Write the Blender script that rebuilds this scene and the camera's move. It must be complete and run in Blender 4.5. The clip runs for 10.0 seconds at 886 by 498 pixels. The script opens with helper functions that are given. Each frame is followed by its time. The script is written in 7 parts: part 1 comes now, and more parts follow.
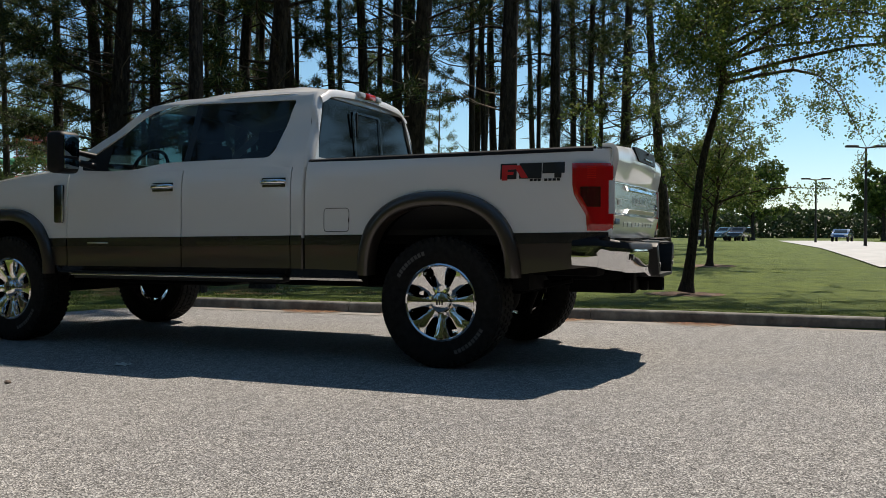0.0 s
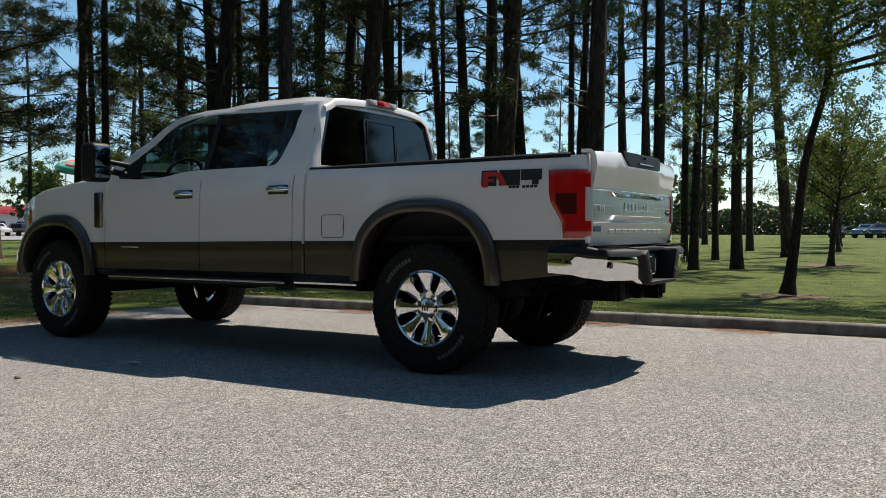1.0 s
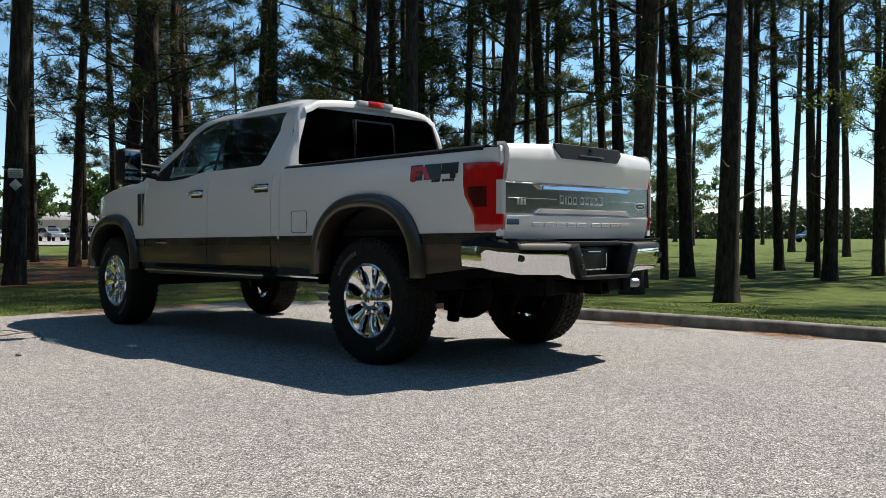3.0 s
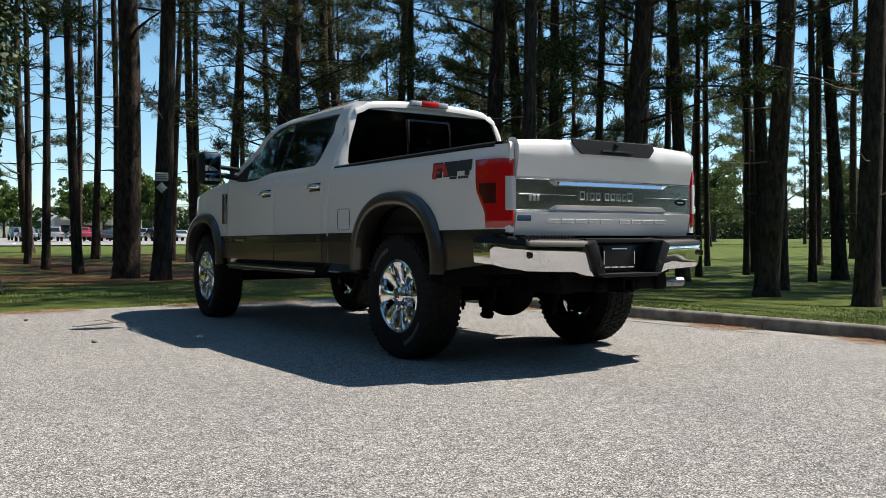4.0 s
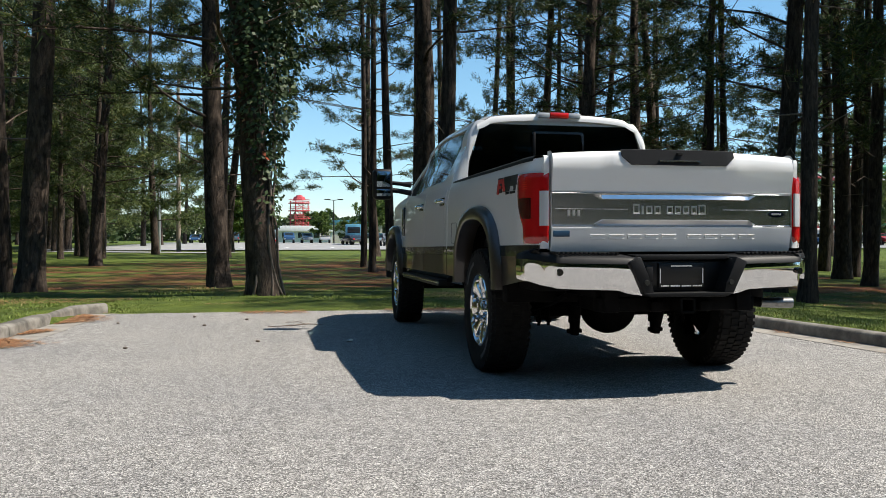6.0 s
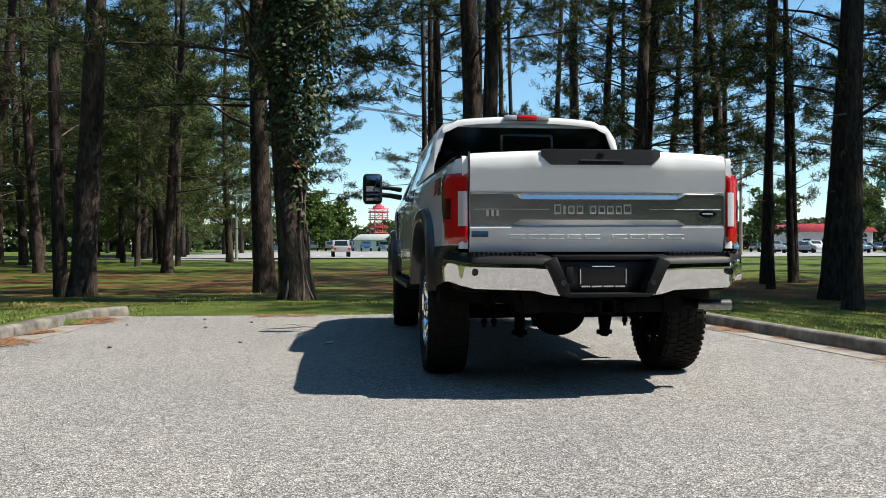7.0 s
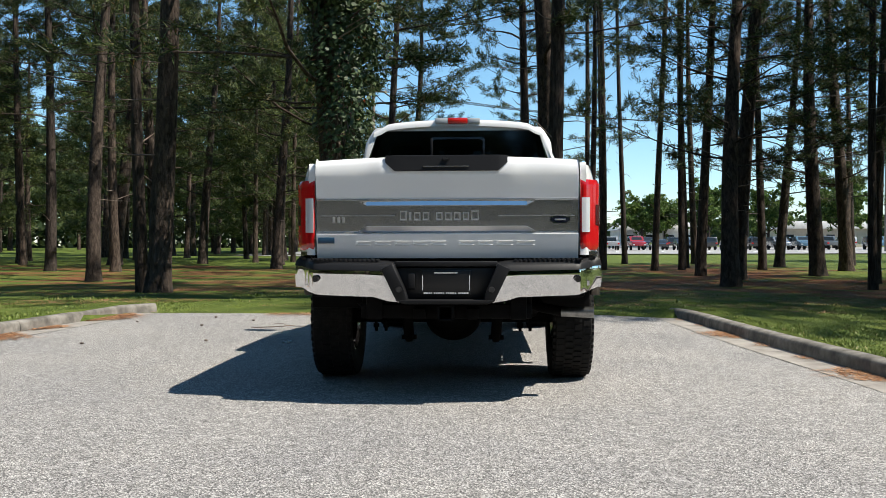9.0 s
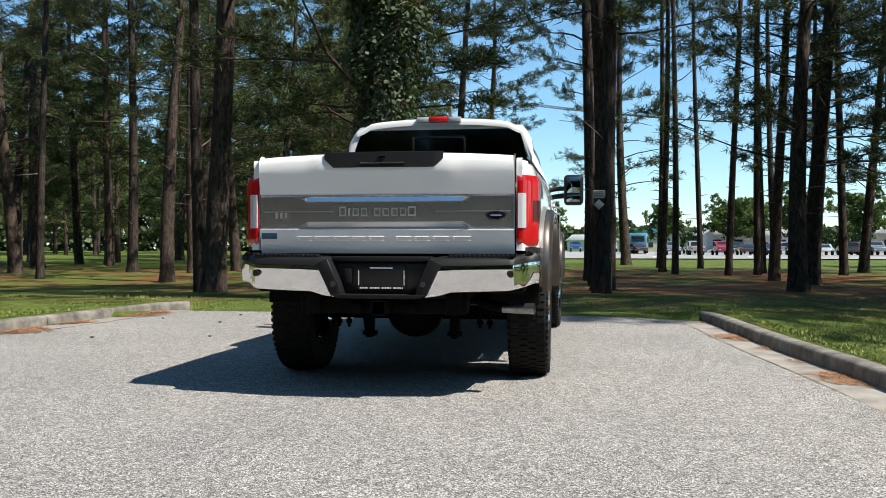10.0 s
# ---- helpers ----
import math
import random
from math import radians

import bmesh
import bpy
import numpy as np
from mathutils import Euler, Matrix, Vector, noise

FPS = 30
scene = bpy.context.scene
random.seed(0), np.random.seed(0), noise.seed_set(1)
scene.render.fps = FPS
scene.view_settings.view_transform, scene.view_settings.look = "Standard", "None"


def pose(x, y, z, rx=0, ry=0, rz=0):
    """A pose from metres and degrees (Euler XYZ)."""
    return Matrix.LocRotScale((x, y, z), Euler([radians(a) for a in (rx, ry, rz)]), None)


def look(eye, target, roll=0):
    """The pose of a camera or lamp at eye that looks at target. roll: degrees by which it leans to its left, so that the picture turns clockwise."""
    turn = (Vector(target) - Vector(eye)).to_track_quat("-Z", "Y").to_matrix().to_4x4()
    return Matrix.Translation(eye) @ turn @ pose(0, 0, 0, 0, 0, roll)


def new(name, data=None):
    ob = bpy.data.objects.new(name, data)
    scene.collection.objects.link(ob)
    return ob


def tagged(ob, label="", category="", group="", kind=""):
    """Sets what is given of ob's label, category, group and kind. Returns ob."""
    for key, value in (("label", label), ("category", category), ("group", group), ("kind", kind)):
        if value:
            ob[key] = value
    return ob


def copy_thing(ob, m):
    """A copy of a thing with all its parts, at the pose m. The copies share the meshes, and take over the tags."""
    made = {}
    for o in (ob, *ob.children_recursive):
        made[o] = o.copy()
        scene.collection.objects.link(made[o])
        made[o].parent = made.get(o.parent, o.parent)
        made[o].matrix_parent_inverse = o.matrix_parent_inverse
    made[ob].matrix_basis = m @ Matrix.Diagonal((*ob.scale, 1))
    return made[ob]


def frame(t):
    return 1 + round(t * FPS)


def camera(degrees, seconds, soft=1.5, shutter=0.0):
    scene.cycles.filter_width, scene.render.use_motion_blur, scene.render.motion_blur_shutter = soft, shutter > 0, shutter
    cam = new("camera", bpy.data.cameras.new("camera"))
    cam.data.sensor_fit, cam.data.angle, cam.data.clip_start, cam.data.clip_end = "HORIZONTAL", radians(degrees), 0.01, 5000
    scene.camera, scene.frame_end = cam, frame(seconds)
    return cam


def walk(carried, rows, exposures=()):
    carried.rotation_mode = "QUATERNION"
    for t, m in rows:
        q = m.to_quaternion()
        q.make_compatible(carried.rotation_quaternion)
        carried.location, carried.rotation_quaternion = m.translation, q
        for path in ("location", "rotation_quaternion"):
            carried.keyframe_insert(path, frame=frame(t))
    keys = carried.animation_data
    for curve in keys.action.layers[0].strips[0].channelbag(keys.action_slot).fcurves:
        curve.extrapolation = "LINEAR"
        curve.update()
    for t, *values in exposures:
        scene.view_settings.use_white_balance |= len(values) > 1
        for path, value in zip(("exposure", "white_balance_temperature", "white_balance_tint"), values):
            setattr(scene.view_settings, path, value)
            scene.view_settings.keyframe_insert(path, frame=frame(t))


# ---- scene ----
cam = camera(53.5, 10.0, soft=0.5)
PATH = [
    (0, (-6.5, -2.4, 0.919), (-4.663, -1.609, 0.886), -0),
    (0.5, (-6.322, -2.873, 0.953), (-4.55, -1.945, 0.917), -0),
    (1, (-6.084, -3.297, 0.989), (-4.383, -2.246, 0.948), -0),
    (1.5, (-5.811, -3.692, 0.956), (-4.174, -2.544, 0.924), 0),
    (2, (-5.53, -4.072, 0.921), (-3.959, -2.835, 0.898), 0.1),
    (3.5, (-4.686, -5.177, 0.907), (-3.399, -3.646, 0.874), -0.1),
    (4, (-4.305, -5.481, 0.889), (-3.181, -3.827, 0.860), -0),
    (4.5, (-3.909, -5.733, 0.896), (-2.983, -3.96, 0.873), -0),
    (5, (-3.48, -5.972, 0.917), (-2.733, -4.117, 0.895), -0.1),
    (5.5, (-2.996, -6.163, 0.955), (-2.429, -4.245, 0.933), -0.1),
    (6, (-2.532, -6.305, 0.962), (-2.135, -4.345, 0.943), -0),
    (7.5, (-1.073, -6.565, 0.894), (-0.912, -4.571, 0.898), -0.1),
    (8, (-0.618, -6.591, 0.936), (-0.53, -4.593, 0.927), -0),
    (8.5, (-0.162, -6.608, 0.942), (-0.191, -4.608, 0.937), 0),
    (9, (0.242, -6.606, 0.975), (0.145, -4.608, 0.966), -0.1),
    (9.5, (0.729, -6.578, 0.940), (0.551, -4.586, 0.941), 0.1),
    (10, (1.172, -6.559, 0.920), (0.878, -4.581, 0.921), 0.1),
]
EXPOSURES = [(0, 0.24, 7200, 12), (2, 0.61, 7100, 12), (5, 0.66, 6900, 10), (10, 0.79, 6800, 9)]
walk(cam, [(t, look(eye, target, roll)) for t, eye, target, roll in PATH], EXPOSURES)

# ---------- world, sun, exposure ----------
SUN_WAY = Vector((0.68, -0.18, 1.0)).normalized()      # towards the sun
world = bpy.data.worlds.new("sky")
scene.world = world
world.use_nodes = True
wn = world.node_tree
sky = wn.nodes.new("ShaderNodeTexSky")
sky.sky_type = 'NISHITA'
sky.sun_disc = False
sky.sun_elevation = math.asin(SUN_WAY.z)
sky.sun_rotation = math.atan2(SUN_WAY.x, SUN_WAY.y)
sky.air_density, sky.dust_density, sky.ozone_density = 0.95, 0.05, 2.4
wn.nodes["Background"].inputs["Strength"].default_value = 0.075
hue = wn.nodes.new("ShaderNodeHueSaturation")
hue.inputs["Hue"].default_value, hue.inputs["Saturation"].default_value, hue.inputs["Value"].default_value = 0.482, 1.05, 1.3
wn.links.new(sky.outputs["Color"], hue.inputs["Color"])
clear_air = wn.nodes.new("ShaderNodeMix")
clear_air.data_type, clear_air.blend_type = 'RGBA', 'MULTIPLY'
clear_air.inputs["Factor"].default_value = 1.0
clear_air.inputs[7].default_value = (0.84, 0.97, 1.10, 1)
wn.links.new(hue.outputs["Color"], clear_air.inputs[6])
wn.links.new(clear_air.outputs[2], wn.nodes["Background"].inputs["Color"])
sun = new("sun", bpy.data.lights.new("sun", 'SUN'))
sun.data.energy, sun.data.angle, sun.data.color = 5.0, radians(0.55), (1.0, 0.955, 0.88)
sun.matrix_world = look(SUN_WAY * 60, (0, 0, 0))


# ---------- materials ----------
def material(name, color, rough=0.5, metal=0.0, coat=0.0, spec=0.5):
    m = bpy.data.materials.new(name)
    m.use_nodes = True
    b = m.node_tree.nodes["Principled BSDF"]
    b.inputs["Base Color"].default_value = (*color, 1)
    b.inputs["Roughness"].default_value = rough
    b.inputs["Metallic"].default_value = metal
    b.inputs["Coat Weight"].default_value = coat
    b.inputs["Coat Roughness"].default_value = 0.03
    b.inputs["Specular IOR Level"].default_value = spec
    return m


def node(m, kind, **values):
    n = m.node_tree.nodes.new("ShaderNode" + kind)
    for k, v in values.items():
        n.inputs[k.replace("_", " ")].default_value = v
    return n


def link(m, a, ao, b, bi):
    m.node_tree.links.new(a.outputs[ao], b.inputs[bi])


def bsdf(m):
    return m.node_tree.nodes["Principled BSDF"]


def coords(m, kind="Object"):
    n = m.node_tree.nodes.new("ShaderNodeTexCoord")
    return n, kind


def ramp(m, stops):
    n = m.node_tree.nodes.new("ShaderNodeValToRGB")
    e = n.color_ramp.elements
    while len(e) < len(stops):
        e.new(0.5)
    for el, (p, c) in zip(e, stops):
        el.position, el.color = p, (*c, 1)
    return n


def noisy(m, scale, stops, detail=6.0, kind="Object", rough=0.6, stretch=None):
    """Base colour from a noise through a ramp. Returns the noise and the ramp."""
    c, k = coords(m, kind)
    n = node(m, "TexNoise", Scale=scale, Detail=detail, Roughness=rough)
    if stretch:
        mp = node(m, "Mapping", Scale=stretch)
        link(m, c, k, mp, "Vector")
        link(m, mp, "Vector", n, "Vector")
    else:
        link(m, c, k, n, "Vector")
    r = ramp(m, stops)
    link(m, n, "Fac", r, "Fac")
    link(m, r, "Color", bsdf(m), "Base Color")
    return n, r


def bump(m, source, out, strength, distance):
    b = node(m, "Bump", Strength=strength, Distance=distance)
    link(m, source, out, b, "Height")
    link(m, b, "Normal", bsdf(m), "Normal")
    return b


def mixed(m, fac, fo, a, ao, b, bo, mode='MIX'):
    n = m.node_tree.nodes.new("ShaderNodeMix")
    n.data_type, n.blend_type = 'RGBA', mode
    if fac is None:
        n.inputs[0].default_value = fo
    else:
        m.node_tree.links.new(fac.outputs[fo], n.inputs[0])
    m.node_tree.links.new(a.outputs[ao], n.inputs[6])
    m.node_tree.links.new(b.outputs[bo], n.inputs[7])
    return n


# asphalt: worn grey binder with pale aggregate, faint patches and dark streaks
asphalt = material("worn_asphalt", (0.2, 0.2, 0.2), 0.95, spec=0.12)
tc, _k = coords(asphalt)
vor = node(asphalt, "TexVoronoi", Scale=185.0)
link(asphalt, tc, "Object", vor, "Vector")
sep = asphalt.node_tree.nodes.new("ShaderNodeSeparateColor")
link(asphalt, vor, "Color", sep, "Color")
grit = ramp(asphalt, [(0.0, (0.045, 0.044, 0.044)), (0.35, (0.132, 0.130, 0.128)), (0.7, (0.258, 0.252, 0.245)), (1.0, (0.53, 0.515, 0.495))])
link(asphalt, sep, "Red", grit, "Fac")
big = node(asphalt, "TexNoise", Scale=0.55, Detail=5.0, Roughness=0.65)
link(asphalt, tc, "Object", big, "Vector")
patch = ramp(asphalt, [(0.3, (0.96, 0.96, 0.98)), (0.55, (1.12, 1.11, 1.10)), (0.75, (1.22, 1.20, 1.18))])
link(asphalt, big, "Fac", patch, "Fac")
mul = mixed(asphalt, None, 1.0, grit, "Color", patch, "Color", 'MULTIPLY')
mid = node(asphalt, "TexNoise", Scale=14.0, Detail=4.0)
link(asphalt, tc, "Object", mid, "Vector")
midr = ramp(asphalt, [(0.3, (0.8, 0.8, 0.8)), (0.7, (1.15, 1.15, 1.15))])
link(asphalt, mid, "Fac", midr, "Fac")
mul2 = mixed(asphalt, None, 1.0, mul, 2, midr, "Color", 'MULTIPLY')
link(asphalt, mul2, 2, bsdf(asphalt), "Base Color")
bump(asphalt, vor, "Distance", 0.6, 0.005)

concrete = material("kerb_concrete", (0.42, 0.4, 0.36), 0.85, spec=0.3)
n1, r1 = noisy(concrete, 5.0, [(0.25, (0.05, 0.046, 0.041)), (0.5, (0.145, 0.134, 0.119)), (0.75, (0.27, 0.253, 0.226))], 9.0)
n2 = node(concrete, "TexNoise", Scale=90.0, Detail=3.0)
bump(concrete, n2, "Fac", 0.35, 0.004)
gutter_mat = material("gutter_concrete", (0.40, 0.36, 0.32), 0.88, spec=0.3)
n1, r1 = noisy(gutter_mat, 4.0, [(0.25, (0.13, 0.115, 0.10)), (0.5, (0.24, 0.222, 0.20)), (0.8, (0.33, 0.31, 0.28))], 9.0)
n2 = node(gutter_mat, "TexNoise", Scale=120.0, Detail=3.0)
bump(gutter_mat, n2, "Fac", 0.4, 0.004)

# turf that turns to red-brown needle litter under the pines
turf = material("turf_and_needle_litter", (0.06, 0.1, 0.02), 0.9, spec=0.2)
tc, _k = coords(turf)
fine = node(turf, "TexNoise", Scale=38.0, Detail=6.0, Roughness=0.7)
link(turf, tc, "Object", fine, "Vector")
green = ramp(turf, [(0.25, (0.030, 0.050, 0.009)), (0.5, (0.090, 0.128, 0.022)), (0.78, (0.18, 0.212, 0.048))])
link(turf, fine, "Fac", green, "Fac")
straw = ramp(turf, [(0.25, (0.035, 0.014, 0.007)), (0.5, (0.155, 0.062, 0.027)), (0.8, (0.36, 0.18, 0.09))])
link(turf, fine, "Fac", straw, "Fac")
spread = node(turf, "TexNoise", Scale=0.33, Detail=5.0, Roughness=0.6, Distortion=0.6)
mp = node(turf, "Mapping", Scale=(0.7, 1.5, 1.0))
link(turf, tc, "Object", mp, "Vector")
link(turf, mp, "Vector", spread, "Vector")
xyz = turf.node_tree.nodes.new("ShaderNodeSeparateXYZ")
link(turf, tc, "Object", xyz, "Vector")
deep = node(turf, "MapRange", From_Min=7.0, From_Max=16.0, To_Min=-0.35, To_Max=0.10)
link(turf, xyz, "Y", deep, "Value")
far = node(turf, "MapRange", From_Min=38.0, From_Max=52.0, To_Min=0.0, To_Max=-0.3)
link(turf, xyz, "Y", far, "Value")
side = node(turf, "MapRange", From_Min=12.0, From_Max=22.0, To_Min=0.0, To_Max=-0.25)
link(turf, xyz, "X", side, "Value")
open_side = node(turf, "MapRange", From_Min=-2.0, From_Max=3.5, To_Min=-0.06, To_Max=0.0)
link(turf, xyz, "X", open_side, "Value")
west = node(turf, "MapRange", From_Min=-9.0, From_Max=-6.0, To_Min=0.55, To_Max=0.0)
link(turf, xyz, "X", west, "Value")
south = node(turf, "MapRange", From_Min=0.0, From_Max=5.0, To_Min=1.0, To_Max=0.0)
link(turf, xyz, "Y", south, "Value")
bare = turf.node_tree.nodes.new("ShaderNodeMath")
bare.operation = 'MULTIPLY'
link(turf, west, 0, bare, 0)
link(turf, south, 0, bare, 1)
acc = spread
for other in (deep, far, side, open_side, bare):
    a = turf.node_tree.nodes.new("ShaderNodeMath")
    link(turf, acc, 0, a, 0)
    link(turf, other, 0, a, 1)
    acc = a
cut = ramp(turf, [(0.49, (0, 0, 0)), (0.60, (1, 1, 1))])
link(turf, acc, 0, cut, "Fac")
mx = mixed(turf, cut, "Color", green, "Color", straw, "Color")
mottle = node(turf, "TexNoise", Scale=1.4, Detail=5.0, Roughness=0.65)
link(turf, tc, "Object", mottle, "Vector")
worn = ramp(turf, [(0.32, (0.50, 0.55, 0.50)), (0.52, (0.93, 0.93, 0.93)), (0.72, (1.28, 1.18, 1.05))])
link(turf, mottle, "Fac", worn, "Fac")
mx2 = mixed(turf, None, 1.0, mx, 2, worn, "Color", 'MULTIPLY')
link(turf, mx2, 2, bsdf(turf), "Base Color")
bump(turf, fine, "Fac", 0.9, 0.05)

blade = material("grass_blade", (0.10, 0.16, 0.03), 0.6, spec=0.3)
g = blade.node_tree.nodes.new("ShaderNodeNewGeometry")
r = ramp(blade, [(0.0, (0.095, 0.14, 0.024)), (0.55, (0.15, 0.20, 0.036)), (0.9, (0.20, 0.235, 0.055)), (1.0, (0.30, 0.25, 0.12))])
link(blade, g, "Random Per Island", r, "Fac")
link(blade, r, "Color", bsdf(blade), "Base Color")
litter = material("dry_pine_straw", (0.3, 0.15, 0.07), 0.8)
g = litter.node_tree.nodes.new("ShaderNodeNewGeometry")
r = ramp(litter, [(0.0, (0.10, 0.042, 0.018)), (0.5, (0.29, 0.13, 0.055)), (1.0, (0.46, 0.27, 0.14))])
link(litter, g, "Random Per Island", r, "Fac")
link(litter, r, "Color", bsdf(litter), "Base Color")


def foliage(name, stops, translucent=0.25):
    m = material(name, stops[0][1], 0.55, spec=0.35)
    g = m.node_tree.nodes.new("ShaderNodeNewGeometry")
    r = ramp(m, stops)
    link(m, g, "Random Per Island", r, "Fac")
    link(m, r, "Color", bsdf(m), "Base Color")
    t = m.node_tree.nodes.new("ShaderNodeBsdfTranslucent")
    link(m, r, "Color", t, "Color")
    s = node(m, "MixShader", Fac=translucent)
    link(m, bsdf(m), 0, s, 1)
    link(m, t, 0, s, 2)
    link(m, s, 0, m.node_tree.nodes["Material Output"], "Surface")
    return m


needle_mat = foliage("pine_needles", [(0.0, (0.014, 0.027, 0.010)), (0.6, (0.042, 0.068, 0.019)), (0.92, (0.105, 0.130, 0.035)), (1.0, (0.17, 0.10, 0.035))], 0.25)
# lighter copy of pine_needles: sunlight on the far crowns put into the colour
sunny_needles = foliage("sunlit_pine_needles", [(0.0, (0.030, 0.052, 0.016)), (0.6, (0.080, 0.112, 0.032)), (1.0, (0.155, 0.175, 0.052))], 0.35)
leaf_mat = foliage("river_birch_leaves", [(0.0, (0.050, 0.090, 0.022)), (0.6, (0.105, 0.16, 0.036)), (1.0, (0.20, 0.22, 0.055))], 0.42)
ivy_mat = foliage("vine_leaves", [(0.0, (0.022, 0.044, 0.018)), (0.7, (0.055, 0.090, 0.034)), (0.988, (0.11, 0.15, 0.065)), (1.0, (0.45, 0.06, 0.02))], 0.25)
hedge_mat = foliage("broad_leaves", [(0.0, (0.035, 0.07, 0.015)), (0.6, (0.08, 0.14, 0.025)), (1.0, (0.16, 0.22, 0.05))], 0.35)
wood_far = foliage("far_wood_leaves", [(0.0, (0.025, 0.042, 0.018)), (0.7, (0.055, 0.085, 0.03)), (1.0, (0.10, 0.13, 0.05))], 0.2)


def bark_material(name, dark, mid_c, light, scale):
    m = material(name, mid_c, 0.92, spec=0.2)
    tc, _ = coords(m)
    mp = node(m, "Mapping", Scale=(1.0, 1.0, 0.28))
    link(m, tc, "Object", mp, "Vector")
    v = node(m, "TexVoronoi", Scale=scale)
    n = node(m, "TexNoise", Scale=scale * 0.9, Detail=6.0, Roughness=0.7)
    link(m, mp, "Vector", n, "Vector")
    wob = mixed(m, None, 0.18, mp, "Vector", n, "Color")
    m.node_tree.links.new(wob.outputs[2], v.inputs["Vector"])
    r = ramp(m, [(0.05, dark), (0.35, mid_c), (0.75, light)])
    link(m, n, "Fac", r, "Fac")
    edge = ramp(m, [(0.0, (1.25, 1.2, 1.15)), (0.45, (0.9, 0.9, 0.9)), (0.8, (0.35, 0.33, 0.32))])
    link(m, v, "Distance", edge, "Fac")
    mm = mixed(m, None, 0.85, r, "Color", edge, "Color", 'MULTIPLY')
    info = m.node_tree.nodes.new("ShaderNodeObjectInfo")
    tone = ramp(m, [(0.0, (0.75, 0.74, 0.74)), (1.0, (1.2, 1.1, 1.0))])
    link(m, info, "Random", tone, "Fac")
    m3 = mixed(m, None, 1.0, mm, 2, tone, "Color", 'MULTIPLY')
    link(m, m3, 2, bsdf(m), "Base Color")
    inv = node(m, "Math", Value=1.0)
    inv.operation = 'SUBTRACT'
    m.node_tree.links.new(v.outputs["Distance"], inv.inputs[1])
    bump(m, inv, 0, 0.8, 0.03)
    return m


bark = bark_material("pine_bark", (0.012, 0.0095, 0.0085), (0.041, 0.033, 0.029), (0.118, 0.096, 0.083), 16.0)
birch_bark = bark_material("birch_bark", (0.022, 0.017, 0.014), (0.065, 0.048, 0.038), (0.14, 0.11, 0.09), 22.0)
deadwood = material("dead_branch_wood", (0.2, 0.15, 0.12), 0.9)
noisy(deadwood, 9.0, [(0.3, (0.07, 0.05, 0.04)), (0.7, (0.22, 0.17, 0.14))])

# car
paint = material("white_pearl_paint", (0.72, 0.72, 0.715), 0.32, 0.0, 1.0)
nf = node(paint, "TexNoise", Scale=900.0, Detail=1.0)
rr = ramp(paint, [(0.35, (0.69, 0.69, 0.685)), (0.65, (0.755, 0.755, 0.75))])
link(paint, nf, "Fac", rr, "Fac")
link(paint, rr, "Color", bsdf(paint), "Base Color")
brown = material("dark_bronze_paint", (0.06, 0.045, 0.037), 0.38, 0.35, 0.8)
nf = node(brown, "TexNoise", Scale=700.0, Detail=1.0)
rr = ramp(brown, [(0.35, (0.034, 0.025, 0.020)), (0.65, (0.054, 0.041, 0.033))])
link(brown, nf, "Fac", rr, "Fac")
link(brown, rr, "Color", bsdf(brown), "Base Color")
crease_sill_mat = material("gloss_black_crease_and_sill", (0.018, 0.017, 0.017), 0.2, 0.0, 0.6)
chrome = material("chrome", (0.83, 0.83, 0.84), 0.045, 1.0)
cn, cr = noisy(chrome, 30.0, [(0.3, (0.78, 0.78, 0.79)), (0.7, (0.86, 0.86, 0.87))])
satin = material("brushed_satin_metal", (0.42, 0.43, 0.43), 0.27, 1.0)
noisy(satin, 60.0, [(0.3, (0.34, 0.35, 0.35)), (0.7, (0.42, 0.43, 0.43))], stretch=(0.05, 1.0, 6.0))
badge_metal = material("badge_chrome", (0.66, 0.66, 0.67), 0.34, 1.0)
black_plastic = material("black_textured_plastic", (0.009, 0.009, 0.010), 0.5, spec=0.22)
nb = node(black_plastic, "TexNoise", Scale=400.0, Detail=2.0)
bump(black_plastic, nb, "Fac", 0.2, 0.001)
gloss_black = material("gloss_black", (0.007, 0.007, 0.008), 0.2, 0.0, 0.2)
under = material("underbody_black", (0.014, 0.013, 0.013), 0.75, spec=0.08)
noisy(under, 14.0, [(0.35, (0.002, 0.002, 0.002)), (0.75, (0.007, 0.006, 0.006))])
rubber = material("tyre_rubber", (0.02, 0.02, 0.02), 0.8, spec=0.15)
noisy(rubber, 22.0, [(0.3, (0.008, 0.008, 0.008)), (0.8, (0.022, 0.021, 0.020))])
tyre_letter = material("raised_white_lettering", (0.22, 0.22, 0.22), 0.8)
noisy(tyre_letter, 40.0, [(0.3, (0.05, 0.05, 0.05)), (0.7, (0.12, 0.12, 0.118))])
cloth = material("dark_leather", (0.03, 0.02, 0.015), 0.6)
noisy(cloth, 12.0, [(0.3, (0.018, 0.013, 0.010)), (0.7, (0.042, 0.028, 0.02))])


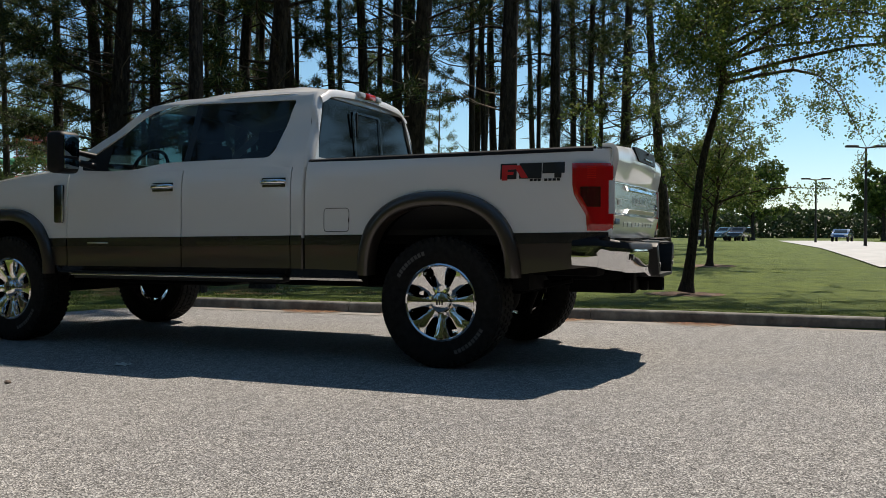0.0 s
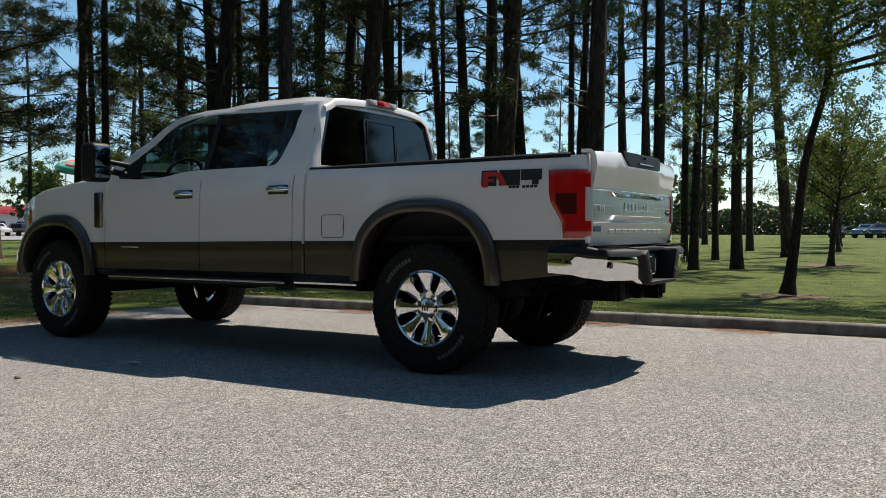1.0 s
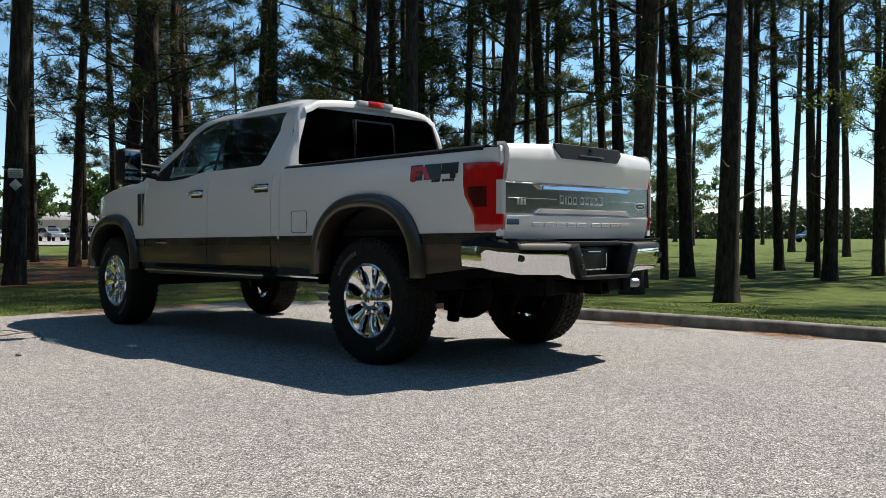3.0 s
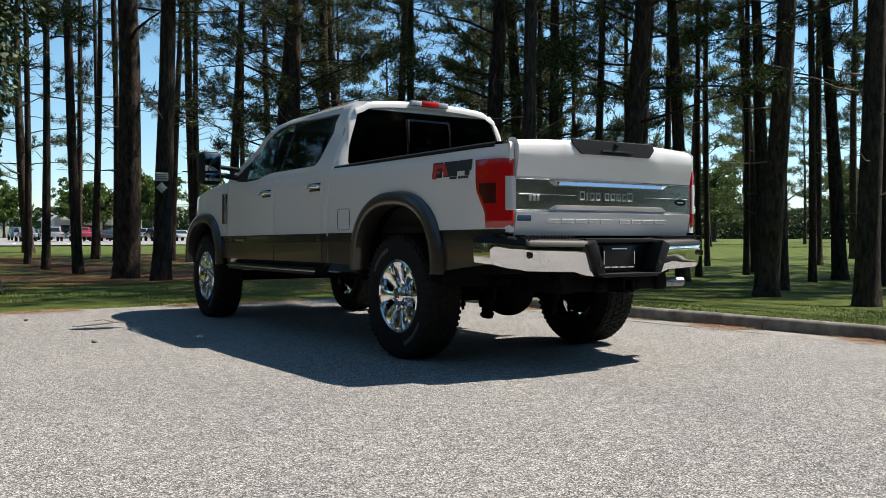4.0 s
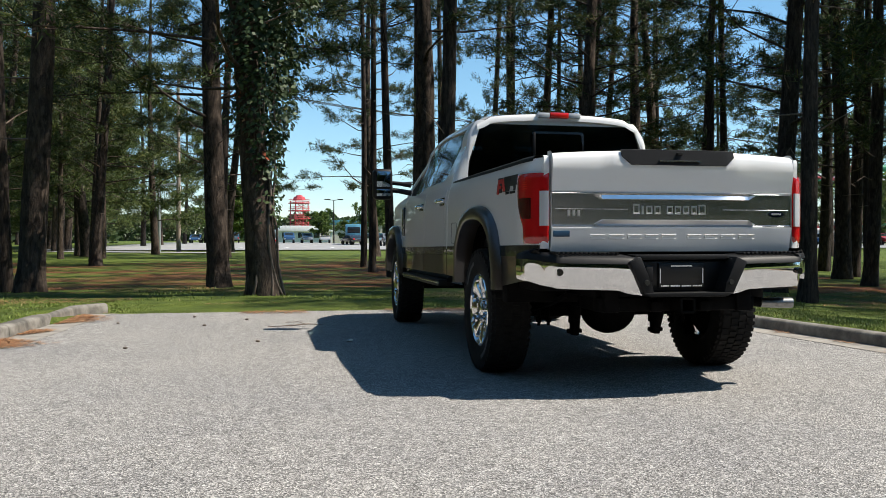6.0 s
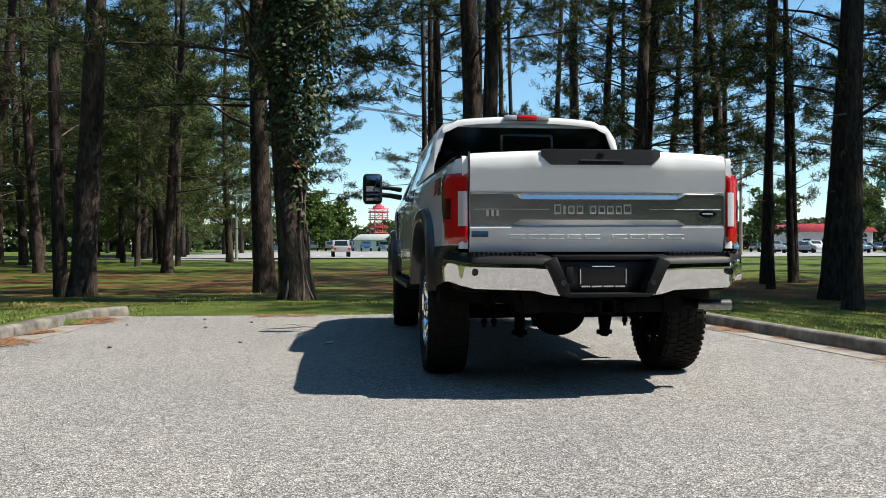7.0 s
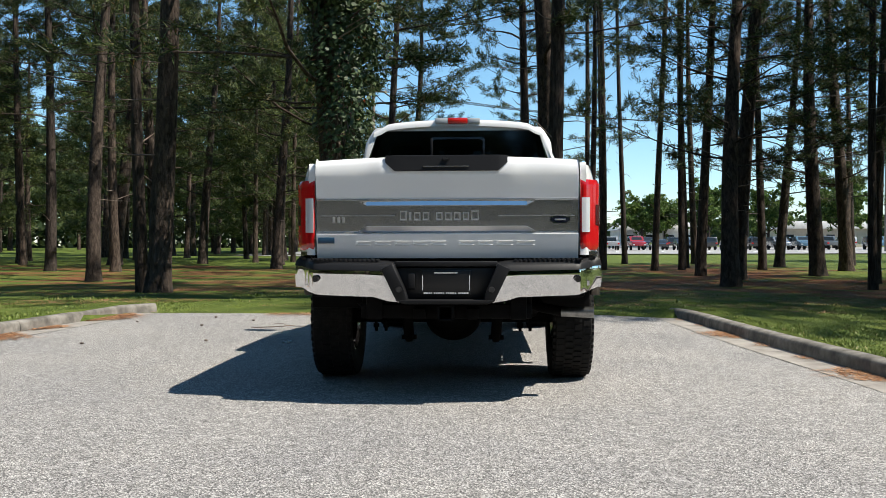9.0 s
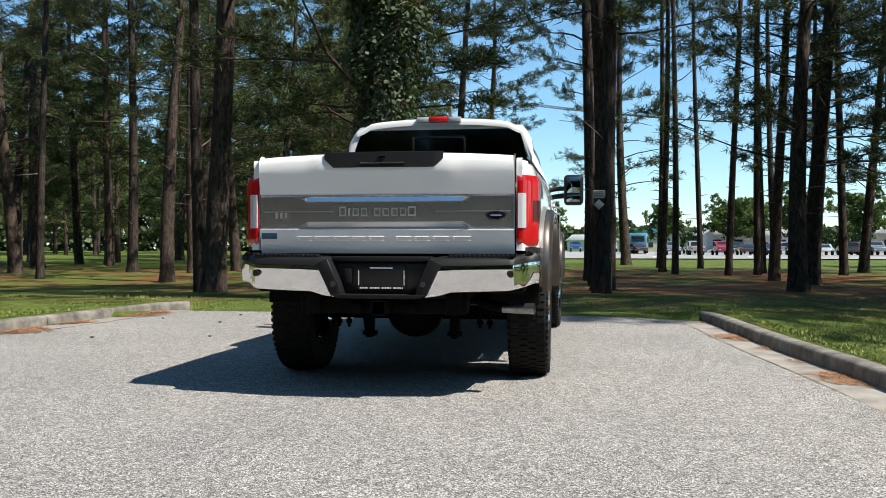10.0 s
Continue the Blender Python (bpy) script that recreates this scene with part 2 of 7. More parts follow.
def glass_material(name, tint, gloss_rough=0.0):
    m = bpy.data.materials.new(name)
    m.use_nodes = True
    t = m.node_tree
    t.nodes.remove(t.nodes["Principled BSDF"])
    tr = t.nodes.new("ShaderNodeBsdfTransparent")
    tr.inputs["Color"].default_value = (*tint, 1)
    gl = t.nodes.new("ShaderNodeBsdfGlossy")
    gl.inputs["Roughness"].default_value = gloss_rough
    gl.inputs["Color"].default_value = (1, 1, 1, 1)
    lw = t.nodes.new("ShaderNodeLayerWeight")
    lw.inputs["Blend"].default_value = 0.5
    pw = t.nodes.new("ShaderNodeMath")
    pw.operation = 'POWER'
    pw.inputs[1].default_value = 4.5
    t.links.new(lw.outputs["Facing"], pw.inputs[0])
    fr = t.nodes.new("ShaderNodeMath")
    fr.operation = 'MULTIPLY_ADD'
    fr.inputs[1].default_value, fr.inputs[2].default_value = 0.9, 0.038
    t.links.new(pw.outputs[0], fr.inputs[0])
    mx = t.nodes.new("ShaderNodeMixShader")
    t.links.new(fr.outputs[0], mx.inputs[0])
    t.links.new(tr.outputs[0], mx.inputs[1])
    t.links.new(gl.outputs[0], mx.inputs[2])
    t.links.new(mx.outputs[0], t.nodes["Material Output"].inputs["Surface"])
    return m


privacy = glass_material("privacy_glass", (0.006, 0.009, 0.012), 0.06)
side_privacy = glass_material("rear_door_privacy_glass", (0.10, 0.135, 0.14), 0.03)
clear = glass_material("clear_tinted_glass", (0.25, 0.37, 0.38))
red_lens = material("red_lens", (0.42, 0.007, 0.009), 0.10, 0.0, 0.8)
dark_lens = material("dark_red_lens", (0.055, 0.004, 0.005), 0.14, 0.0, 0.8)
white_lens = material("clear_lamp_lens", (0.46, 0.48, 0.50), 0.2, 0.0, 0.8)
amber_lens = material("amber_lens", (0.6, 0.12, 0.01), 0.2, 0.0, 0.5)
mirror_mat = material("mirror_glass", (0.22, 0.28, 0.32), 0.01, 1.0)
plate_black = material("plate_black", (0.006, 0.006, 0.007), 0.35)
white_mark = material("white_marking", (0.75, 0.75, 0.75), 0.5)
badge_red = material("badge_red", (0.52, 0.02, 0.02), 0.35, 0.0, 0.4)
badge_black = material("badge_black", (0.015, 0.015, 0.016), 0.35, 0.0, 0.4)
badge_blue = material("badge_blue", (0.006, 0.010, 0.024), 0.25, 0.2, 0.6)
sticker_blue = material("sticker_dark_blue", (0.01, 0.05, 0.10), 0.4)
brake_red = material("brake_lamp_red", (0.6, 0.015, 0.012), 0.15, 0.0, 0.8)


# ---------- mesh helpers ----------
def link_mesh(name, verts, faces, mats, parent=None, smooth=True, label="", index=None):
    me = bpy.data.meshes.new(name)
    me.from_pydata([tuple(v) for v in verts], [], [tuple(f) for f in faces])
    for m in (mats if isinstance(mats, (list, tuple)) else [mats]):
        me.materials.append(m)
    if smooth:
        me.polygons.foreach_set("use_smooth", [True] * len(me.polygons))
    if index is not None:
        me.polygons.foreach_set("material_index", index)
    me.update()
    ob = new(name, me)
    if parent is not None:
        ob.parent = parent
    if label:
        ob["label"] = label
    return ob


def part(name, bm, mat, parent, label="", smooth=False, sharp=None):
    bmesh.ops.recalc_face_normals(bm, faces=bm.faces)
    me = bpy.data.meshes.new(name)
    bm.to_mesh(me)
    bm.free()
    me.materials.append(mat)
    if smooth:
        me.polygons.foreach_set("use_smooth", [True] * len(me.polygons))
        if sharp is not None:
            me.set_sharp_from_angle(angle=radians(sharp))
    ob = new(name, me)
    if parent is not None:
        ob.parent = parent
    if label:
        ob["label"] = label
    return ob


def add_box(bm, lo, hi, bevel=0.0, m=None, seg=2):
    c = [(a + b) / 2 for a, b in zip(lo, hi)]
    s = [abs(b - a) for a, b in zip(lo, hi)]
    mat = Matrix.Translation(c) @ Matrix.Diagonal((*s, 1))
    if m is not None:
        mat = m @ mat
    r = bmesh.ops.create_cube(bm, size=1, matrix=mat)
    if bevel:
        vs = set(r["verts"])
        es = [e for e in bm.edges if e.verts[0] in vs and e.verts[1] in vs]
        bmesh.ops.bevel(bm, geom=es, offset=bevel, segments=seg, affect='EDGES', profile=0.5)


def box(name, lo, hi, mat, parent, bevel=0.004, label="", m=None):
    bm = bmesh.new()
    add_box(bm, lo, hi, bevel, m)
    return part(name, bm, mat, parent, label, True, 40)


def add_tube(bm, points, radii, sides=8, cap=True):
    """A tapered tube along points."""
    pts = [Vector(p) for p in points]
    rings = []
    ref = Vector((0.31, 0.17, 0.93))
    for i, p in enumerate(pts):
        d = (pts[min(i + 1, len(pts) - 1)] - pts[max(i - 1, 0)]).normalized()
        a = d.cross(ref)
        if a.length < 0.05:
            a = d.cross(Vector((1, 0, 0)))
        a.normalize()
        b = d.cross(a)
        rad = radii[i] if isinstance(radii, (list, tuple)) else radii
        rings.append([bm.verts.new(p + (a * math.cos(k * math.tau / sides) + b * math.sin(k * math.tau / sides)) * rad) for k in range(sides)])
    for r0, r1 in zip(rings, rings[1:]):
        for k in range(sides):
            bm.faces.new((r0[k], r0[(k + 1) % sides], r1[(k + 1) % sides], r1[k]))
    if cap:
        bm.faces.new(rings[0][::-1])
        bm.faces.new(rings[-1])


def tube(name, points, radii, mat, parent, sides=10, label=""):
    bm = bmesh.new()
    add_tube(bm, points, radii, sides)
    return part(name, bm, mat, parent, label, True, 50)


def lathe(name, profile, mat, parent, axis="x", steps=48, label="", closed=False, sharp=35):
    """Turn (radius, along) pairs about an axis through the origin."""
    bm = bmesh.new()
    rings = []
    for k in range(steps):
        a = k * math.tau / steps
        ring = []
        for rad, t in profile:
            c, s = rad * math.cos(a), rad * math.sin(a)
            ring.append(bm.verts.new((t, c, s) if axis == "x" else (c, s, t) if axis == "z" else (s, t, c)))
        rings.append(ring)
    n = len(profile)
    for k in range(steps):
        r0, r1 = rings[k], rings[(k + 1) % steps]
        for i in range(n if closed else n - 1):
            j = (i + 1) % n
            bm.faces.new((r0[i], r0[j], r1[j], r1[i]))
    bmesh.ops.remove_doubles(bm, verts=bm.verts, dist=1e-5)
    return part(name, bm, mat, parent, label, True, sharp)


def grid(name, rows, mat, parent, thick=0.0, label="", sharp=None, flip=False):
    """A sheet through rows of points, thickened inwards where asked."""
    bm = bmesh.new()
    vs = [[bm.verts.new(p) for p in row] for row in rows]
    for a, b in zip(vs, vs[1:]):
        for i in range(len(a) - 1):
            q = (a[i], a[i + 1], b[i + 1], b[i])
            if len({v.co.to_tuple(5) for v in q}) < 3:
                continue
            bm.faces.new(q if not flip else q[::-1])
    bmesh.ops.remove_doubles(bm, verts=bm.verts, dist=1e-5)
    if thick:
        bmesh.ops.recalc_face_normals(bm, faces=bm.faces)
        bmesh.ops.solidify(bm, geom=list(bm.faces), thickness=thick)
    return part(name, bm, mat, parent, label, True, sharp)


def prism(name, outline, lo, hi, mat, parent, place, bevel=0.0, label=""):
    """An outline in (u, v), drawn out from lo to hi along w; place maps (u, v, w) to a point."""
    bm = bmesh.new()
    a = [bm.verts.new(place(u, v, lo)) for u, v in outline]
    b = [bm.verts.new(place(u, v, hi)) for u, v in outline]
    bm.faces.new(a)
    bm.faces.new(b[::-1])
    n = len(a)
    for i in range(n):
        bm.faces.new((a[i], a[(i + 1) % n], b[(i + 1) % n], b[i]))
    if bevel:
        bmesh.ops.bevel(bm, geom=list(bm.edges), offset=bevel, segments=2, affect='EDGES', profile=0.5)
    return part(name, bm, mat, parent, label, True, 40)


def lerp(table, v):
    return float(np.interp(v, [a for a, b in table], [b for a, b in table]))


def smooth01(a, b, v):
    u = min(1.0, max(0.0, (v - a) / (b - a)))
    return u * u * (3 - 2 * u)


# ---------- ground ----------
FALL_Y = [(0, 0), (3, -0.03), (6, -0.09), (11, -0.20), (15, -0.29), (20, -0.34), (26, -0.30), (32, -0.22), (40, -0.10), (52, 0.0), (88, 0.0), (150, 0.5), (400, 1.0)]
FALL_X = [(0, 0), (4, -0.28), (9, -0.53), (14, -0.57), (18, -0.50), (24, -0.38), (34, -0.22), (52, 0.0)]


def ground(x, y):
    """Height of the land: level round the lot, falling gently to the wood and the lawn."""
    dx = max(x - 3.3, 0.0, -4.95 - x)
    dy = max(y - 5.8, 0.0)
    s = math.hypot(dx, dy)
    if s < 1e-6:
        return 0.0
    f = (dx / s) ** 2 if x > 0 else 0.0
    z = lerp(FALL_Y, s) * (1 - f) + lerp(FALL_X, s) * f
    if x > 2.7:
        z += 0.085 * math.exp(-max(0.0, x - 3.3) / 5) * (1 - smooth01(5.2, 7.7, y))
    if x < -4.9:
        z += 0.15 * math.exp(-(-4.9 - x) / 5) * (1 - smooth01(5.2, 7.2, y))
    return z


def lot_height(x, y):
    """The lot drains gently to the kerb on its right."""
    return -0.05 * smooth01(1.2, 3.1, x)


KERB_RIGHT = [(-14, 4.3), (-9, 3.7), (-5, 3.42), (-2.5, 3.36), (-1, 3.34), (0, 3.29), (1, 3.22), (2, 3.12), (4, 3.0), (5.4, 2.95), (5.9, 2.88), (6.4, 2.7)]


def kerb_right_x(y):
    y = min(6.2, max(-14.0, y))
    return sum(lerp(KERB_RIGHT, y + d) for d in (-0.5, -0.25, 0.0, 0.25, 0.5)) / 5


def kerb_left_x(y):
    return max(-34.0, -5.05 - 2.2 * max(0.0, 2.3 - y) ** 1.8) + 0.06 * max(0.0, y - 2.5) + 0.25 * smooth01(5.5, 6.1, y) ** 2


GRASS_EDGE = 5.84
axis_x = np.unique(np.concatenate([np.linspace(-900, -130, 12), np.linspace(-120, -22, 36), np.linspace(-20, 26, 185), np.linspace(28, 130, 40), np.linspace(145, 900, 12)]))
axis_y = np.unique(np.concatenate([np.linspace(-700, -60, 9), np.linspace(-50, -8, 18), np.linspace(-7, 24, 90), np.linspace(26, 130, 54), np.linspace(145, 1100, 14)]))
verts, faces = [], []
for y in axis_y:
    for x in axis_x:
        inside = kerb_left_x(min(y, 6.1)) - 0.05 < x < kerb_right_x(min(y, 6.2)) + 0.10 and y < GRASS_EDGE - 0.02
        if inside:
            z = -0.12
        else:
            z = ground(x, y) + 0.025 * noise.noise((x * 0.5, y * 0.5, 0)) * (1 if abs(y - 5.6) > 0.6 else 0.2)
        verts.append((x, y, z))
nx = len(axis_x)
for j in range(len(axis_y) - 1):
    for i in range(nx - 1):
        faces.append((j * nx + i, j * nx + i + 1, (j + 1) * nx + i + 1, (j + 1) * nx + i))
tagged(link_mesh("ground", verts, faces, turf), "mown green lawn with red-brown pine needle litter", "ground", kind="structure")

# the asphalt lot, from behind the camera to the grass edge
rows = []
ys = list(np.linspace(-70, -8, 12)) + list(np.linspace(-7, GRASS_EDGE, 54))
for j, y in enumerate(ys):
    a, b = kerb_left_x(y) + 0.0, kerb_right_x(y) + 0.01
    if y < -9:
        a = -60.0 if y < -12 else kerb_left_x(y) * 1.0
    row = []
    for t in np.linspace(0, 1, 34):
        x = a + (b - a) * t
        yy = y
        if j == len(ys) - 1:
            yy = y + 0.05 * noise.noise((x * 1.7, 3.1, 0)) + 0.03 * noise.noise((x * 6.0, 1.1, 0))
        row.append((x, yy, lot_height(x, y)))
    rows.append(row)
rows.append([(x, y + 0.01, z - 0.1) for x, y, z in rows[-1]])
tagged(grid("parking_lot", rows, asphalt, None, 0.0, "", 40, True), "worn grey asphalt parking bay with pale aggregate", "pavement", kind="structure")


# ---------- kerbs ----------
def kerb(name, line, out, label):
    """Concrete kerb stones along line, each with a rounded top edge; out: +1 where its back lies to +x."""
    holder = tagged(new(name), label, "kerb", kind="structure")
    section = [(0.0, -0.06), (0.012, 0.085), (0.022, 0.108), (0.045, 0.122), (0.075, 0.126), (0.17, 0.122), (0.185, 0.11), (0.19, -0.06)]
    run, start = 0.0, 0
    joints = [0]
    for i in range(1, len(line)):
        run += (Vector(line[i]) - Vector(line[i - 1])).length
        if run > 3.0:
            joints.append(i)
            run = 0.0
    joints.append(len(line) - 1)
    for a, b in zip(joints, joints[1:]):
        if b <= a:
            continue
        rows = []
        for i in range(a, b + 1):
            p = Vector(line[i])
            q0, q1 = Vector(line[max(0, i - 1)]), Vector(line[min(len(line) - 1, i + 1)])
            d = (q1 - q0).normalized()
            n = Vector((d.y, -d.x, 0)) * out
            if n.x * out < 0:
                n = -n
            shift = d * (0.004 if i == a else -0.004 if i == b else 0)
            drop = 1.0
            rows.append([p + shift + n * u + Vector((0, 0, h * drop + 0.004 * noise.noise((p.x * 3, p.y * 3, u * 9)))) for u, h in section])
        bm = bmesh.new()
        vs = [[bm.verts.new(p) for p in row] for row in rows]
        for r0, r1 in zip(vs, vs[1:]):
            for i in range(len(section) - 1):
                bm.faces.new((r0[i], r0[i + 1], r1[i + 1], r1[i]))
        bm.faces.new(vs[0])
        bm.faces.new(vs[-1][::-1])
        part("kerb_stone", bm, concrete, holder, "", True, 40)
    return holder


line = [(kerb_right_x(y), y, lot_height(3.0, y)) for y in np.arange(5.75, -14.2, -0.25)]
line = [(2.80, 5.98, -0.05), (2.86, 5.87, -0.05)] + [(p[0], p[1], p[2]) for p in line]
kerb("kerb_right", line, 1, "weathered concrete kerb, its face in shade, along the lawn")
line = [(kerb_left_x(y), y, 0.0) for y in np.arange(6.1, -10, -0.25)]
kerb("kerb_left", line, -1, "pale weathered concrete kerb with a rounded end")


def gutter(name, edge, inward, y0, y1, label):
    rows = []
    for y in np.arange(y0, y1, -0.25):
        x0 = edge(y)
        rows.append([(x0 + inward * u, y, lot_height(x0 + inward * u, y) + 0.005 + 0.002 * noise.noise((u * 9, y * 2, 0))) for u in (0.0, 0.17, 0.34 + 0.03 * noise.noise((y * 1.3, 7, 0)))])
    tagged(grid(name, rows, gutter_mat, None), label, "gutter", kind="structure")


gutter("gutter_right", kerb_right_x, -1, 5.75, -9.0, "pale stained concrete gutter strip beside the kerb")
gutter("gutter_left", kerb_left_x, 1, 5.85, -6.0, "pale stained concrete gutter strip beside the kerb")


# ---------- grass blades, straw and twigs ----------
def blades(name, places, tall, mat, label, lean=0.5, wide=0.012, flat=False, category="grass"):
    rng = np.random.default_rng(len(name) + len(places))
    verts, faces = [], []
    for i, (x, y, z) in enumerate(places):
        a = rng.uniform(0, math.tau)
        h = tall * rng.uniform(0.5, 1.3)
        w = wide * rng.uniform(0.6, 1.4)
        dx, dy = math.cos(a), math.sin(a)
        if flat:
            verts += [(x - dy * w, y + dx * w, z + 0.004), (x + dy * w, y - dx * w, z + 0.004), (x + dx * h, y + dy * h, z + 0.004 + rng.uniform(0, 0.018))]
        else:
            l = rng.uniform(-lean, lean) * h
            verts += [(x - dy * w, y + dx * w, z), (x + dy * w, y - dx * w, z), (x + dx * l, y + dy * l, z + h)]
        faces.append((3 * i, 3 * i + 1, 3 * i + 2))
    return tagged(link_mesh(name, verts, faces, mat, smooth=False), label, category, kind="stuff")


rng = np.random.default_rng(5)
places = []
while len(places) < 70000:
    x, y = rng.uniform(2.9, 17), rng.uniform(-5, 9)
    if rng.random() < math.exp(-(x - 3.2) / 5.5) and x > kerb_right_x(min(y, 6.0)) + 0.24 and (y < 5.9 or x > 3.0):
        places.append((x, y, ground(x, y) - 0.01))
blades("lawn_grass", places, 0.026, blade, "short bright green mown lawn grass behind the kerb", 0.9, 0.007)
places = []
while len(places) < 80000:
    x, y = rng.uniform(-13, 9), 5.78 + rng.exponential(3.6)
    if y < 22 and noise.noise((x * 0.45, y * 0.75, 2)) + 0.15 > (y - 9) * 0.05 and rng.random() < 0.9:
        if y > GRASS_EDGE + 0.08 * noise.noise((x * 3, 0, 0)):
            places.append((x, y, ground(x, y) - 0.01))
blades("wood_edge_grass", places, 0.022, blade, "patchy green grass in front of the pine wood", 0.9, 0.008)
places = []
while len(places) < 5000:
    x, y = rng.uniform(-14, 14), rng.uniform(7.2, 16)
    if noise.noise((x * 0.6, y * 0.9, 8)) > 0.12 + 0.02 * max(0.0, y - 9):
        places.append((x, y, ground(x, y) - 0.01))
blades("wood_edge_weeds", places, 0.055, blade, "ragged green weeds at the edge of the wood", 0.8, 0.012)
places = []
while len(places) < 24000:
    x, y = rng.uniform(-12, -5), rng.uniform(-3, 9)
    if x < kerb_left_x(min(y, 6.1)) - 0.2:
        places.append((x, y, ground(x, y) - 0.01))
blades("island_grass", places, 0.03, blade, "short green grass behind the pale kerb", 0.9, 0.008)
places = []
for _ in range(9000):
    y = rng.uniform(-8, 6.0)
    u = abs(rng.normal(0, 0.14)) * (1 + max(0.0, noise.noise((y * 2.1, 3, 0))))
    if noise.noise((y * 1.3, 5, 0)) + 0.10 > u * 1.1 and rng.random() < 0.35 + 1.3 * max(0.0, noise.noise((y * 1.3, 5, 0))):
        x = kerb_right_x(y) - 0.02 - u
        places.append((x, y, lot_height(x, y) + 0.006))
for _ in range(6000):
    y = rng.uniform(1.0, 6.0)
    u = abs(rng.normal(0, 0.2))
    if noise.noise((y * 1.1, 9, 0)) + 0.2 > u * 0.9:
        places.append((kerb_left_x(y) + 0.02 + u, y, 0.006))
for _ in range(4000):
    x = rng.uniform(-4.6, 2.9)
    y = GRASS_EDGE - abs(rng.normal(0, 0.22))
    if noise.noise((x * 0.8, 1.5, 0)) > 0.0:
        places.append((x, y, lot_height(x, y) + 0.004))
blades("pine_straw", places, 0.11, litter, "red-brown dry pine needles lying in the gutters", 0.5, 0.006, True, "pine straw")
places = []
while len(places) < 24000:
    x, y = rng.uniform(-12, 13), rng.uniform(7.5, 26)
    if noise.noise((x * 0.33, y * 0.5, 4)) > (-0.05 if x > 1.0 else 0.12):
        places.append((x, y, ground(x, y) + 0.01))
blades("wood_floor_straw", places, 0.22, litter, "red-brown pine needle litter on the wood floor", 0.5, 0.006, True, "pine straw")

# a bent twig and a few cones on the asphalt
twig = tagged(new("fallen_twig"), "bent dry brown twig lying on the asphalt", "twig")
tube("stem", [(-2.50, 3.55, 0.015), (-2.27, 3.58, 0.02), (-2.05, 3.64, 0.03), (-1.90, 3.68, 0.012)], [0.005, 0.007, 0.007, 0.003], deadwood, twig, 6)
tube("side_twig", [(-2.09, 3.63, 0.03), (-2.17, 3.73, 0.05), (-2.31, 3.78, 0.035)], [0.005, 0.004, 0.002], deadwood, twig, 5)
for (x, y, s) in ((-3.2, 3.9, 0.03), (-2.75, 4.6, 0.028), (-3.75, 1.9, 0.026), (-2.6, 2.2, 0.03), (-3.4, 5.1, 0.03), (-4.2, 4.4, 0.024)):
    s *= 0.55
    bm = bmesh.new()
    bmesh.ops.create_icosphere(bm, subdivisions=2, radius=s, matrix=Matrix.Translation((x, y, s * 0.7 + lot_height(x, y))) @ Matrix.Diagonal((1.4, 0.9, 0.75, 1)))
    for v in bm.verts:
        v.co += Vector((noise.noise(v.co * 70), noise.noise(v.co * 80), noise.noise(v.co * 90))) * s * 0.35
    tagged(part("pine_cone", bm, deadwood, None), "small dark dry pine cone on the asphalt", "pine cone", "cones on the asphalt")

# pale sheet made up for a spot of light in the truck's shadow
fleck = tagged(new("paper_scrap"), "small pale sheet standing in for a fleck of light on the asphalt", "litter")
bm = bmesh.new()
vs = [[bm.verts.new((-1.78 + 0.02 * i + 0.006 * j, 2.03 + 0.045 * j, 0.006 + 0.012 * ((i + j) % 2) * (0.4 + 0.3 * i))) for j in range(4)] for i in range(4)]
for i in range(3):
    for j in range(3):
        bm.faces.new((vs[i][j], vs[i + 1][j], vs[i + 1][j + 1], vs[i][j + 1]))
bmesh.ops.solidify(bm, geom=bm.faces[:], thickness=0.002)
part("sheet", bm, material("pale_fleck", (0.74, 0.74, 0.72), 0.7), fleck)


# ---------- the pickup truck ----------
truck = tagged(new("pickup_truck"), "white crew-cab pickup with bronze lower body, parked on asphalt", "truck")
SPLIT = 0.870


def split_z(y):
    return SPLIT - 0.0095 * y


def rail_z(y):
    return 1.372 - 0.008 * y


def half_width(y, z):
    """Outer skin of the lower body: half width at a height."""
    w = lerp([(0.45, 0.925), (0.58, 0.945), (0.84, 0.947), (0.95, 0.943), (1.12, 0.943), (1.24, 0.935), (1.31, 0.925), (1.36, 0.905), (1.40, 0.885)], z)
    if y < -0.80:
        w -= 0.075 * ((-0.80 - y) / 0.24) ** 2.2
    if y > 4.15:
        w -= 0.30 * ((y - 4.15) / 0.85) ** 2.2
    return w


def arch(y, yc, zc, a, h, n=2.5):
    u = abs(y - yc) / a
    return zc + h * (1 - u ** n) ** (1 / n) if u < 1 else None


REAR_ARCH = (0.045, 0.585, 0.475, 0.475)
FRONT_ARCH = (4.03, 0.545, 0.50, 0.445)


def column_bottom(y):
    base = lerp([(-1.05, 0.68), (-0.5, 0.61), (0.5, 0.615), (1.1, 0.625), (3.4, 0.615), (4.6, 0.61), (5.1, 0.63)], y)
    for a in (REAR_ARCH, FRONT_ARCH):
        z = arch(y, *a)
        if z is not None:
            base = max(base, z)
    return base


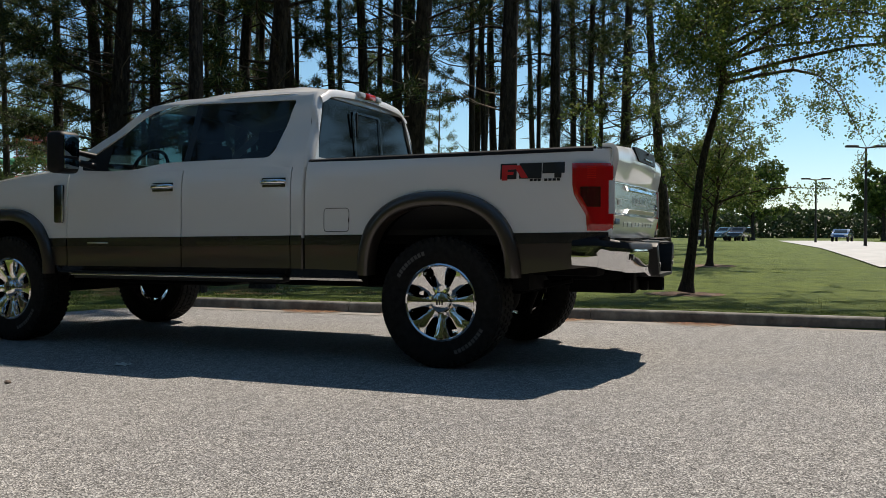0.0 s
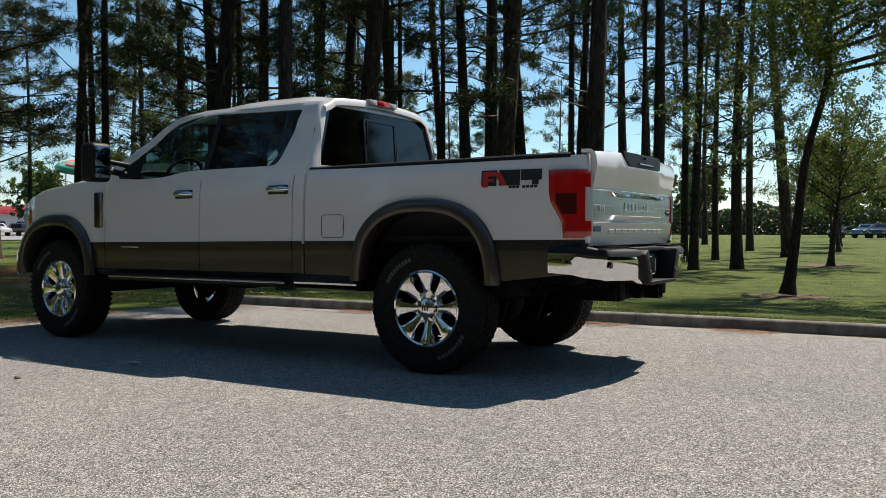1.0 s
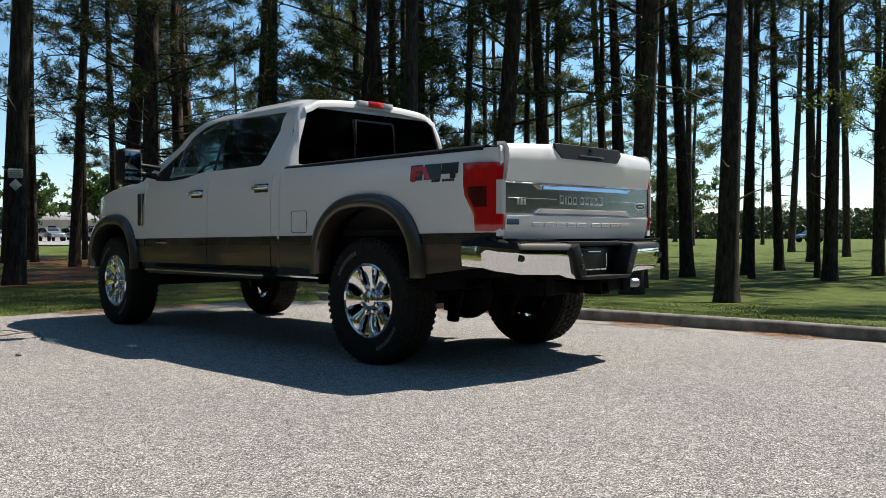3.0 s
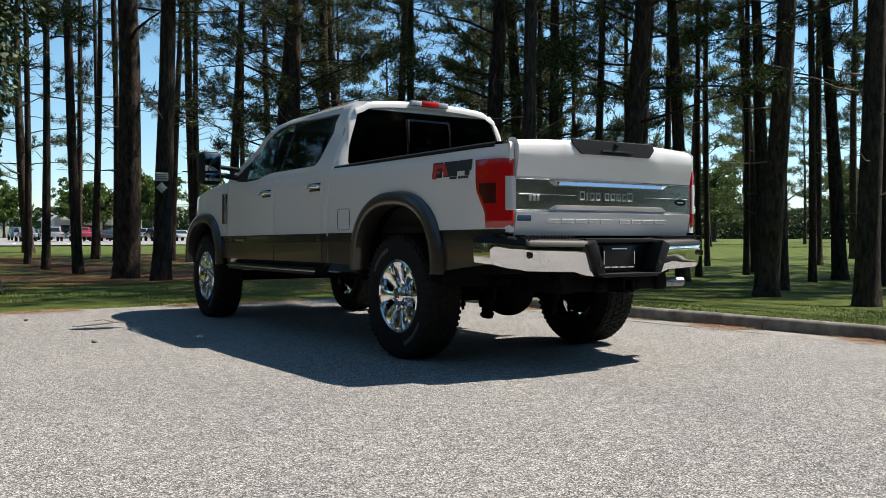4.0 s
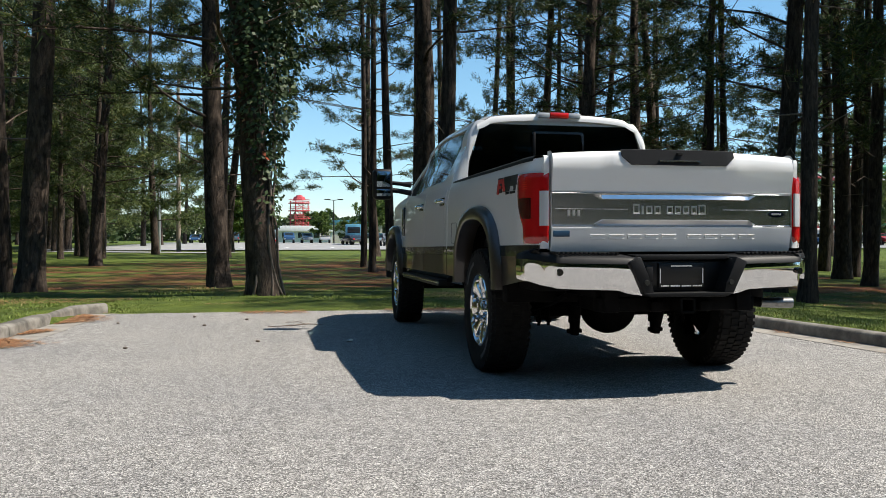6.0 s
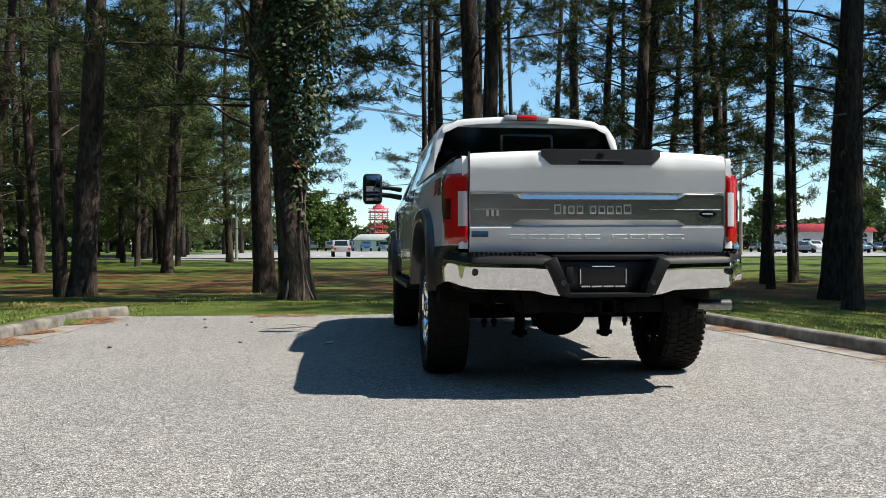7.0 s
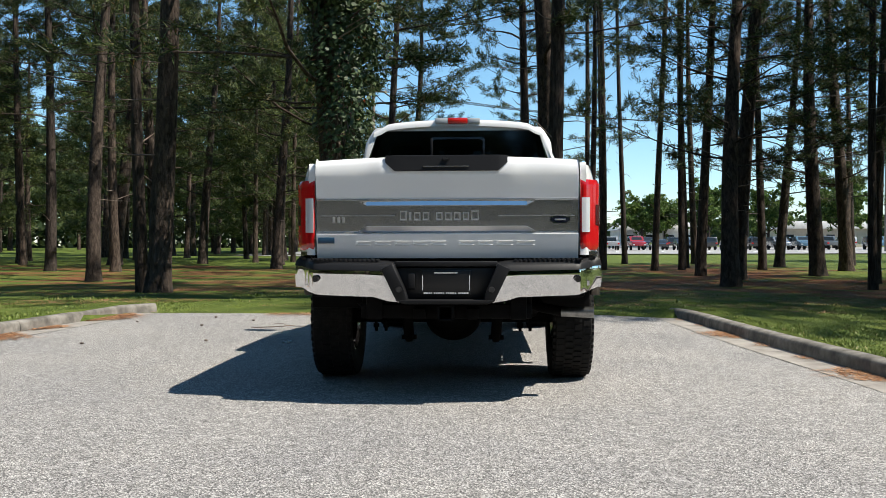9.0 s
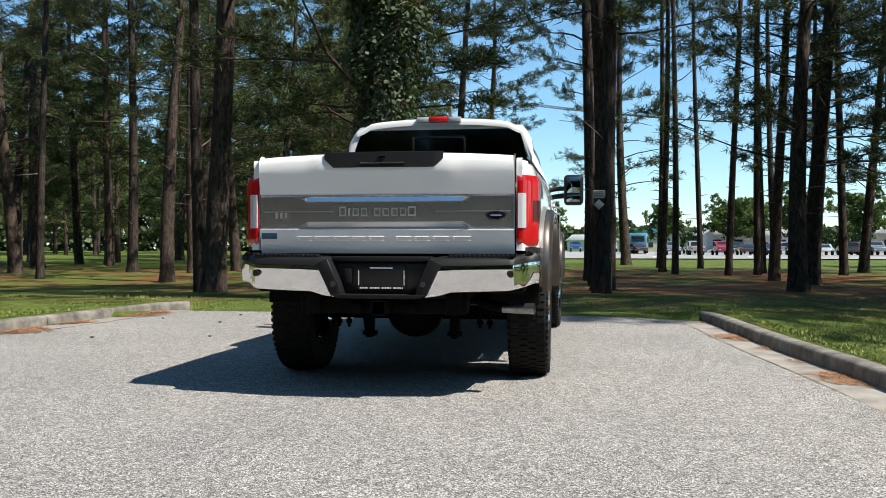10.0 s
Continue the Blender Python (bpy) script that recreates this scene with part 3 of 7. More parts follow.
def columns(y0, y1):
    """Column positions, packed where an arch rises."""
    ys = set(np.round(np.linspace(y0, y1, max(3, int((y1 - y0) / 0.035) + 1)), 4))
    for yc, zc, a, h in (REAR_ARCH, FRONT_ARCH):
        for f in (-1, -0.999, -0.99, -0.975, -0.95, -0.92, 0.92, 0.95, 0.975, 0.99, 0.999, 1):
            y = yc + f * a
            if y0 < y < y1:
                ys.add(round(y, 4))
    return sorted(ys)


def side_panels(y0, y1, top, sx, name_low, name_high, n_low=5, n_high=12):
    low, band, high = [], [], []
    for y in columns(y0, y1):
        b, s, t = column_bottom(y), split_z(y), top(y)
        s0 = max(b, s - 0.066)
        s1 = max(b, s)
        low.append([(sx * half_width(y, z), y, z) for z in np.linspace(b, s0, n_low)])
        # crease under the white reads darker; that shade is put in as a black band
        band.append([(sx * (half_width(y, z) + 0.003), y, z) for z in np.linspace(s0, s1, 3)])
        high.append([(sx * half_width(y, z), y, z) for z in np.linspace(s1, t, n_high)])
    for name, cols, mat_, thick, label in ((name_low, low, brown, 0.012, "dark bronze lower panel"), ("stripe", band, crease_sill_mat, 0.0, "black band painted for the darker-reading crease"), (name_high, high, paint, 0.012, "white painted panel")):
        run = []
        for col in cols + [None]:
            if col is not None and col[-1][2] - col[0][2] > 0.003:
                run.append(col)
            elif run:
                if len(run) > 1:
                    grid(name, run, mat_, truck, thick, label, 30)
                run = []


def arch_lip(spec, sx, fat):
    """Bronze wheel-arch flare swept round the opening."""
    yc, zc, a, h = spec
    rows = []
    path = []
    for k in range(49):
        u = math.pi * k / 48
        c, s = math.cos(u), math.sin(u)
        n = 2.5
        py = yc + a * math.copysign(abs(c) ** (2 / n), c)
        pz = zc + h * abs(s) ** (2 / n)
        path.append((py, pz))
    for i, (py, pz) in enumerate(path):
        q0, q1 = path[max(0, i - 1)], path[min(len(path) - 1, i + 1)]
        dy, dz = q1[0] - q0[0], q1[1] - q0[1]
        l = math.hypot(dy, dz)
        oy, oz = dz / l, -dy / l
        w = half_width(min(max(py, -0.8), 4.15), max(pz, 0.6))
        row = []
        for out, off in ((-0.012, -0.07), (-0.014, 0.045), (-0.004, 0.056), (0.03, 0.060), (0.062, 0.05), (0.078, 0.028), (0.082, -0.002)):
            row.append((sx * (w + off * fat), py + oy * out, pz + oz * out))
        rows.append(row)
    grid("wheel_arch_flare", rows, brown, truck, 0.0, "dark bronze wheel arch flare", 50)
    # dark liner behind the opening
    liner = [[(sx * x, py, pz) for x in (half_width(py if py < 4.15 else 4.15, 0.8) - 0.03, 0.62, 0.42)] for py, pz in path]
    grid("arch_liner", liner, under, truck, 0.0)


for sx in (-1, 1):
    side_panels(-1.035, 1.062, rail_z, sx, "bed_lower_panel", "bed_side_panel")
    side_panels(1.092, 1.182, lambda y: 1.33, sx, "cab_corner_lower", "cab_corner", 4, 8)
    side_panels(1.19, 2.148, lambda y: 1.33, sx, "rear_door_lower", "rear_door")
    side_panels(2.158, 3.302, lambda y: 1.33, sx, "front_door_lower", "front_door")
    side_panels(3.312, 4.86, lambda y: lerp([(3.3, 1.365), (3.9, 1.32), (4.4, 1.25), (4.86, 1.17)], y), sx, "fender_lower", "front_fender")
    arch_lip(REAR_ARCH, sx, 1.0)
    arch_lip(FRONT_ARCH, sx, 1.0)
    # black cap along the bed rail
    rows = []
    for y in np.linspace(-0.95, 1.06, 24):
        w = half_width(y, 1.37)
        z = rail_z(y)
        rows.append([(sx * (w + 0.007), y, z - 0.014), (sx * (w + 0.003), y, z + 0.006), (sx * (w - 0.016), y, z + 0.016), (sx * (w - 0.08), y, z + 0.018), (sx * (w - 0.095), y, z + 0.006), (sx * (w - 0.095), y, z - 0.04)])
    grid("rail_cap", rows, black_plastic, truck, 0.0, "black bed rail cap", 40)
    # inner bed wall
    grid("bed_wall", [[(sx * 0.80, y, rail_z(y) - 0.02), (sx * 0.79, y, 1.15), (sx * 0.79, y, 0.87)] for y in np.linspace(-1.0, 1.05, 6)], black_plastic, truck, 0.01)
    # sill step
    bm = bmesh.new()
    add_box(bm, (sx * 0.86, 1.25, 0.515), (sx * 0.985, 3.20, 0.575), 0.012)
    part("running_board", bm, black_plastic, truck, "black running board", True, 40)
    box("board_trim", (sx * 0.984, 1.22, 0.542), (sx * 0.992, 3.22, 0.558), satin, truck, 0.002, "bright edge strip")
    for y in (1.45, 2.2, 3.0):
        box("board_bracket", (sx * 0.6, y - 0.03, 0.53), (sx * 0.88, y + 0.03, 0.57), under, truck, 0.004)
    # sill under the doors
    grid("sill", [[(sx * 0.938, y, column_bottom(y) + 0.01), (sx * 0.91, y, 0.555), (sx * 0.80, y, 0.53)] for y in np.linspace(0.62, 3.45, 8)], crease_sill_mat, truck, 0.006, "", 30)

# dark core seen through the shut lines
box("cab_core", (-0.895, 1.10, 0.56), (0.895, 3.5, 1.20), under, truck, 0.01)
box("bed_floor", (-0.80, -0.99, 0.86), (0.80, 1.06, 0.90), black_plastic, truck, 0.005)
box("bed_front_wall", (-0.86, 1.04, 0.64), (0.86, 1.07, 1.365), black_plastic, truck, 0.005)

# ---- cab above the belt ----
SIDE_X = [(1.30, 0.918), (1.36, 0.908), (1.42, 0.892), (1.60, 0.828), (1.80, 0.745), (1.87, 0.705), (1.91, 0.665), (1.94, 0.60)]


def side_x(z):
    return lerp(SIDE_X, z)


def resample(points, n):
    p = [Vector((*q, 0)) for q in points] + [Vector((*points[0], 0))]
    seg = [(b - a).length for a, b in zip(p, p[1:])]
    total, out = sum(seg), []
    for k in range(n):
        d = total * k / n
        for i, l in enumerate(seg):
            if d <= l:
                q = p[i].lerp(p[i + 1], d / l)
                break
            d -= l
        out.append((q.x, q.y))
    return out


def rounded(points, radii):
    """Corners of a polygon rounded."""
    out, n = [], len(points)
    for i in range(n):
        a, b, c = (Vector(points[(i + k) % n]) for k in (-1, 0, 1))
        r = radii[i]
        if r <= 0:
            out.append(tuple(b))
            continue
        d0, d1 = (a - b).normalized() * r, (c - b).normalized() * r
        for t in np.linspace(0, 1, 6):
            out.append(tuple((b + d0) * (1 - t) ** 2 + b * 2 * t * (1 - t) + (b + d1) * t ** 2))
    return out


WINDOW = rounded([(1.385, 1.402), (1.262, 1.838), (2.40, 1.866), (2.62, 1.80), (3.18, 1.415), (3.20, 1.362), (2.92, 1.345), (2.62, 1.352), (2.36, 1.395)], [0.07, 0.04, 0.1, 0.08, 0.03, 0.03, 0.05, 0.08, 0.12])
OUTER = [(1.095, 1.325), (1.10, 1.60), (1.135, 1.895), (1.5, 1.912), (2.35, 1.905), (2.62, 1.868), (3.0, 1.63), (3.44, 1.355), (3.40, 1.325), (2.4, 1.325)]


def in_poly(p, poly):
    x, y = p
    c = False
    for (x0, y0), (x1, y1) in zip(poly, poly[1:] + poly[:1]):
        if (y0 > y) != (y1 > y) and x < (x1 - x0) * (y - y0) / (y1 - y0) + x0:
            c = not c
    return c


def ring_panel(name, outer, inner, place, mat, parent, label=""):
    """A frame between two outlines, by rays from the inner one's middle."""
    cy = sum(p[0] for p in inner) / len(inner)
    cz = sum(p[1] for p in inner) / len(inner)

    def reach(poly, a):
        d = Vector((math.cos(a), math.sin(a)))
        best = None
        for (x0, y0), (x1, y1) in zip(poly, poly[1:] + poly[:1]):
            ex, ey = x1 - x0, y1 - y0
            den = d.x * ey - d.y * ex
            if abs(den) < 1e-12:
                continue
            t = ((x0 - cy) * ey - (y0 - cz) * ex) / den
            u = ((x0 - cy) * d.y - (y0 - cz) * d.x) / den
            if t > 0 and -1e-6 <= u <= 1 + 1e-6 and (best is None or t < best):
                best = t
        return (cy + d.x * best, cz + d.y * best)

    angles = sorted({round(math.atan2(p[1] - cz, p[0] - cy), 5) for p in list(inner) + list(outer)} | {round(k * math.tau / 96 - math.pi, 5) for k in range(96)})
    rows = []
    for a in angles + angles[:1]:
        o, i = reach(outer, a), reach(inner, a)
        rows.append([place(o[0] * (1 - t) + i[0] * t, o[1] * (1 - t) + i[1] * t, 0.0) for t in (0, 0.25, 0.5, 0.75, 0.96)] + [place(i[0], i[1], 0.012)])
    grid(name, rows, mat, parent, 0.0, label, 40)


def pane(name, outline, place, mat, parent, depth, label=""):
    bm = bmesh.new()
    bm.faces.new([bm.verts.new(place(u, v, depth)) for u, v in outline])
    bmesh.ops.triangulate(bm, faces=bm.faces)
    ob = part(name, bm, mat, parent, label)
    return ob


for sx in (-1, 1):
    def on_side(y, z, depth, sx=sx):
        return (sx * (side_x(z) - depth), y, z)
    ring_panel("window_surround", OUTER, WINDOW, on_side, paint, truck, "white cab pillar frame")
    rear_glass = [p for p in resample(WINDOW, 260) if p[0] < 2.13]
    front_glass = [p for p in resample(WINDOW, 260) if p[0] > 2.17]
    rear_glass.sort(key=lambda p: math.atan2(p[1] - 1.62, p[0] - 1.75))
    front_glass.sort(key=lambda p: math.atan2(p[1] - 1.60, p[0] - 2.5))
    pane("rear_door_glass", rear_glass, on_side, side_privacy, truck, 0.014, "dark privacy glass")
    pane("front_door_glass", front_glass, on_side, clear, truck, 0.014, "lightly tinted glass")
    pane("door_pillar", [(2.12, 1.385), (2.12, 1.87), (2.18, 1.87), (2.18, 1.385)], on_side, gloss_black, truck, 0.011)
    # black mirror sail and the towing mirror
    pane("mirror_sail", [(2.93, 1.34), (2.93, 1.56), (3.19, 1.41), (3.20, 1.345)], on_side, black_plastic, truck, 0.008, "black mirror base")
    tow = new("towing_mirror")
    tow.parent = truck
    tow["label"] = "black telescopic towing mirror with dark glass"
    tow.location.x = -0.06
    for z in (1.40, 1.475):
        bm = bmesh.new()
        add_tube(bm, [(sx * 0.88, 3.02, z - 0.02), (sx * 0.98, 3.06, z), (sx * 1.12, 3.05, z + 0.01)], [0.026, 0.022, 0.022], 10)
        part("mirror_arm", bm, black_plastic, tow, "", True, 50)
    bm = bmesh.new()
    add_box(bm, (sx * 1.085, 2.965, 1.315), (sx * 1.315, 3.13, 1.628), 0.045, None, 4)
    part("mirror_head", bm, black_plastic, tow, "black mirror housing", True, 40)
    bm = bmesh.new()
    add_box(bm, (sx * 1.118, 2.957, 1.43), (sx * 1.282, 2.967, 1.598), 0.004)
    part("mirror_pane", bm, mirror_mat, tow, "large mirror glass", True, 40)
    bm = bmesh.new()
    add_box(bm, (sx * 1.118, 2.957, 1.345), (sx * 1.282, 2.967, 1.412), 0.004)
    part("spotter_mirror", bm, mirror_mat, tow, "small convex mirror glass", True, 40)
    # rounded rear corner of the cab
    rows = []
    for z in np.linspace(1.325, 1.895, 18):
        ys = lerp([(1.325, 1.095), (1.60, 1.10), (1.895, 1.135)], z)
        xs = side_x(z)
        row = []
        for k in range(7):
            a = math.pi / 2 * k / 6
            row.append((sx * (xs - 0.06 + 0.06 * math.cos(a)), ys - 0.045 * math.sin(a) + 0.0, z))
        rows.append(row)
    grid("cab_rear_pillar", rows, paint, truck, 0.0, "white rear cab pillar", 60)
    for z0, z1, mat_ in ((0.62, 0.84, brown), (0.84, 1.325, paint)):
        rows = [[(sx * (half_width(1.1, z) - 0.06 * (1 - math.cos(a))), 1.092 - 0.022 * math.sin(a), z) for a in np.linspace(0, math.pi / 2, 6)] for z in np.linspace(z0, z1, 8)]
        grid("cab_corner_return", rows, mat_, truck, 0.0, "", 60)


def back_y(z):
    return lerp([(1.30, 1.05), (1.5, 1.055), (1.70, 1.068), (1.90, 1.092)], z)


def on_back(x, z, depth):
    return (x, back_y(z) + depth, z)


BACK_OUT = [(-0.85, 1.33), (-0.832, 1.42), (-0.768, 1.60), (-0.685, 1.80), (-0.645, 1.87), (-0.605, 1.905), (0.605, 1.905), (0.645, 1.87), (0.685, 1.80), (0.768, 1.60), (0.832, 1.42), (0.85, 1.33)]
BACK_IN = rounded([(-0.80, 1.40), (-0.655, 1.868), (0.655, 1.868), (0.80, 1.40)], [0.04, 0.05, 0.05, 0.04])
ring_panel("cab_back", BACK_OUT, BACK_IN, on_back, paint, truck, "white cab back panel")
pane("rear_window", BACK_IN, on_back, privacy, truck, 0.014, "wide dark rear window")
SLIDE = rounded([(-0.215, 1.43), (-0.215, 1.795), (0.215, 1.795), (0.215, 1.43)], [0.02, 0.03, 0.03, 0.02])
SLIDE_OUT = rounded([(-0.235, 1.41), (-0.235, 1.815), (0.235, 1.815), (0.235, 1.41)], [0.02, 0.03, 0.03, 0.02])
ring_panel("slider_frame", SLIDE_OUT, SLIDE, lambda x, z, d: on_back(x, z, 0.006 + d * 0.3), gloss_black, truck, "black sliding window frame")
box("slider_latch", (-0.235, 1.05, 1.60), (-0.215, 1.062, 1.80), black_plastic, truck, 0.002)

# roof
rows = []
for y in np.linspace(1.085, 2.66, 26):
    row = []
    lift = 1.982 - 0.03 * smooth01(1.35, 1.08, y) - 0.105 * max(0.0, (y - 1.75) / 0.9) ** 2.2
    for t in np.linspace(-1, 1, 25):
        x = 0.69 * t
        z = lift - 0.045 * abs(t) ** 2.4 - 0.045 * smooth01(0.80, 1.0, abs(t))
        row.append((x, y + 0.0, z))
    rows.append(row)
grid("roof", rows, paint, truck, 0.012, "white roof panel", 50)
rows = [[(0.69 * t, 1.087 - 0.02 * math.sin(a), 1.952 - 0.045 * abs(t) ** 2.4 - 0.045 * smooth01(0.80, 1.0, abs(t)) - 0.03 * (1 - math.cos(a)) - 0.02 * a / 1.57) for a in np.linspace(0, math.pi / 2, 5)] for t in np.linspace(-1, 1, 25)]
grid("roof_rear_edge", rows, paint, truck, 0.0, "", 60)
lamp = new("high_brake_lamp")
lamp.parent = truck
lamp["label"] = "red high brake lamp with clear cargo lamps"
box("red_lamp", (-0.085, 1.045, 1.918), (0.085, 1.10, 1.965), brake_red, lamp, 0.008, "red brake lamp lens")
for sx in (-1, 1):
    box("cargo_lamp", (sx * 0.085, 1.048, 1.920), (sx * 0.195, 1.10, 1.962), white_lens, lamp, 0.008, "clear cargo lamp lens")
bm = bmesh.new()
add_box(bm, (-0.05, 2.30, 1.955), (0.05, 2.42, 2.02), 0.02, None, 3)
part("roof_aerial", bm, paint, truck, "low white aerial fin", True, 50)

# windscreen, hood, front end
rows = []
for t in np.linspace(0, 1, 8):
    rows.append([(x * (0.66 + 0.17 * t), 2.655 + 0.83 * t + 0.16 * t * (1 - abs(x) ** 2), 1.86 - 0.47 * t + 0.03 * (1 - abs(x) ** 2)) for x in np.linspace(-1, 1, 13)])
grid("windscreen", rows, clear, truck, 0.0, "tinted windscreen")
rows = []
for y in np.linspace(3.40, 4.93, 20):
    zc = lerp([(3.4, 1.37), (3.9, 1.34), (4.4, 1.28), (4.93, 1.15)], y)
    w = half_width(y, 1.30) - 0.03
    rows.append([(w * t, y + 0.03 * (1 - t * t), zc + 0.085 * (1 - abs(t) ** 2.5) + 0.02 * smooth01(0.62, 0.45, abs(t))) for t in np.linspace(-1, 1, 25)])
grid("hood", rows, paint, truck, 0.012, "white hood", 50)
box("grille", (-0.62, 4.86, 0.80), (0.62, 5.0, 1.16), chrome, truck, 0.03, "chrome grille")
bm = bmesh.new()
for z in (0.88, 0.98, 1.08):
    add_box(bm, (-0.56, 4.99, z - 0.03), (0.56, 5.005, z + 0.03), 0.004)
part("grille_mesh", bm, gloss_black, truck)
for sx in (-1, 1):
    rows = [[(sx * (half_width(y, z) + 0.004), y, z) for z in np.linspace(0.86, 1.14, 6)] for y in np.linspace(4.60, 4.88, 8)]
    grid("headlamp", rows, white_lens, truck, 0.01, "clear headlamp with amber side")
    rows = [[(sx * (half_width(y, z) + 0.008), y, z) for z in np.linspace(0.95, 1.12, 4)] for y in np.linspace(4.54, 4.62, 4)]
    grid("side_marker", rows, amber_lens, truck, 0.006, "amber marker lens")
rows = []
for t in np.linspace(-1, 1, 25):
    x, y = 0.93 * t, 5.03 - 0.34 * abs(t) ** 3
    rows.append([(x, y, 0.52), (x, y + 0.02, 0.56), (x, y + 0.02, 0.72), (x, y, 0.77), (x, y - 0.1, 0.78)])
grid("front_bumper", rows, chrome, truck, 0.01, "chrome front bumper", 40)

# fender vent, handles, fuel door, badges
for sx in (-1, 1):
    w = half_width(3.4, 1.1)
    bm = bmesh.new()
    add_box(bm, (sx * (w - 0.02), 3.345, 0.955), (sx * (w + 0.016), 3.44, 1.25), 0.012)
    part("fender_vent", bm, gloss_black, truck, "black fender vent with chrome edge", True, 40)
    box("vent_trim", (sx * (w + 0.010), 3.335, 0.96), (sx * (w + 0.022), 3.352, 1.245), satin, truck, 0.003)
    for y, z in ((1.33, 1.226), (2.335, 1.214)):
        handle = new("door_handle")
        handle.parent = truck
        handle["label"] = "chrome door handle"
        wh = half_width(y, z)
        box("handle_cup", (sx * (wh - 0.004), y - 0.10, z - 0.036), (sx * (wh + 0.003), y + 0.10, z + 0.03), gloss_black, handle, 0.003)
        bm = bmesh.new()
        add_tube(bm, [(sx * (wh + 0.004), y - 0.105, z), (sx * (wh + 0.032), y - 0.075, z), (sx * (wh + 0.036), y + 0.06, z), (sx * (wh + 0.004), y + 0.105, z)], [0.014, 0.019, 0.019, 0.014], 10)
        part("handle_grip", bm, chrome, handle, "chrome grip", True, 50)
    box("sill_badge", (sx * 0.950, 2.87, 0.797), (sx * 0.956, 3.08, 0.806), badge_metal, truck, 0.001, "thin bright badge")
# fuel door on the left: a fine groove
bm = bmesh.new()
o = rounded([(0.685, 0.885), (0.905, 0.885), (0.905, 1.04), (0.685, 1.04)], [0.03] * 4)
for (a, b), (c, d) in zip(o, o[1:] + o[:1]):
    add_tube(bm, [(-half_width(a, b) - 0.0005, a, b), (-half_width(c, d) - 0.0005, c, d)], 0.0025, 5, False)
part("fuel_door_gap", bm, badge_black, truck)
box("fuel_door_pull", (-half_width(0.69, 0.96) - 0.003, 0.682, 0.945), (-half_width(0.69, 0.96) + 0.01, 0.692, 0.975), badge_black, truck, 0.002)


def side_slabs(name, slabs, sx, mat, parent, label=""):
    """Flat marks on the bed side: quads in (y, z) with a lean."""
    bm = bmesh.new()
    for y0, y1, z0, z1, lean in slabs:
        pts = [(y0, z0), (y1, z0), (y1 - lean, z1), (y0 - lean, z1)]
        top_ = 0.0055 if mat is badge_red else 0.004
        a = [bm.verts.new((sx * (half_width(y, z) + 0.0015), y, z)) for y, z in pts]
        b = [bm.verts.new((sx * (half_width(y, z) + top_), y, z)) for y, z in pts]
        bm.faces.new(b)
        for i in range(4):
            bm.faces.new((a[i], a[(i + 1) % 4], b[(i + 1) % 4], b[i]))
    part(name, bm, mat, parent, label)


for sx in (-1, 1):
    decal = new("bed_side_decal")
    decal.parent = truck
    decal["label"] = "red and black block decal on the bed side"
    f = 1 if sx < 0 else -1
    c = -0.585

    def slabs(items):
        return [(c - f * u1 if f > 0 else c + u0, c - f * u0 if f > 0 else c + u1, z0, z1, l * f) for u0, u1, z0, z1, l in items]
    side_slabs("decal_shadow", slabs([(-0.216, -0.108, 1.205, 1.302, 0.0), (-0.09, 0.056, 1.207, 1.302, 0.0)]), sx, badge_black, decal)
    side_slabs("decal_black_block", slabs([(0.062, 0.205, 1.236, 1.302, 0.0), (0.14, 0.185, 1.208, 1.238, 0.0)]), sx, badge_black, decal)
    side_slabs("decal_red", [(y0, y1, z0, z1, l) for y0, y1, z0, z1, l in slabs([(-0.205, -0.118, 1.265, 1.292, 0.0), (-0.205, -0.168, 1.198, 1.266, 0.0), (-0.168, -0.128, 1.232, 1.250, 0.0)])], sx, badge_red, decal)
    side_slabs("decal_red_bar", slabs([(-0.075, -0.03, 1.212, 1.290, -0.055)]), sx, badge_red, decal)
    for u in [-0.02 + 0.026 * k for k in range(3)] + [0.075 + 0.027 * k for k in range(4)]:
        side_slabs("decal_caption_bar", slabs([(u, u + 0.020, 1.190, 1.205, 0.0)]), sx, badge_black, decal)

# white bed corner behind the lamps, up to the rail
for sx in (-1, 1):
    rows = []
    for z in np.linspace(0.86, 1.378, 14):
        w = half_width(-1.035, z)
        pts = [(w, -1.03), (w - 0.02, -1.044), (0.84, -1.049), (0.800, -1.047), (0.798, -1.0)]
        rows.append([(sx * a, b, z) for a, b in pts])
    rows.append([(sx * (w - 0.006), -1.02, 1.386), (sx * (w - 0.024), -1.034, 1.387), (sx * 0.84, -1.039, 1.389), (sx * 0.801, -1.037, 1.389), (sx * 0.800, -1.0, 1.389)])
    rows.append([(sx * (w - 0.012), -0.955, 1.389), (sx * (w - 0.026), -0.955, 1.390), (sx * 0.84, -0.955, 1.391), (sx * 0.801, -0.955, 1.391), (sx * 0.800, -0.955, 1.391)])
    grid("bed_corner", rows, paint, truck, 0.0, "white bed corner", 60)

# ---- tail lamps ----
def corner_plan(s):
    """Plan curve round the rear corner: s 0 on the side, 1 at the tailgate."""
    pts = [(0.94, -0.84), (0.938, -0.90), (0.928, -0.955), (0.908, -1.0), (0.875, -1.028), (0.838, -1.04), (0.800, -1.045)]
    i = min(int(s * 6), 5)
    f = s * 6 - i
    return (pts[i][0] * (1 - f) + pts[i + 1][0] * f, pts[i][1] * (1 - f) + pts[i + 1][1] * f)


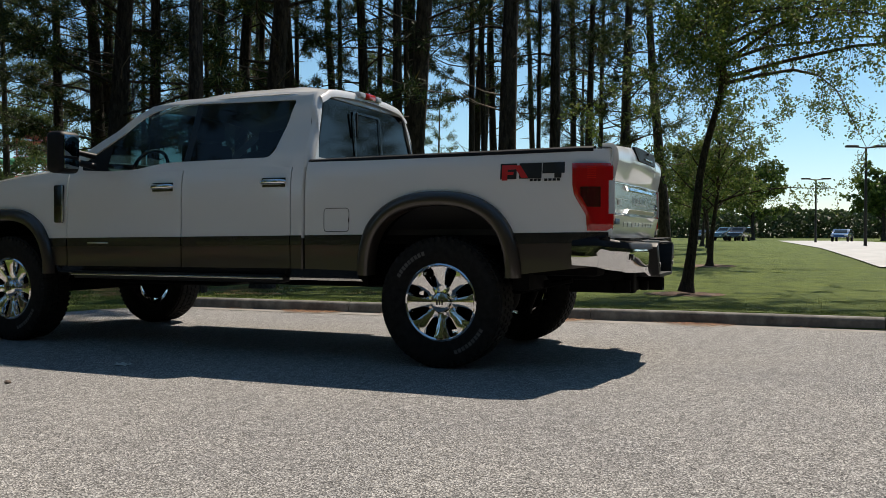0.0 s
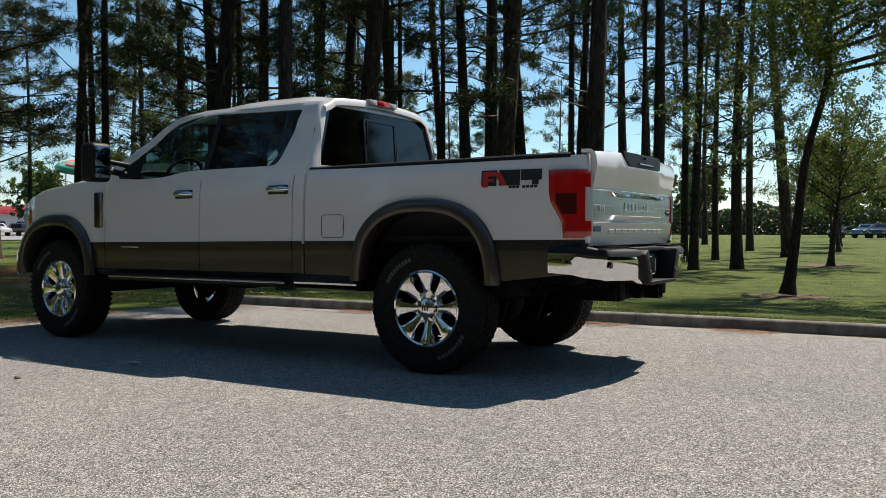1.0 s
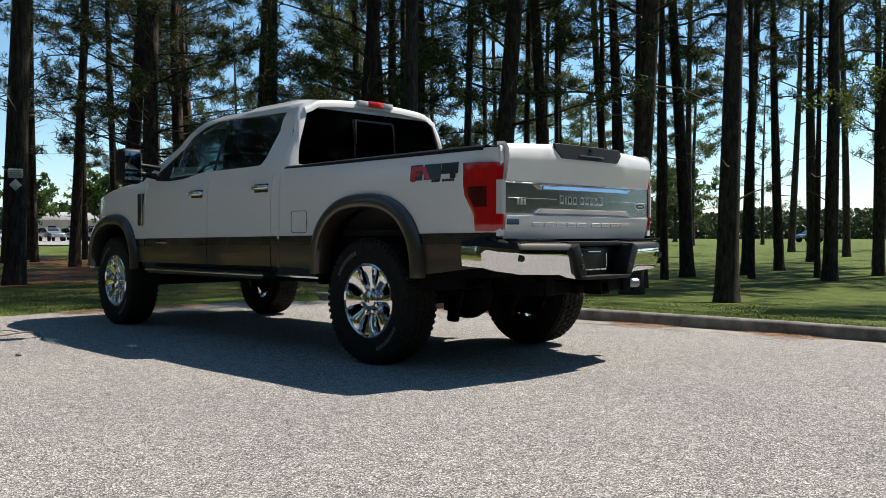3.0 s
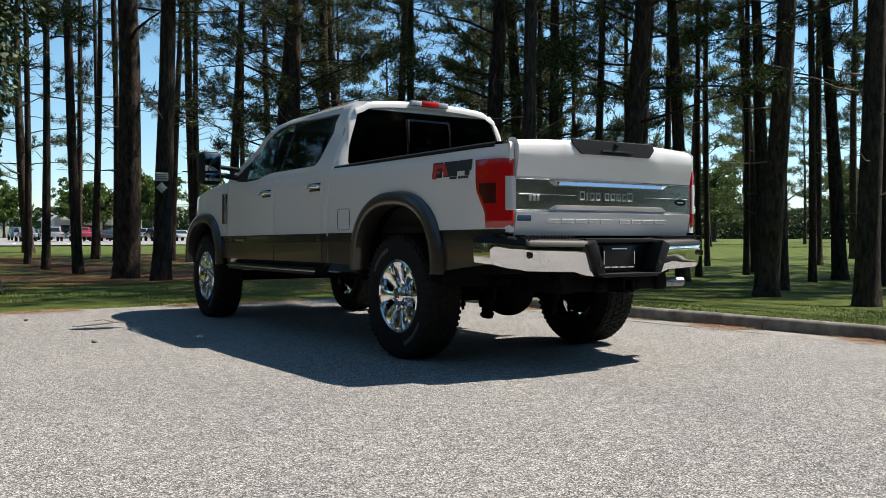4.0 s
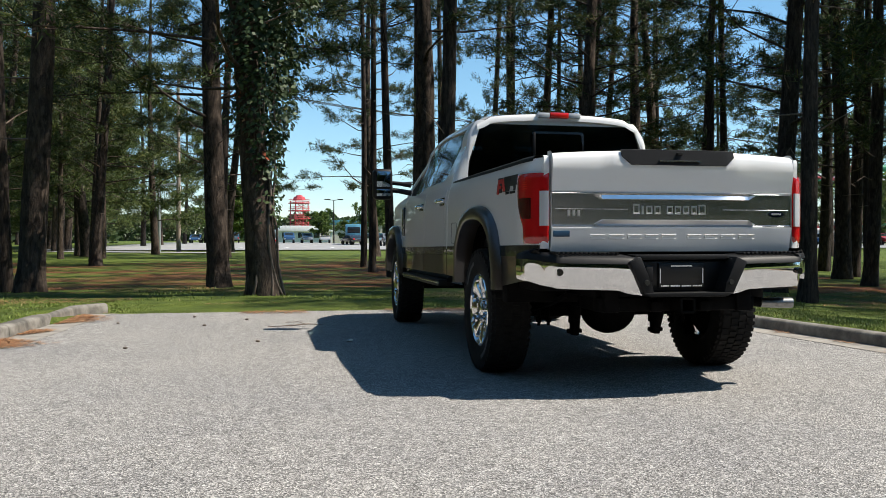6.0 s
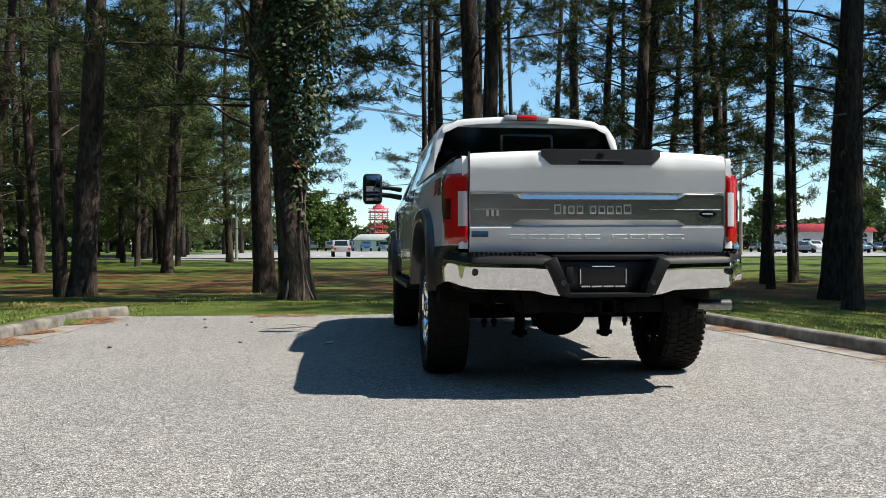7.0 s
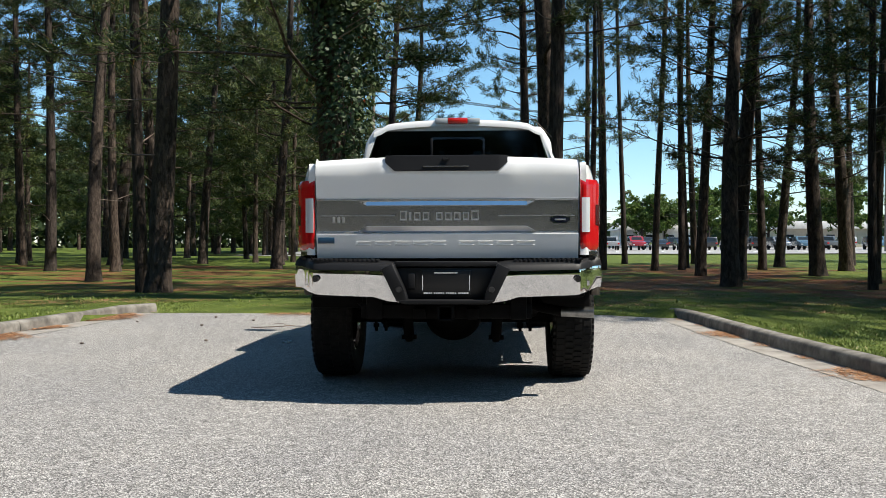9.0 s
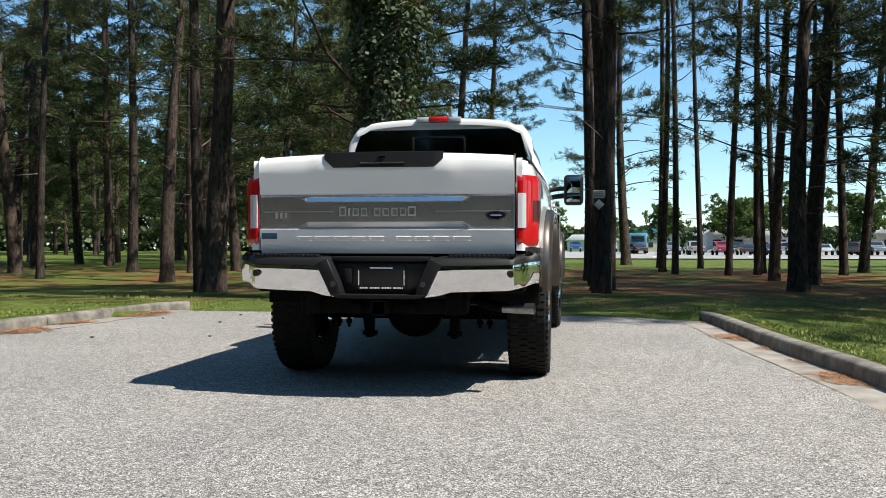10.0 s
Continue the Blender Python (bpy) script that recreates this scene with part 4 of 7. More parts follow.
def lamp_front(z):
    return lerp([(0.88, 0.24), (0.98, 0.22), (1.10, 0.03), (1.16, 0.0), (1.30, 0.0)], z)


for sx in (-1, 1):
    tail = new("tail_lamp")
    tail.parent = truck
    tail["label"] = "red wraparound tail lamp with a clear reversing lens"

    def shell(z, s, off):
        x, y = corner_plan(s)
        nx_, ny_ = (math.cos(s * 1.45), -math.sin(s * 1.45))
        return (sx * (x + nx_ * off), y + ny_ * off, z)
    zs = np.linspace(0.888, 1.292, 20)
    rows = [[shell(z, lamp_front(z) + (1 - lamp_front(z)) * t, 0.012 if 0.02 < t < 0.99 and 0.9 < z < 1.285 else 0.002) for t in np.linspace(0, 1, 22)] for z in zs]
    grid("red_lens", rows, red_lens, tail, 0.0, "red lens", 50)
    rows = [[shell(z, s, 0.0155) for s in np.linspace(max(lamp_front(z) + 0.10, 0.13), 0.46, 10)] for z in np.linspace(1.03, 1.15, 8)]
    grid("inner_lens", rows, dark_lens, tail, 0.0, "dark red inner lens", 50)
    rows = [[shell(z, s, 0.020) for s in np.linspace(0.665, 0.975, 8)] for z in np.linspace(0.990, 1.188, 10)]
    grid("reversing_lens", rows, white_lens, tail, 0.012, "clear reversing lens", 50)
    bm = bmesh.new()
    for k in range(6):
        z = 1.20 + k * 0.013
        for i in range(5):
            s0, s1 = 0.24 + i * 0.03, 0.265 + i * 0.03
            q = [shell(z, s0, 0.014), shell(z, s1, 0.014), shell(z + 0.006, s1, 0.014), shell(z + 0.006, s0, 0.014)]
            bm.faces.new([bm.verts.new(p) for p in q])
    part("lens_ribs", bm, brake_red, tail)

# ---- tailgate ----
gate = new("tailgate")
gate.parent = truck
gate["label"] = "white tailgate with a brushed metal panel and black handle"
GATE = [(0.842, -1.030), (0.86, -1.036), (0.90, -1.044), (0.980, -1.060), (0.987, -1.048), (1.182, -1.048), (1.190, -1.056), (1.25, -1.068), (1.31, -1.080), (1.335, -1.082), (1.375, -1.076), (1.398, -1.064), (1.412, -1.045), (1.414, -1.02), (1.405, -0.985)]
XS = 0.757
rows = []
for t in np.linspace(-1, 1, 41):
    crown = 0.020 * (1 - abs(t) ** 2)
    row = []
    for z, y in GATE:
        zz = z
        if z > 1.33:
            zz = z + 0.018 * (1 - abs(t) ** 3) - 0.012
        dip = 0.012 * smooth01(0.62, 0.50, abs(t)) * smooth01(1.26, 1.30, z)
        row.append((XS * t, y - crown - dip, zz))
    rows.append(row)
grid("gate_skin", rows, paint, gate, 0.015, "white gate panel", 28)
for sx in (-1, 1):
    grid("gate_end", [[(sx * XS, y, z), (sx * XS, -0.985, z)] for z, y in GATE[:-1]], paint, gate, 0.0, "white painted gate end")
grid("gate_inside", [[(XS * t, -0.985, z) for z in (0.85, 1.40)] for t in (-1, 1)], black_plastic, gate, 0.01)


def gate_y(x, z):
    return lerp(GATE, z) - 0.020 * (1 - (abs(x) / XS) ** 2)


def gate_slab(name, outline, thick, mat, label="", tilt=0.0, lower=None):
    """A raised piece that follows the gate."""
    bm = bmesh.new()
    xs = [p[0] for p in outline]
    n = max(2, int((max(xs) - min(xs)) / 0.04))
    top = sorted([p for p in outline if p[1] >= sum(q[1] for q in outline) / len(outline)])
    bot = sorted([p for p in outline if p not in top])
    if lower:
        top, bot = sorted(outline), sorted(lower)
        xs = [p[0] for p in outline + lower]
    x0, x1 = min(xs), max(xs)
    rows_ = []
    for x in np.unique(np.concatenate([np.linspace(x0, x1, n + 1), xs])):
        zt, zb = lerp(top, x), lerp(bot, x)
        yb = min(gate_y(x, z) for z in (zt, (zt + zb) / 2, zb))
        rows_.append([(x, yb + 0.004, zt), (x, yb - (thick - max(0.0, tilt)) * 0.8, zt - 0.0015), (x, yb - thick + max(0.0, tilt), zt - 0.003), (x, yb - thick + max(0.0, -tilt), zb + 0.003), (x, yb - (thick - max(0.0, -tilt)) * 0.8, zb + 0.0015), (x, yb + 0.004, zb)])
    vs = [[bm.verts.new(p) for p in r_] for r_ in rows_]
    for a, b in zip(vs, vs[1:]):
        for i in range(5):
            bm.faces.new((a[i], a[i + 1], b[i + 1], b[i]))
    bm.faces.new(vs[0])
    bm.faces.new(vs[-1][::-1])
    return part(name, bm, mat, gate, label, True, 25)


gate_slab("metal_panel", [(-0.755, 0.994), (-0.755, 1.176), (0.755, 1.176), (0.755, 0.994)], 0.004, satin, "brushed satin metal panel")
gate_slab("upper_trim", [(-0.755, 1.176), (-0.755, 1.184), (0.755, 1.184), (0.755, 1.176)], 0.008, chrome, "chrome trim line")
gate_slab("lower_trim", [(-0.755, 0.986), (-0.755, 0.994), (0.755, 0.994), (0.755, 0.986)], 0.008, chrome, "chrome trim line")
gate_slab("raised_upper_bar", [(-0.515, 1.172), (0.515, 1.172)], 0.024, chrome, "polished upper bar", 0.019, [(-0.515, 1.166), (-0.47, 1.142), (0.47, 1.142), (0.515, 1.166)])
gate_slab("raised_lower_bar", [(-0.515, 1.002), (-0.47, 1.027), (0.47, 1.027), (0.515, 1.002)], 0.020, badge_metal, "brushed lower bar", -0.015, [(-0.515, 0.996), (0.515, 0.996)])
for sx in (-1, 1):
    gate_slab("fine_line", [(sx * 0.315, 1.084), (sx * 0.315, 1.089), (sx * 0.735, 1.089), (sx * 0.735, 1.084)], 0.007, badge_metal)
# name marks as plain blocks
x = -0.285
for w, gap in ((0.042, 0.014), (0.014, 0.016), (0.040, 0.014), (0.040, 0.042), (0.040, 0.014), (0.042, 0.012), (0.042, 0.014), (0.038, 0.012), (0.048, 0.0)):
    h = 0.058 if x < -0.28 or w == 0.048 else 0.050
    gate_slab("name_block", [(x, 1.058), (x, 1.058 + h), (x + w, 1.058 + h), (x + w, 1.058)], 0.007, badge_metal, "", 0.0)
    if w > 0.02:
        gate_slab("block_inlay", [(x + 0.008, 1.066), (x + 0.008, 1.050 + h), (x + w - 0.008, 1.050 + h), (x + w - 0.008, 1.066)], 0.0082, satin, "", 0.0)
    x += w + gap
x = -0.535
for k, w in enumerate((0.085, 0.09, 0.09, 0.085, 0.095, 0.0, 0.095, 0.09, 0.09, 0.10)):
    if w:
        for z in (0.914, 0.935):
            gate_slab("embossed_bar", [(x, z), (x, z + 0.007), (x + w, z + 0.007), (x + w, z)], 0.004, paint)
        gate_slab("embossed_end", [(x, 0.921), (x, 0.935), (x + 0.012, 0.935), (x + 0.012, 0.921)], 0.004, paint)
    x += (w + 0.022) if w else 0.055
for k in range(3):
    x = -0.665 + k * 0.028
    gate_slab("small_mark", [(x, 1.045), (x, 1.082), (x + 0.014, 1.082), (x + 0.014, 1.045)], 0.009, badge_metal)
gate_slab("dealer_sticker", [(-0.748, 0.927), (-0.748, 0.963), (-0.655, 0.963), (-0.655, 0.927)], 0.003, sticker_blue, "dark blue dealer sticker")
gate_slab("sticker_mark", [(-0.738, 0.943), (-0.738, 0.957), (-0.665, 0.957), (-0.665, 0.943)], 0.004, white_mark)
# oval badge
bm = bmesh.new()
for (a, b, off) in ((0.057, 0.023, 0.009),):
    ring = [bm.verts.new((0.655 + a * math.cos(k * math.tau / 32), gate_y(0.655, 1.06) - off, 1.062 + b * math.sin(k * math.tau / 32))) for k in range(32)]
    base = [bm.verts.new((0.655 + a * math.cos(k * math.tau / 32), gate_y(0.655, 1.06) + 0.004, 1.062 + b * math.sin(k * math.tau / 32))) for k in range(32)]
    bm.faces.new(ring)
    for k in range(32):
        bm.faces.new((ring[k], ring[(k + 1) % 32], base[(k + 1) % 32], base[k]))
part("oval_rim", bm, chrome, gate, "chrome oval rim")
bm = bmesh.new()
bm.faces.new([bm.verts.new((0.655 + 0.050 * math.cos(k * math.tau / 32), gate_y(0.655, 1.06) - 0.011, 1.062 + 0.0175 * math.sin(k * math.tau / 32))) for k in range(32)])
part("oval_badge", bm, badge_blue, gate, "dark blue oval badge")
bm = bmesh.new()
add_box(bm, (0.625, gate_y(0.655, 1.06) - 0.0135, 1.058), (0.685, gate_y(0.655, 1.06) - 0.011, 1.066), 0.001)
part("oval_mark", bm, badge_metal, gate)
# black handle bezel on the gate's top
gate_slab("handle_bezel", [(-0.365, 1.424), (0.365, 1.424)], 0.024, black_plastic, "black handle bezel", 0.012, [(-0.365, 1.386), (-0.312, 1.338), (0.312, 1.338), (0.365, 1.386)])
gate_slab("handle_shelf", [(-0.345, 1.406), (-0.33, 1.424), (0.33, 1.424), (0.345, 1.406)], 0.030, black_plastic)
gate_slab("handle_pull", [(-0.138, 1.356), (-0.138, 1.370), (0.138, 1.370), (0.138, 1.356)], 0.036, satin, "bright handle edge")
gate_slab("gate_camera", [(-0.018, 1.396), (-0.012, 1.410), (0.012, 1.410), (0.018, 1.396)], 0.05, badge_black, "small camera")
box("gate_gap", (-0.775, -1.03, 0.80), (0.775, -0.98, 0.85), under, truck, 0.002)

# ---- rear bumper ----
bumper = new("rear_bumper")
bumper.parent = truck
bumper["label"] = "chrome rear step bumper with black pads"


def bumper_y(x):
    return -1.235 + 0.13 * (abs(x) / 0.92) ** 2.2 + 0.10 * smooth01(0.77, 0.935, abs(x))


def bumper_top(x):
    return lerp([(0.0, 0.725), (0.30, 0.768), (0.36, 0.780), (0.76, 0.787), (0.88, 0.795), (0.94, 0.808)], abs(x))


for sx in (-1, 1):
    rows = []
    for u in np.linspace(0, 1, 34):
        x = 0.335 + (0.930 - 0.335) * u
        slant = 0.0
        rows_z = []
        top = bumper_top(x) - 0.004
        bot = lerp([(0.27, 0.572), (0.40, 0.592), (0.46, 0.615), (0.74, 0.625), (0.87, 0.645), (0.93, 0.668)], x)
        for v in np.linspace(0, 1, 9):
            z = bot + (top - bot) * v
            xx = x - (0.055 * (1 - v)) * (1 - u) ** 1.2
            bul = 0.010 * (1 - (2 * v - 1) ** 6)
            rows_z.append((sx * xx, bumper_y(xx) - bul + 0.030 * (1 - v) - 0.004, z))
        rows.append(rows_z)
    for y in np.linspace(-0.99, -0.84, 5):
        top, bot = 0.808, 0.668 + 0.01 * (y + 0.99) / 0.15
        rows.append([(sx * (0.950 + 0.006 * (1 - (2 * v - 1) ** 2)), y, bot + (top - bot) * v) for v in np.linspace(0, 1, 9)])
    grid("chrome_face", rows, chrome, bumper, 0.008, "chrome bumper face", 60)
    # black pad on top of the side
    rows = []
    for x in np.linspace(0.30, 0.922, 24):
        y, z = bumper_y(x), bumper_top(x)
        rows.append([(sx * x, y - 0.016, z - 0.008), (sx * x, y - 0.006, z + 0.02), (sx * x, y + 0.015, z + 0.034), (sx * x, -1.03, z + 0.050), (sx * x, -1.0, z + 0.03)])
    for y in (-0.99, -0.90, -0.84):
        rows.append([(sx * 0.958, y, 0.800), (sx * 0.950, y, 0.828), (sx * 0.93, y, 0.85), (sx * 0.86, y, 0.865), (sx * 0.84, y, 0.845)])
    grid("step_pad", rows, black_plastic, bumper, 0.0, "black step pad", 50)
    bm = bmesh.new()
    for k in range(16):
        x = 0.40 + k * 0.026
        add_box(bm, (sx * x, -1.16, bumper_top(x) + 0.044), (sx * (x + 0.014), -1.06, bumper_top(x) + 0.056), 0.002)
    part("pad_ribs", bm, black_plastic, bumper)
    # parking sensor
    bm = bmesh.new()
    for cx in (0.745,):
        m = Matrix.Translation((sx * cx, bumper_y(cx) - 0.02, 0.727)) @ Matrix.Rotation(math.pi / 2, 4, 'X')
        bmesh.ops.create_cone(bm, cap_ends=True, segments=24, radius1=0.021, radius2=0.019, depth=0.016, matrix=m)
    part("parking_sensor", bm, gloss_black, bumper, "round black sensor", True, 40)
    # sloping black cheek beside the plate
    prism("bumper_cheek", [(0.225, 0.592), (0.29, 0.590), (0.375, 0.785), (0.31, 0.815), (0.245, 0.66)], -1.26, -1.06, black_plastic, bumper, lambda u, v, w, sx=sx: (sx * u, w, v), 0.006, "black bumper cheek")
    bm = bmesh.new()
    m = Matrix.Translation((sx * 0.275, -1.262, 0.665)) @ Matrix.Rotation(math.pi / 2, 4, 'X')
    bmesh.ops.create_cone(bm, cap_ends=True, segments=20, radius1=0.018, radius2=0.016, depth=0.012, matrix=m)
    part("inner_sensor", bm, badge_black, bumper, "", True, 40)
prism("plate_recess", [(-0.30, 0.79), (0.30, 0.79), (0.26, 0.60), (-0.26, 0.60)], -1.13, -1.05, plate_black, bumper, lambda u, v, w: (u, w, v), 0.01, "black plate recess")
prism("lower_valance", [(-0.29, 0.60), (0.29, 0.60), (0.25, 0.575), (-0.25, 0.575)], -1.265, -1.06, black_plastic, bumper, lambda u, v, w: (u, w, v), 0.006)
box("centre_step", (-0.31, -1.16, 0.795), (0.31, -1.03, 0.825), black_plastic, bumper, 0.008)
plate = new("licence_plate")
plate.parent = bumper
box("plate_board", (-0.15, -1.150, 0.628), (0.15, -1.138, 0.775), plate_black, plate, 0.003, "plain black dealer plate")
bm = bmesh.new()
for k in range(26):
    x = -0.135 + k * 0.0105
    if k % 7 != 5:
        add_box(bm, (x, -1.1525, 0.633), (x + 0.0075, -1.150, 0.642), 0)
tagged(part("lower_caption_bar", bm, white_mark, plate, "row of small white bars"), kind="stuff")
box("upper_caption_bar", (-0.07, -1.1525, 0.757), (0.07, -1.150, 0.762), white_mark, plate, 0.0, "thin white bar")
for sx in (-1, 1):
    box("edge_bar", (sx * 0.139, -1.1525, 0.655), (sx * 0.143, -1.150, 0.745), white_mark, plate, 0.0, "thin white bar")
box("tow_socket", (-0.235, -1.152, 0.66), (-0.185, -1.12, 0.76), black_plastic, bumper, 0.008, "black trailer socket")

# ---- wheels ----
def wheel(x, y, sx, steer=0.0, front=False):
    w = new("wheel")
    w.parent = truck
    w["label"] = "chrome eight-spoke wheel with an all-terrain tyre"
    R = 0.456
    prof = [(0.262, -0.12), (0.275, -0.128), (0.33, -0.140), (0.405, -0.144), (0.433, -0.130), (0.446, -0.118), (0.447, 0.118), (0.433, 0.130), (0.405, 0.144), (0.33, 0.140), (0.275, 0.128), (0.262, 0.12)]
    ty = lathe("tyre", prof, rubber, w, "x", 72, "black all-terrain tyre", False, 30)
    bm = bmesh.new()
    for k in range(56):
        a = k * math.tau / 56
        for lane, (x0, x1) in enumerate(((-0.118, -0.066), (-0.055, -0.005), (0.005, 0.055), (0.066, 0.118))):
            off = (0.5 if lane in (1, 3) else 0.0) * math.tau / 56
            m = Matrix.Rotation(a + off, 4, 'X')
            add_box(bm, (x0, -0.016, 0.440), (x1, 0.016, R - (0.004 if lane in (0, 3) else 0)), 0, m)
        for s in (-1, 1):
            m = Matrix.Rotation(a, 4, 'X')
            add_box(bm, (s * 0.118, -0.013, 0.408), (s * 0.141, 0.013, 0.440), 0, m)
    part("tread", bm, rubber, ty, "chunky tread blocks")
    for base in (0.35, 3.5):
        for k in range(9):
            bm = bmesh.new()
            add_box(bm, (0.1385, -0.011, 0.340), (0.1435, 0.011, 0.368), 0, Matrix.Rotation(base + k * 0.085, 4, 'X'))
            part("sidewall_mark", bm, tyre_letter, ty, "faint raised pale block")
    rim = lathe("rim", [(0.262, 0.118), (0.268, 0.127), (0.258, 0.133), (0.248, 0.122), (0.244, 0.09), (0.228, 0.0), (0.222, -0.10), (0.262, -0.118)], chrome, w, "x", 64, "chrome rim")
    lathe("brake_disc", [(0.03, -0.01), (0.19, -0.01), (0.19, -0.03), (0.03, -0.03)], under, w, "x", 40)
    lathe("inner_barrel", [(0.205, -0.045), (0.205, -0.052), (0.0, -0.054)], under, w, "x", 40)
    # eight broad spokes, each dished with a ridge
    for k in range(8):
        m = Matrix.Rotation(k * math.tau / 8 + 0.03, 4, 'X')
        bm = bmesh.new()
        rows_ = []
        for r_, half, x_, edge in ((0.075, 0.029, 0.096, 0.088), (0.105, 0.040, 0.098, 0.088), (0.118, 0.037, 0.102, 0.084), (0.130, 0.034, 0.105, 0.080), (0.165, 0.042, 0.112, 0.084), (0.198, 0.050, 0.119, 0.092), (0.220, 0.056, 0.123, 0.100), (0.236, 0.068, 0.124, 0.108), (0.247, 0.096, 0.124, 0.113)):
            rows_.append([m @ Vector((edge - 0.035, -half * 1.1, r_)), m @ Vector((edge, -half, r_)), m @ Vector((x_ - 0.004, -half * 0.82, r_)), m @ Vector((x_, -half * 0.35, r_)), m @ Vector((x_, half * 0.35, r_)), m @ Vector((x_ - 0.004, half * 0.82, r_)), m @ Vector((edge, half, r_)), m @ Vector((edge - 0.035, half * 1.1, r_))])
        grid("spoke", rows_, chrome, rim, 0.0, "", 35)
        m2 = Matrix.Rotation(k * math.tau / 8 + 0.03 + math.tau / 16, 4, 'X')
        bm = bmesh.new()
        mm = m2 @ Matrix.Translation((0.098, 0, 0.083)) @ Matrix.Rotation(math.pi / 2, 4, 'Y')
        bmesh.ops.create_cone(bm, cap_ends=True, segments=6, radius1=0.013, radius2=0.011, depth=0.03, matrix=mm)
        part("lug_nut", bm, chrome, rim, "", True, 30)
    lathe("hub_plate", [(0.0, 0.088), (0.105, 0.088), (0.112, 0.07), (0.11, 0.0)], chrome, w, "x", 48, "chrome hub plate")
    lathe("hub_cap", [(0.0, 0.131), (0.050, 0.130), (0.066, 0.122), (0.072, 0.088)], chrome, w, "x", 40, "chrome centre cap")
    bm = bmesh.new()
    for k in (-1, 0, 1):
        add_box(bm, (0.1305, k * 0.02 - 0.005, -0.016), (0.134, k * 0.02 + 0.005, 0.012), 0.001)
    add_box(bm, (0.1305, -0.026, 0.010), (0.134, 0.026, 0.020), 0.001)
    part("cap_mark", bm, badge_black, w)
    w.matrix_basis = pose(x, y, 0.453, 0, 0, (180 if sx < 0 else 0) + steer)
    return w


wheel(-0.856, 0.0, -1)
wheel(0.856, 0.0, 1)
wheel(-0.870, 4.06, -1, -2.0)
wheel(0.870, 4.06, 1, -2.0)

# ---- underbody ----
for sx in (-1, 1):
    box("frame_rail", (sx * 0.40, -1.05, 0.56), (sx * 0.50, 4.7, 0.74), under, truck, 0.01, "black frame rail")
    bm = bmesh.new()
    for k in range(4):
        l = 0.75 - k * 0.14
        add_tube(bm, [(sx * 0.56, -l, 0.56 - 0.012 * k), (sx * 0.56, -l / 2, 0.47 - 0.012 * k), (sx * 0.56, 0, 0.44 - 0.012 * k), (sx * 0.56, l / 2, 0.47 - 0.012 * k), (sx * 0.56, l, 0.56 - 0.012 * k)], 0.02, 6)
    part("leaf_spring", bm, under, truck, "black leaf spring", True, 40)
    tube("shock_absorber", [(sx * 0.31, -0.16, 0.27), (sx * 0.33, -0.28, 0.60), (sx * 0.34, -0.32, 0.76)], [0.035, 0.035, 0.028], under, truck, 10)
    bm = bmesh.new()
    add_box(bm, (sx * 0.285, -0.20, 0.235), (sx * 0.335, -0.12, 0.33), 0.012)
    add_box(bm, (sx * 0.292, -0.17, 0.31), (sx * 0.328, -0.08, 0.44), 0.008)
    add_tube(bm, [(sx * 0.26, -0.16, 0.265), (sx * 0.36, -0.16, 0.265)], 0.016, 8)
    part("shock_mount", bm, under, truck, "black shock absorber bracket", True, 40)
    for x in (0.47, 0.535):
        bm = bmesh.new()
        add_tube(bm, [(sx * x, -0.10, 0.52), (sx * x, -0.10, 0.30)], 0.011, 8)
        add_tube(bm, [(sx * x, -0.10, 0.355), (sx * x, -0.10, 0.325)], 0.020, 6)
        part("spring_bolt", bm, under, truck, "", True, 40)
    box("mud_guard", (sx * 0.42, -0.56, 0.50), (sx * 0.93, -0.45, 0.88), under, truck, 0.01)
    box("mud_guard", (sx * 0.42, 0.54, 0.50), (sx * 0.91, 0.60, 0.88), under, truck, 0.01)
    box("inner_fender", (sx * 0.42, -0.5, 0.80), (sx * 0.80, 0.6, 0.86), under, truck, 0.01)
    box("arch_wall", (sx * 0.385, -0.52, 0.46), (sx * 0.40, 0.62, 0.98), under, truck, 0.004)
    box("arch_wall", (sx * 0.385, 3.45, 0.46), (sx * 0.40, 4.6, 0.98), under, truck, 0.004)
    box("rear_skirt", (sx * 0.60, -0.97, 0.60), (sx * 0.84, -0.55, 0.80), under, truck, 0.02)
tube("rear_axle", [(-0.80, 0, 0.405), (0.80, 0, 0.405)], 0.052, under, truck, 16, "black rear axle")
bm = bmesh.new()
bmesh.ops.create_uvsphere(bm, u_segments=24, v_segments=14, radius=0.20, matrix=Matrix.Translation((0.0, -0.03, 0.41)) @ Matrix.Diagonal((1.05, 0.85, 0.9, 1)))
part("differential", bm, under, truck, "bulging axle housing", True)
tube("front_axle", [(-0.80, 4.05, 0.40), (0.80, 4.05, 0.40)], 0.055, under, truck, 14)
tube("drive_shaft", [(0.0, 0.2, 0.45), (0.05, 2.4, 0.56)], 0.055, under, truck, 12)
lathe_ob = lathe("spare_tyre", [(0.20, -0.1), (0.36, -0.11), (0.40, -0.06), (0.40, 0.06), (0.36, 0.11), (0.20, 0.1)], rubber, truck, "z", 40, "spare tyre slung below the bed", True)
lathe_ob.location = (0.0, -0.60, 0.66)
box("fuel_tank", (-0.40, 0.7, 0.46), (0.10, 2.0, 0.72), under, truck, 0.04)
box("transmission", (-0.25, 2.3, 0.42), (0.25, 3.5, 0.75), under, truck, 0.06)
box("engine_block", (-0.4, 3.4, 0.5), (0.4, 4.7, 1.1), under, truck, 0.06)
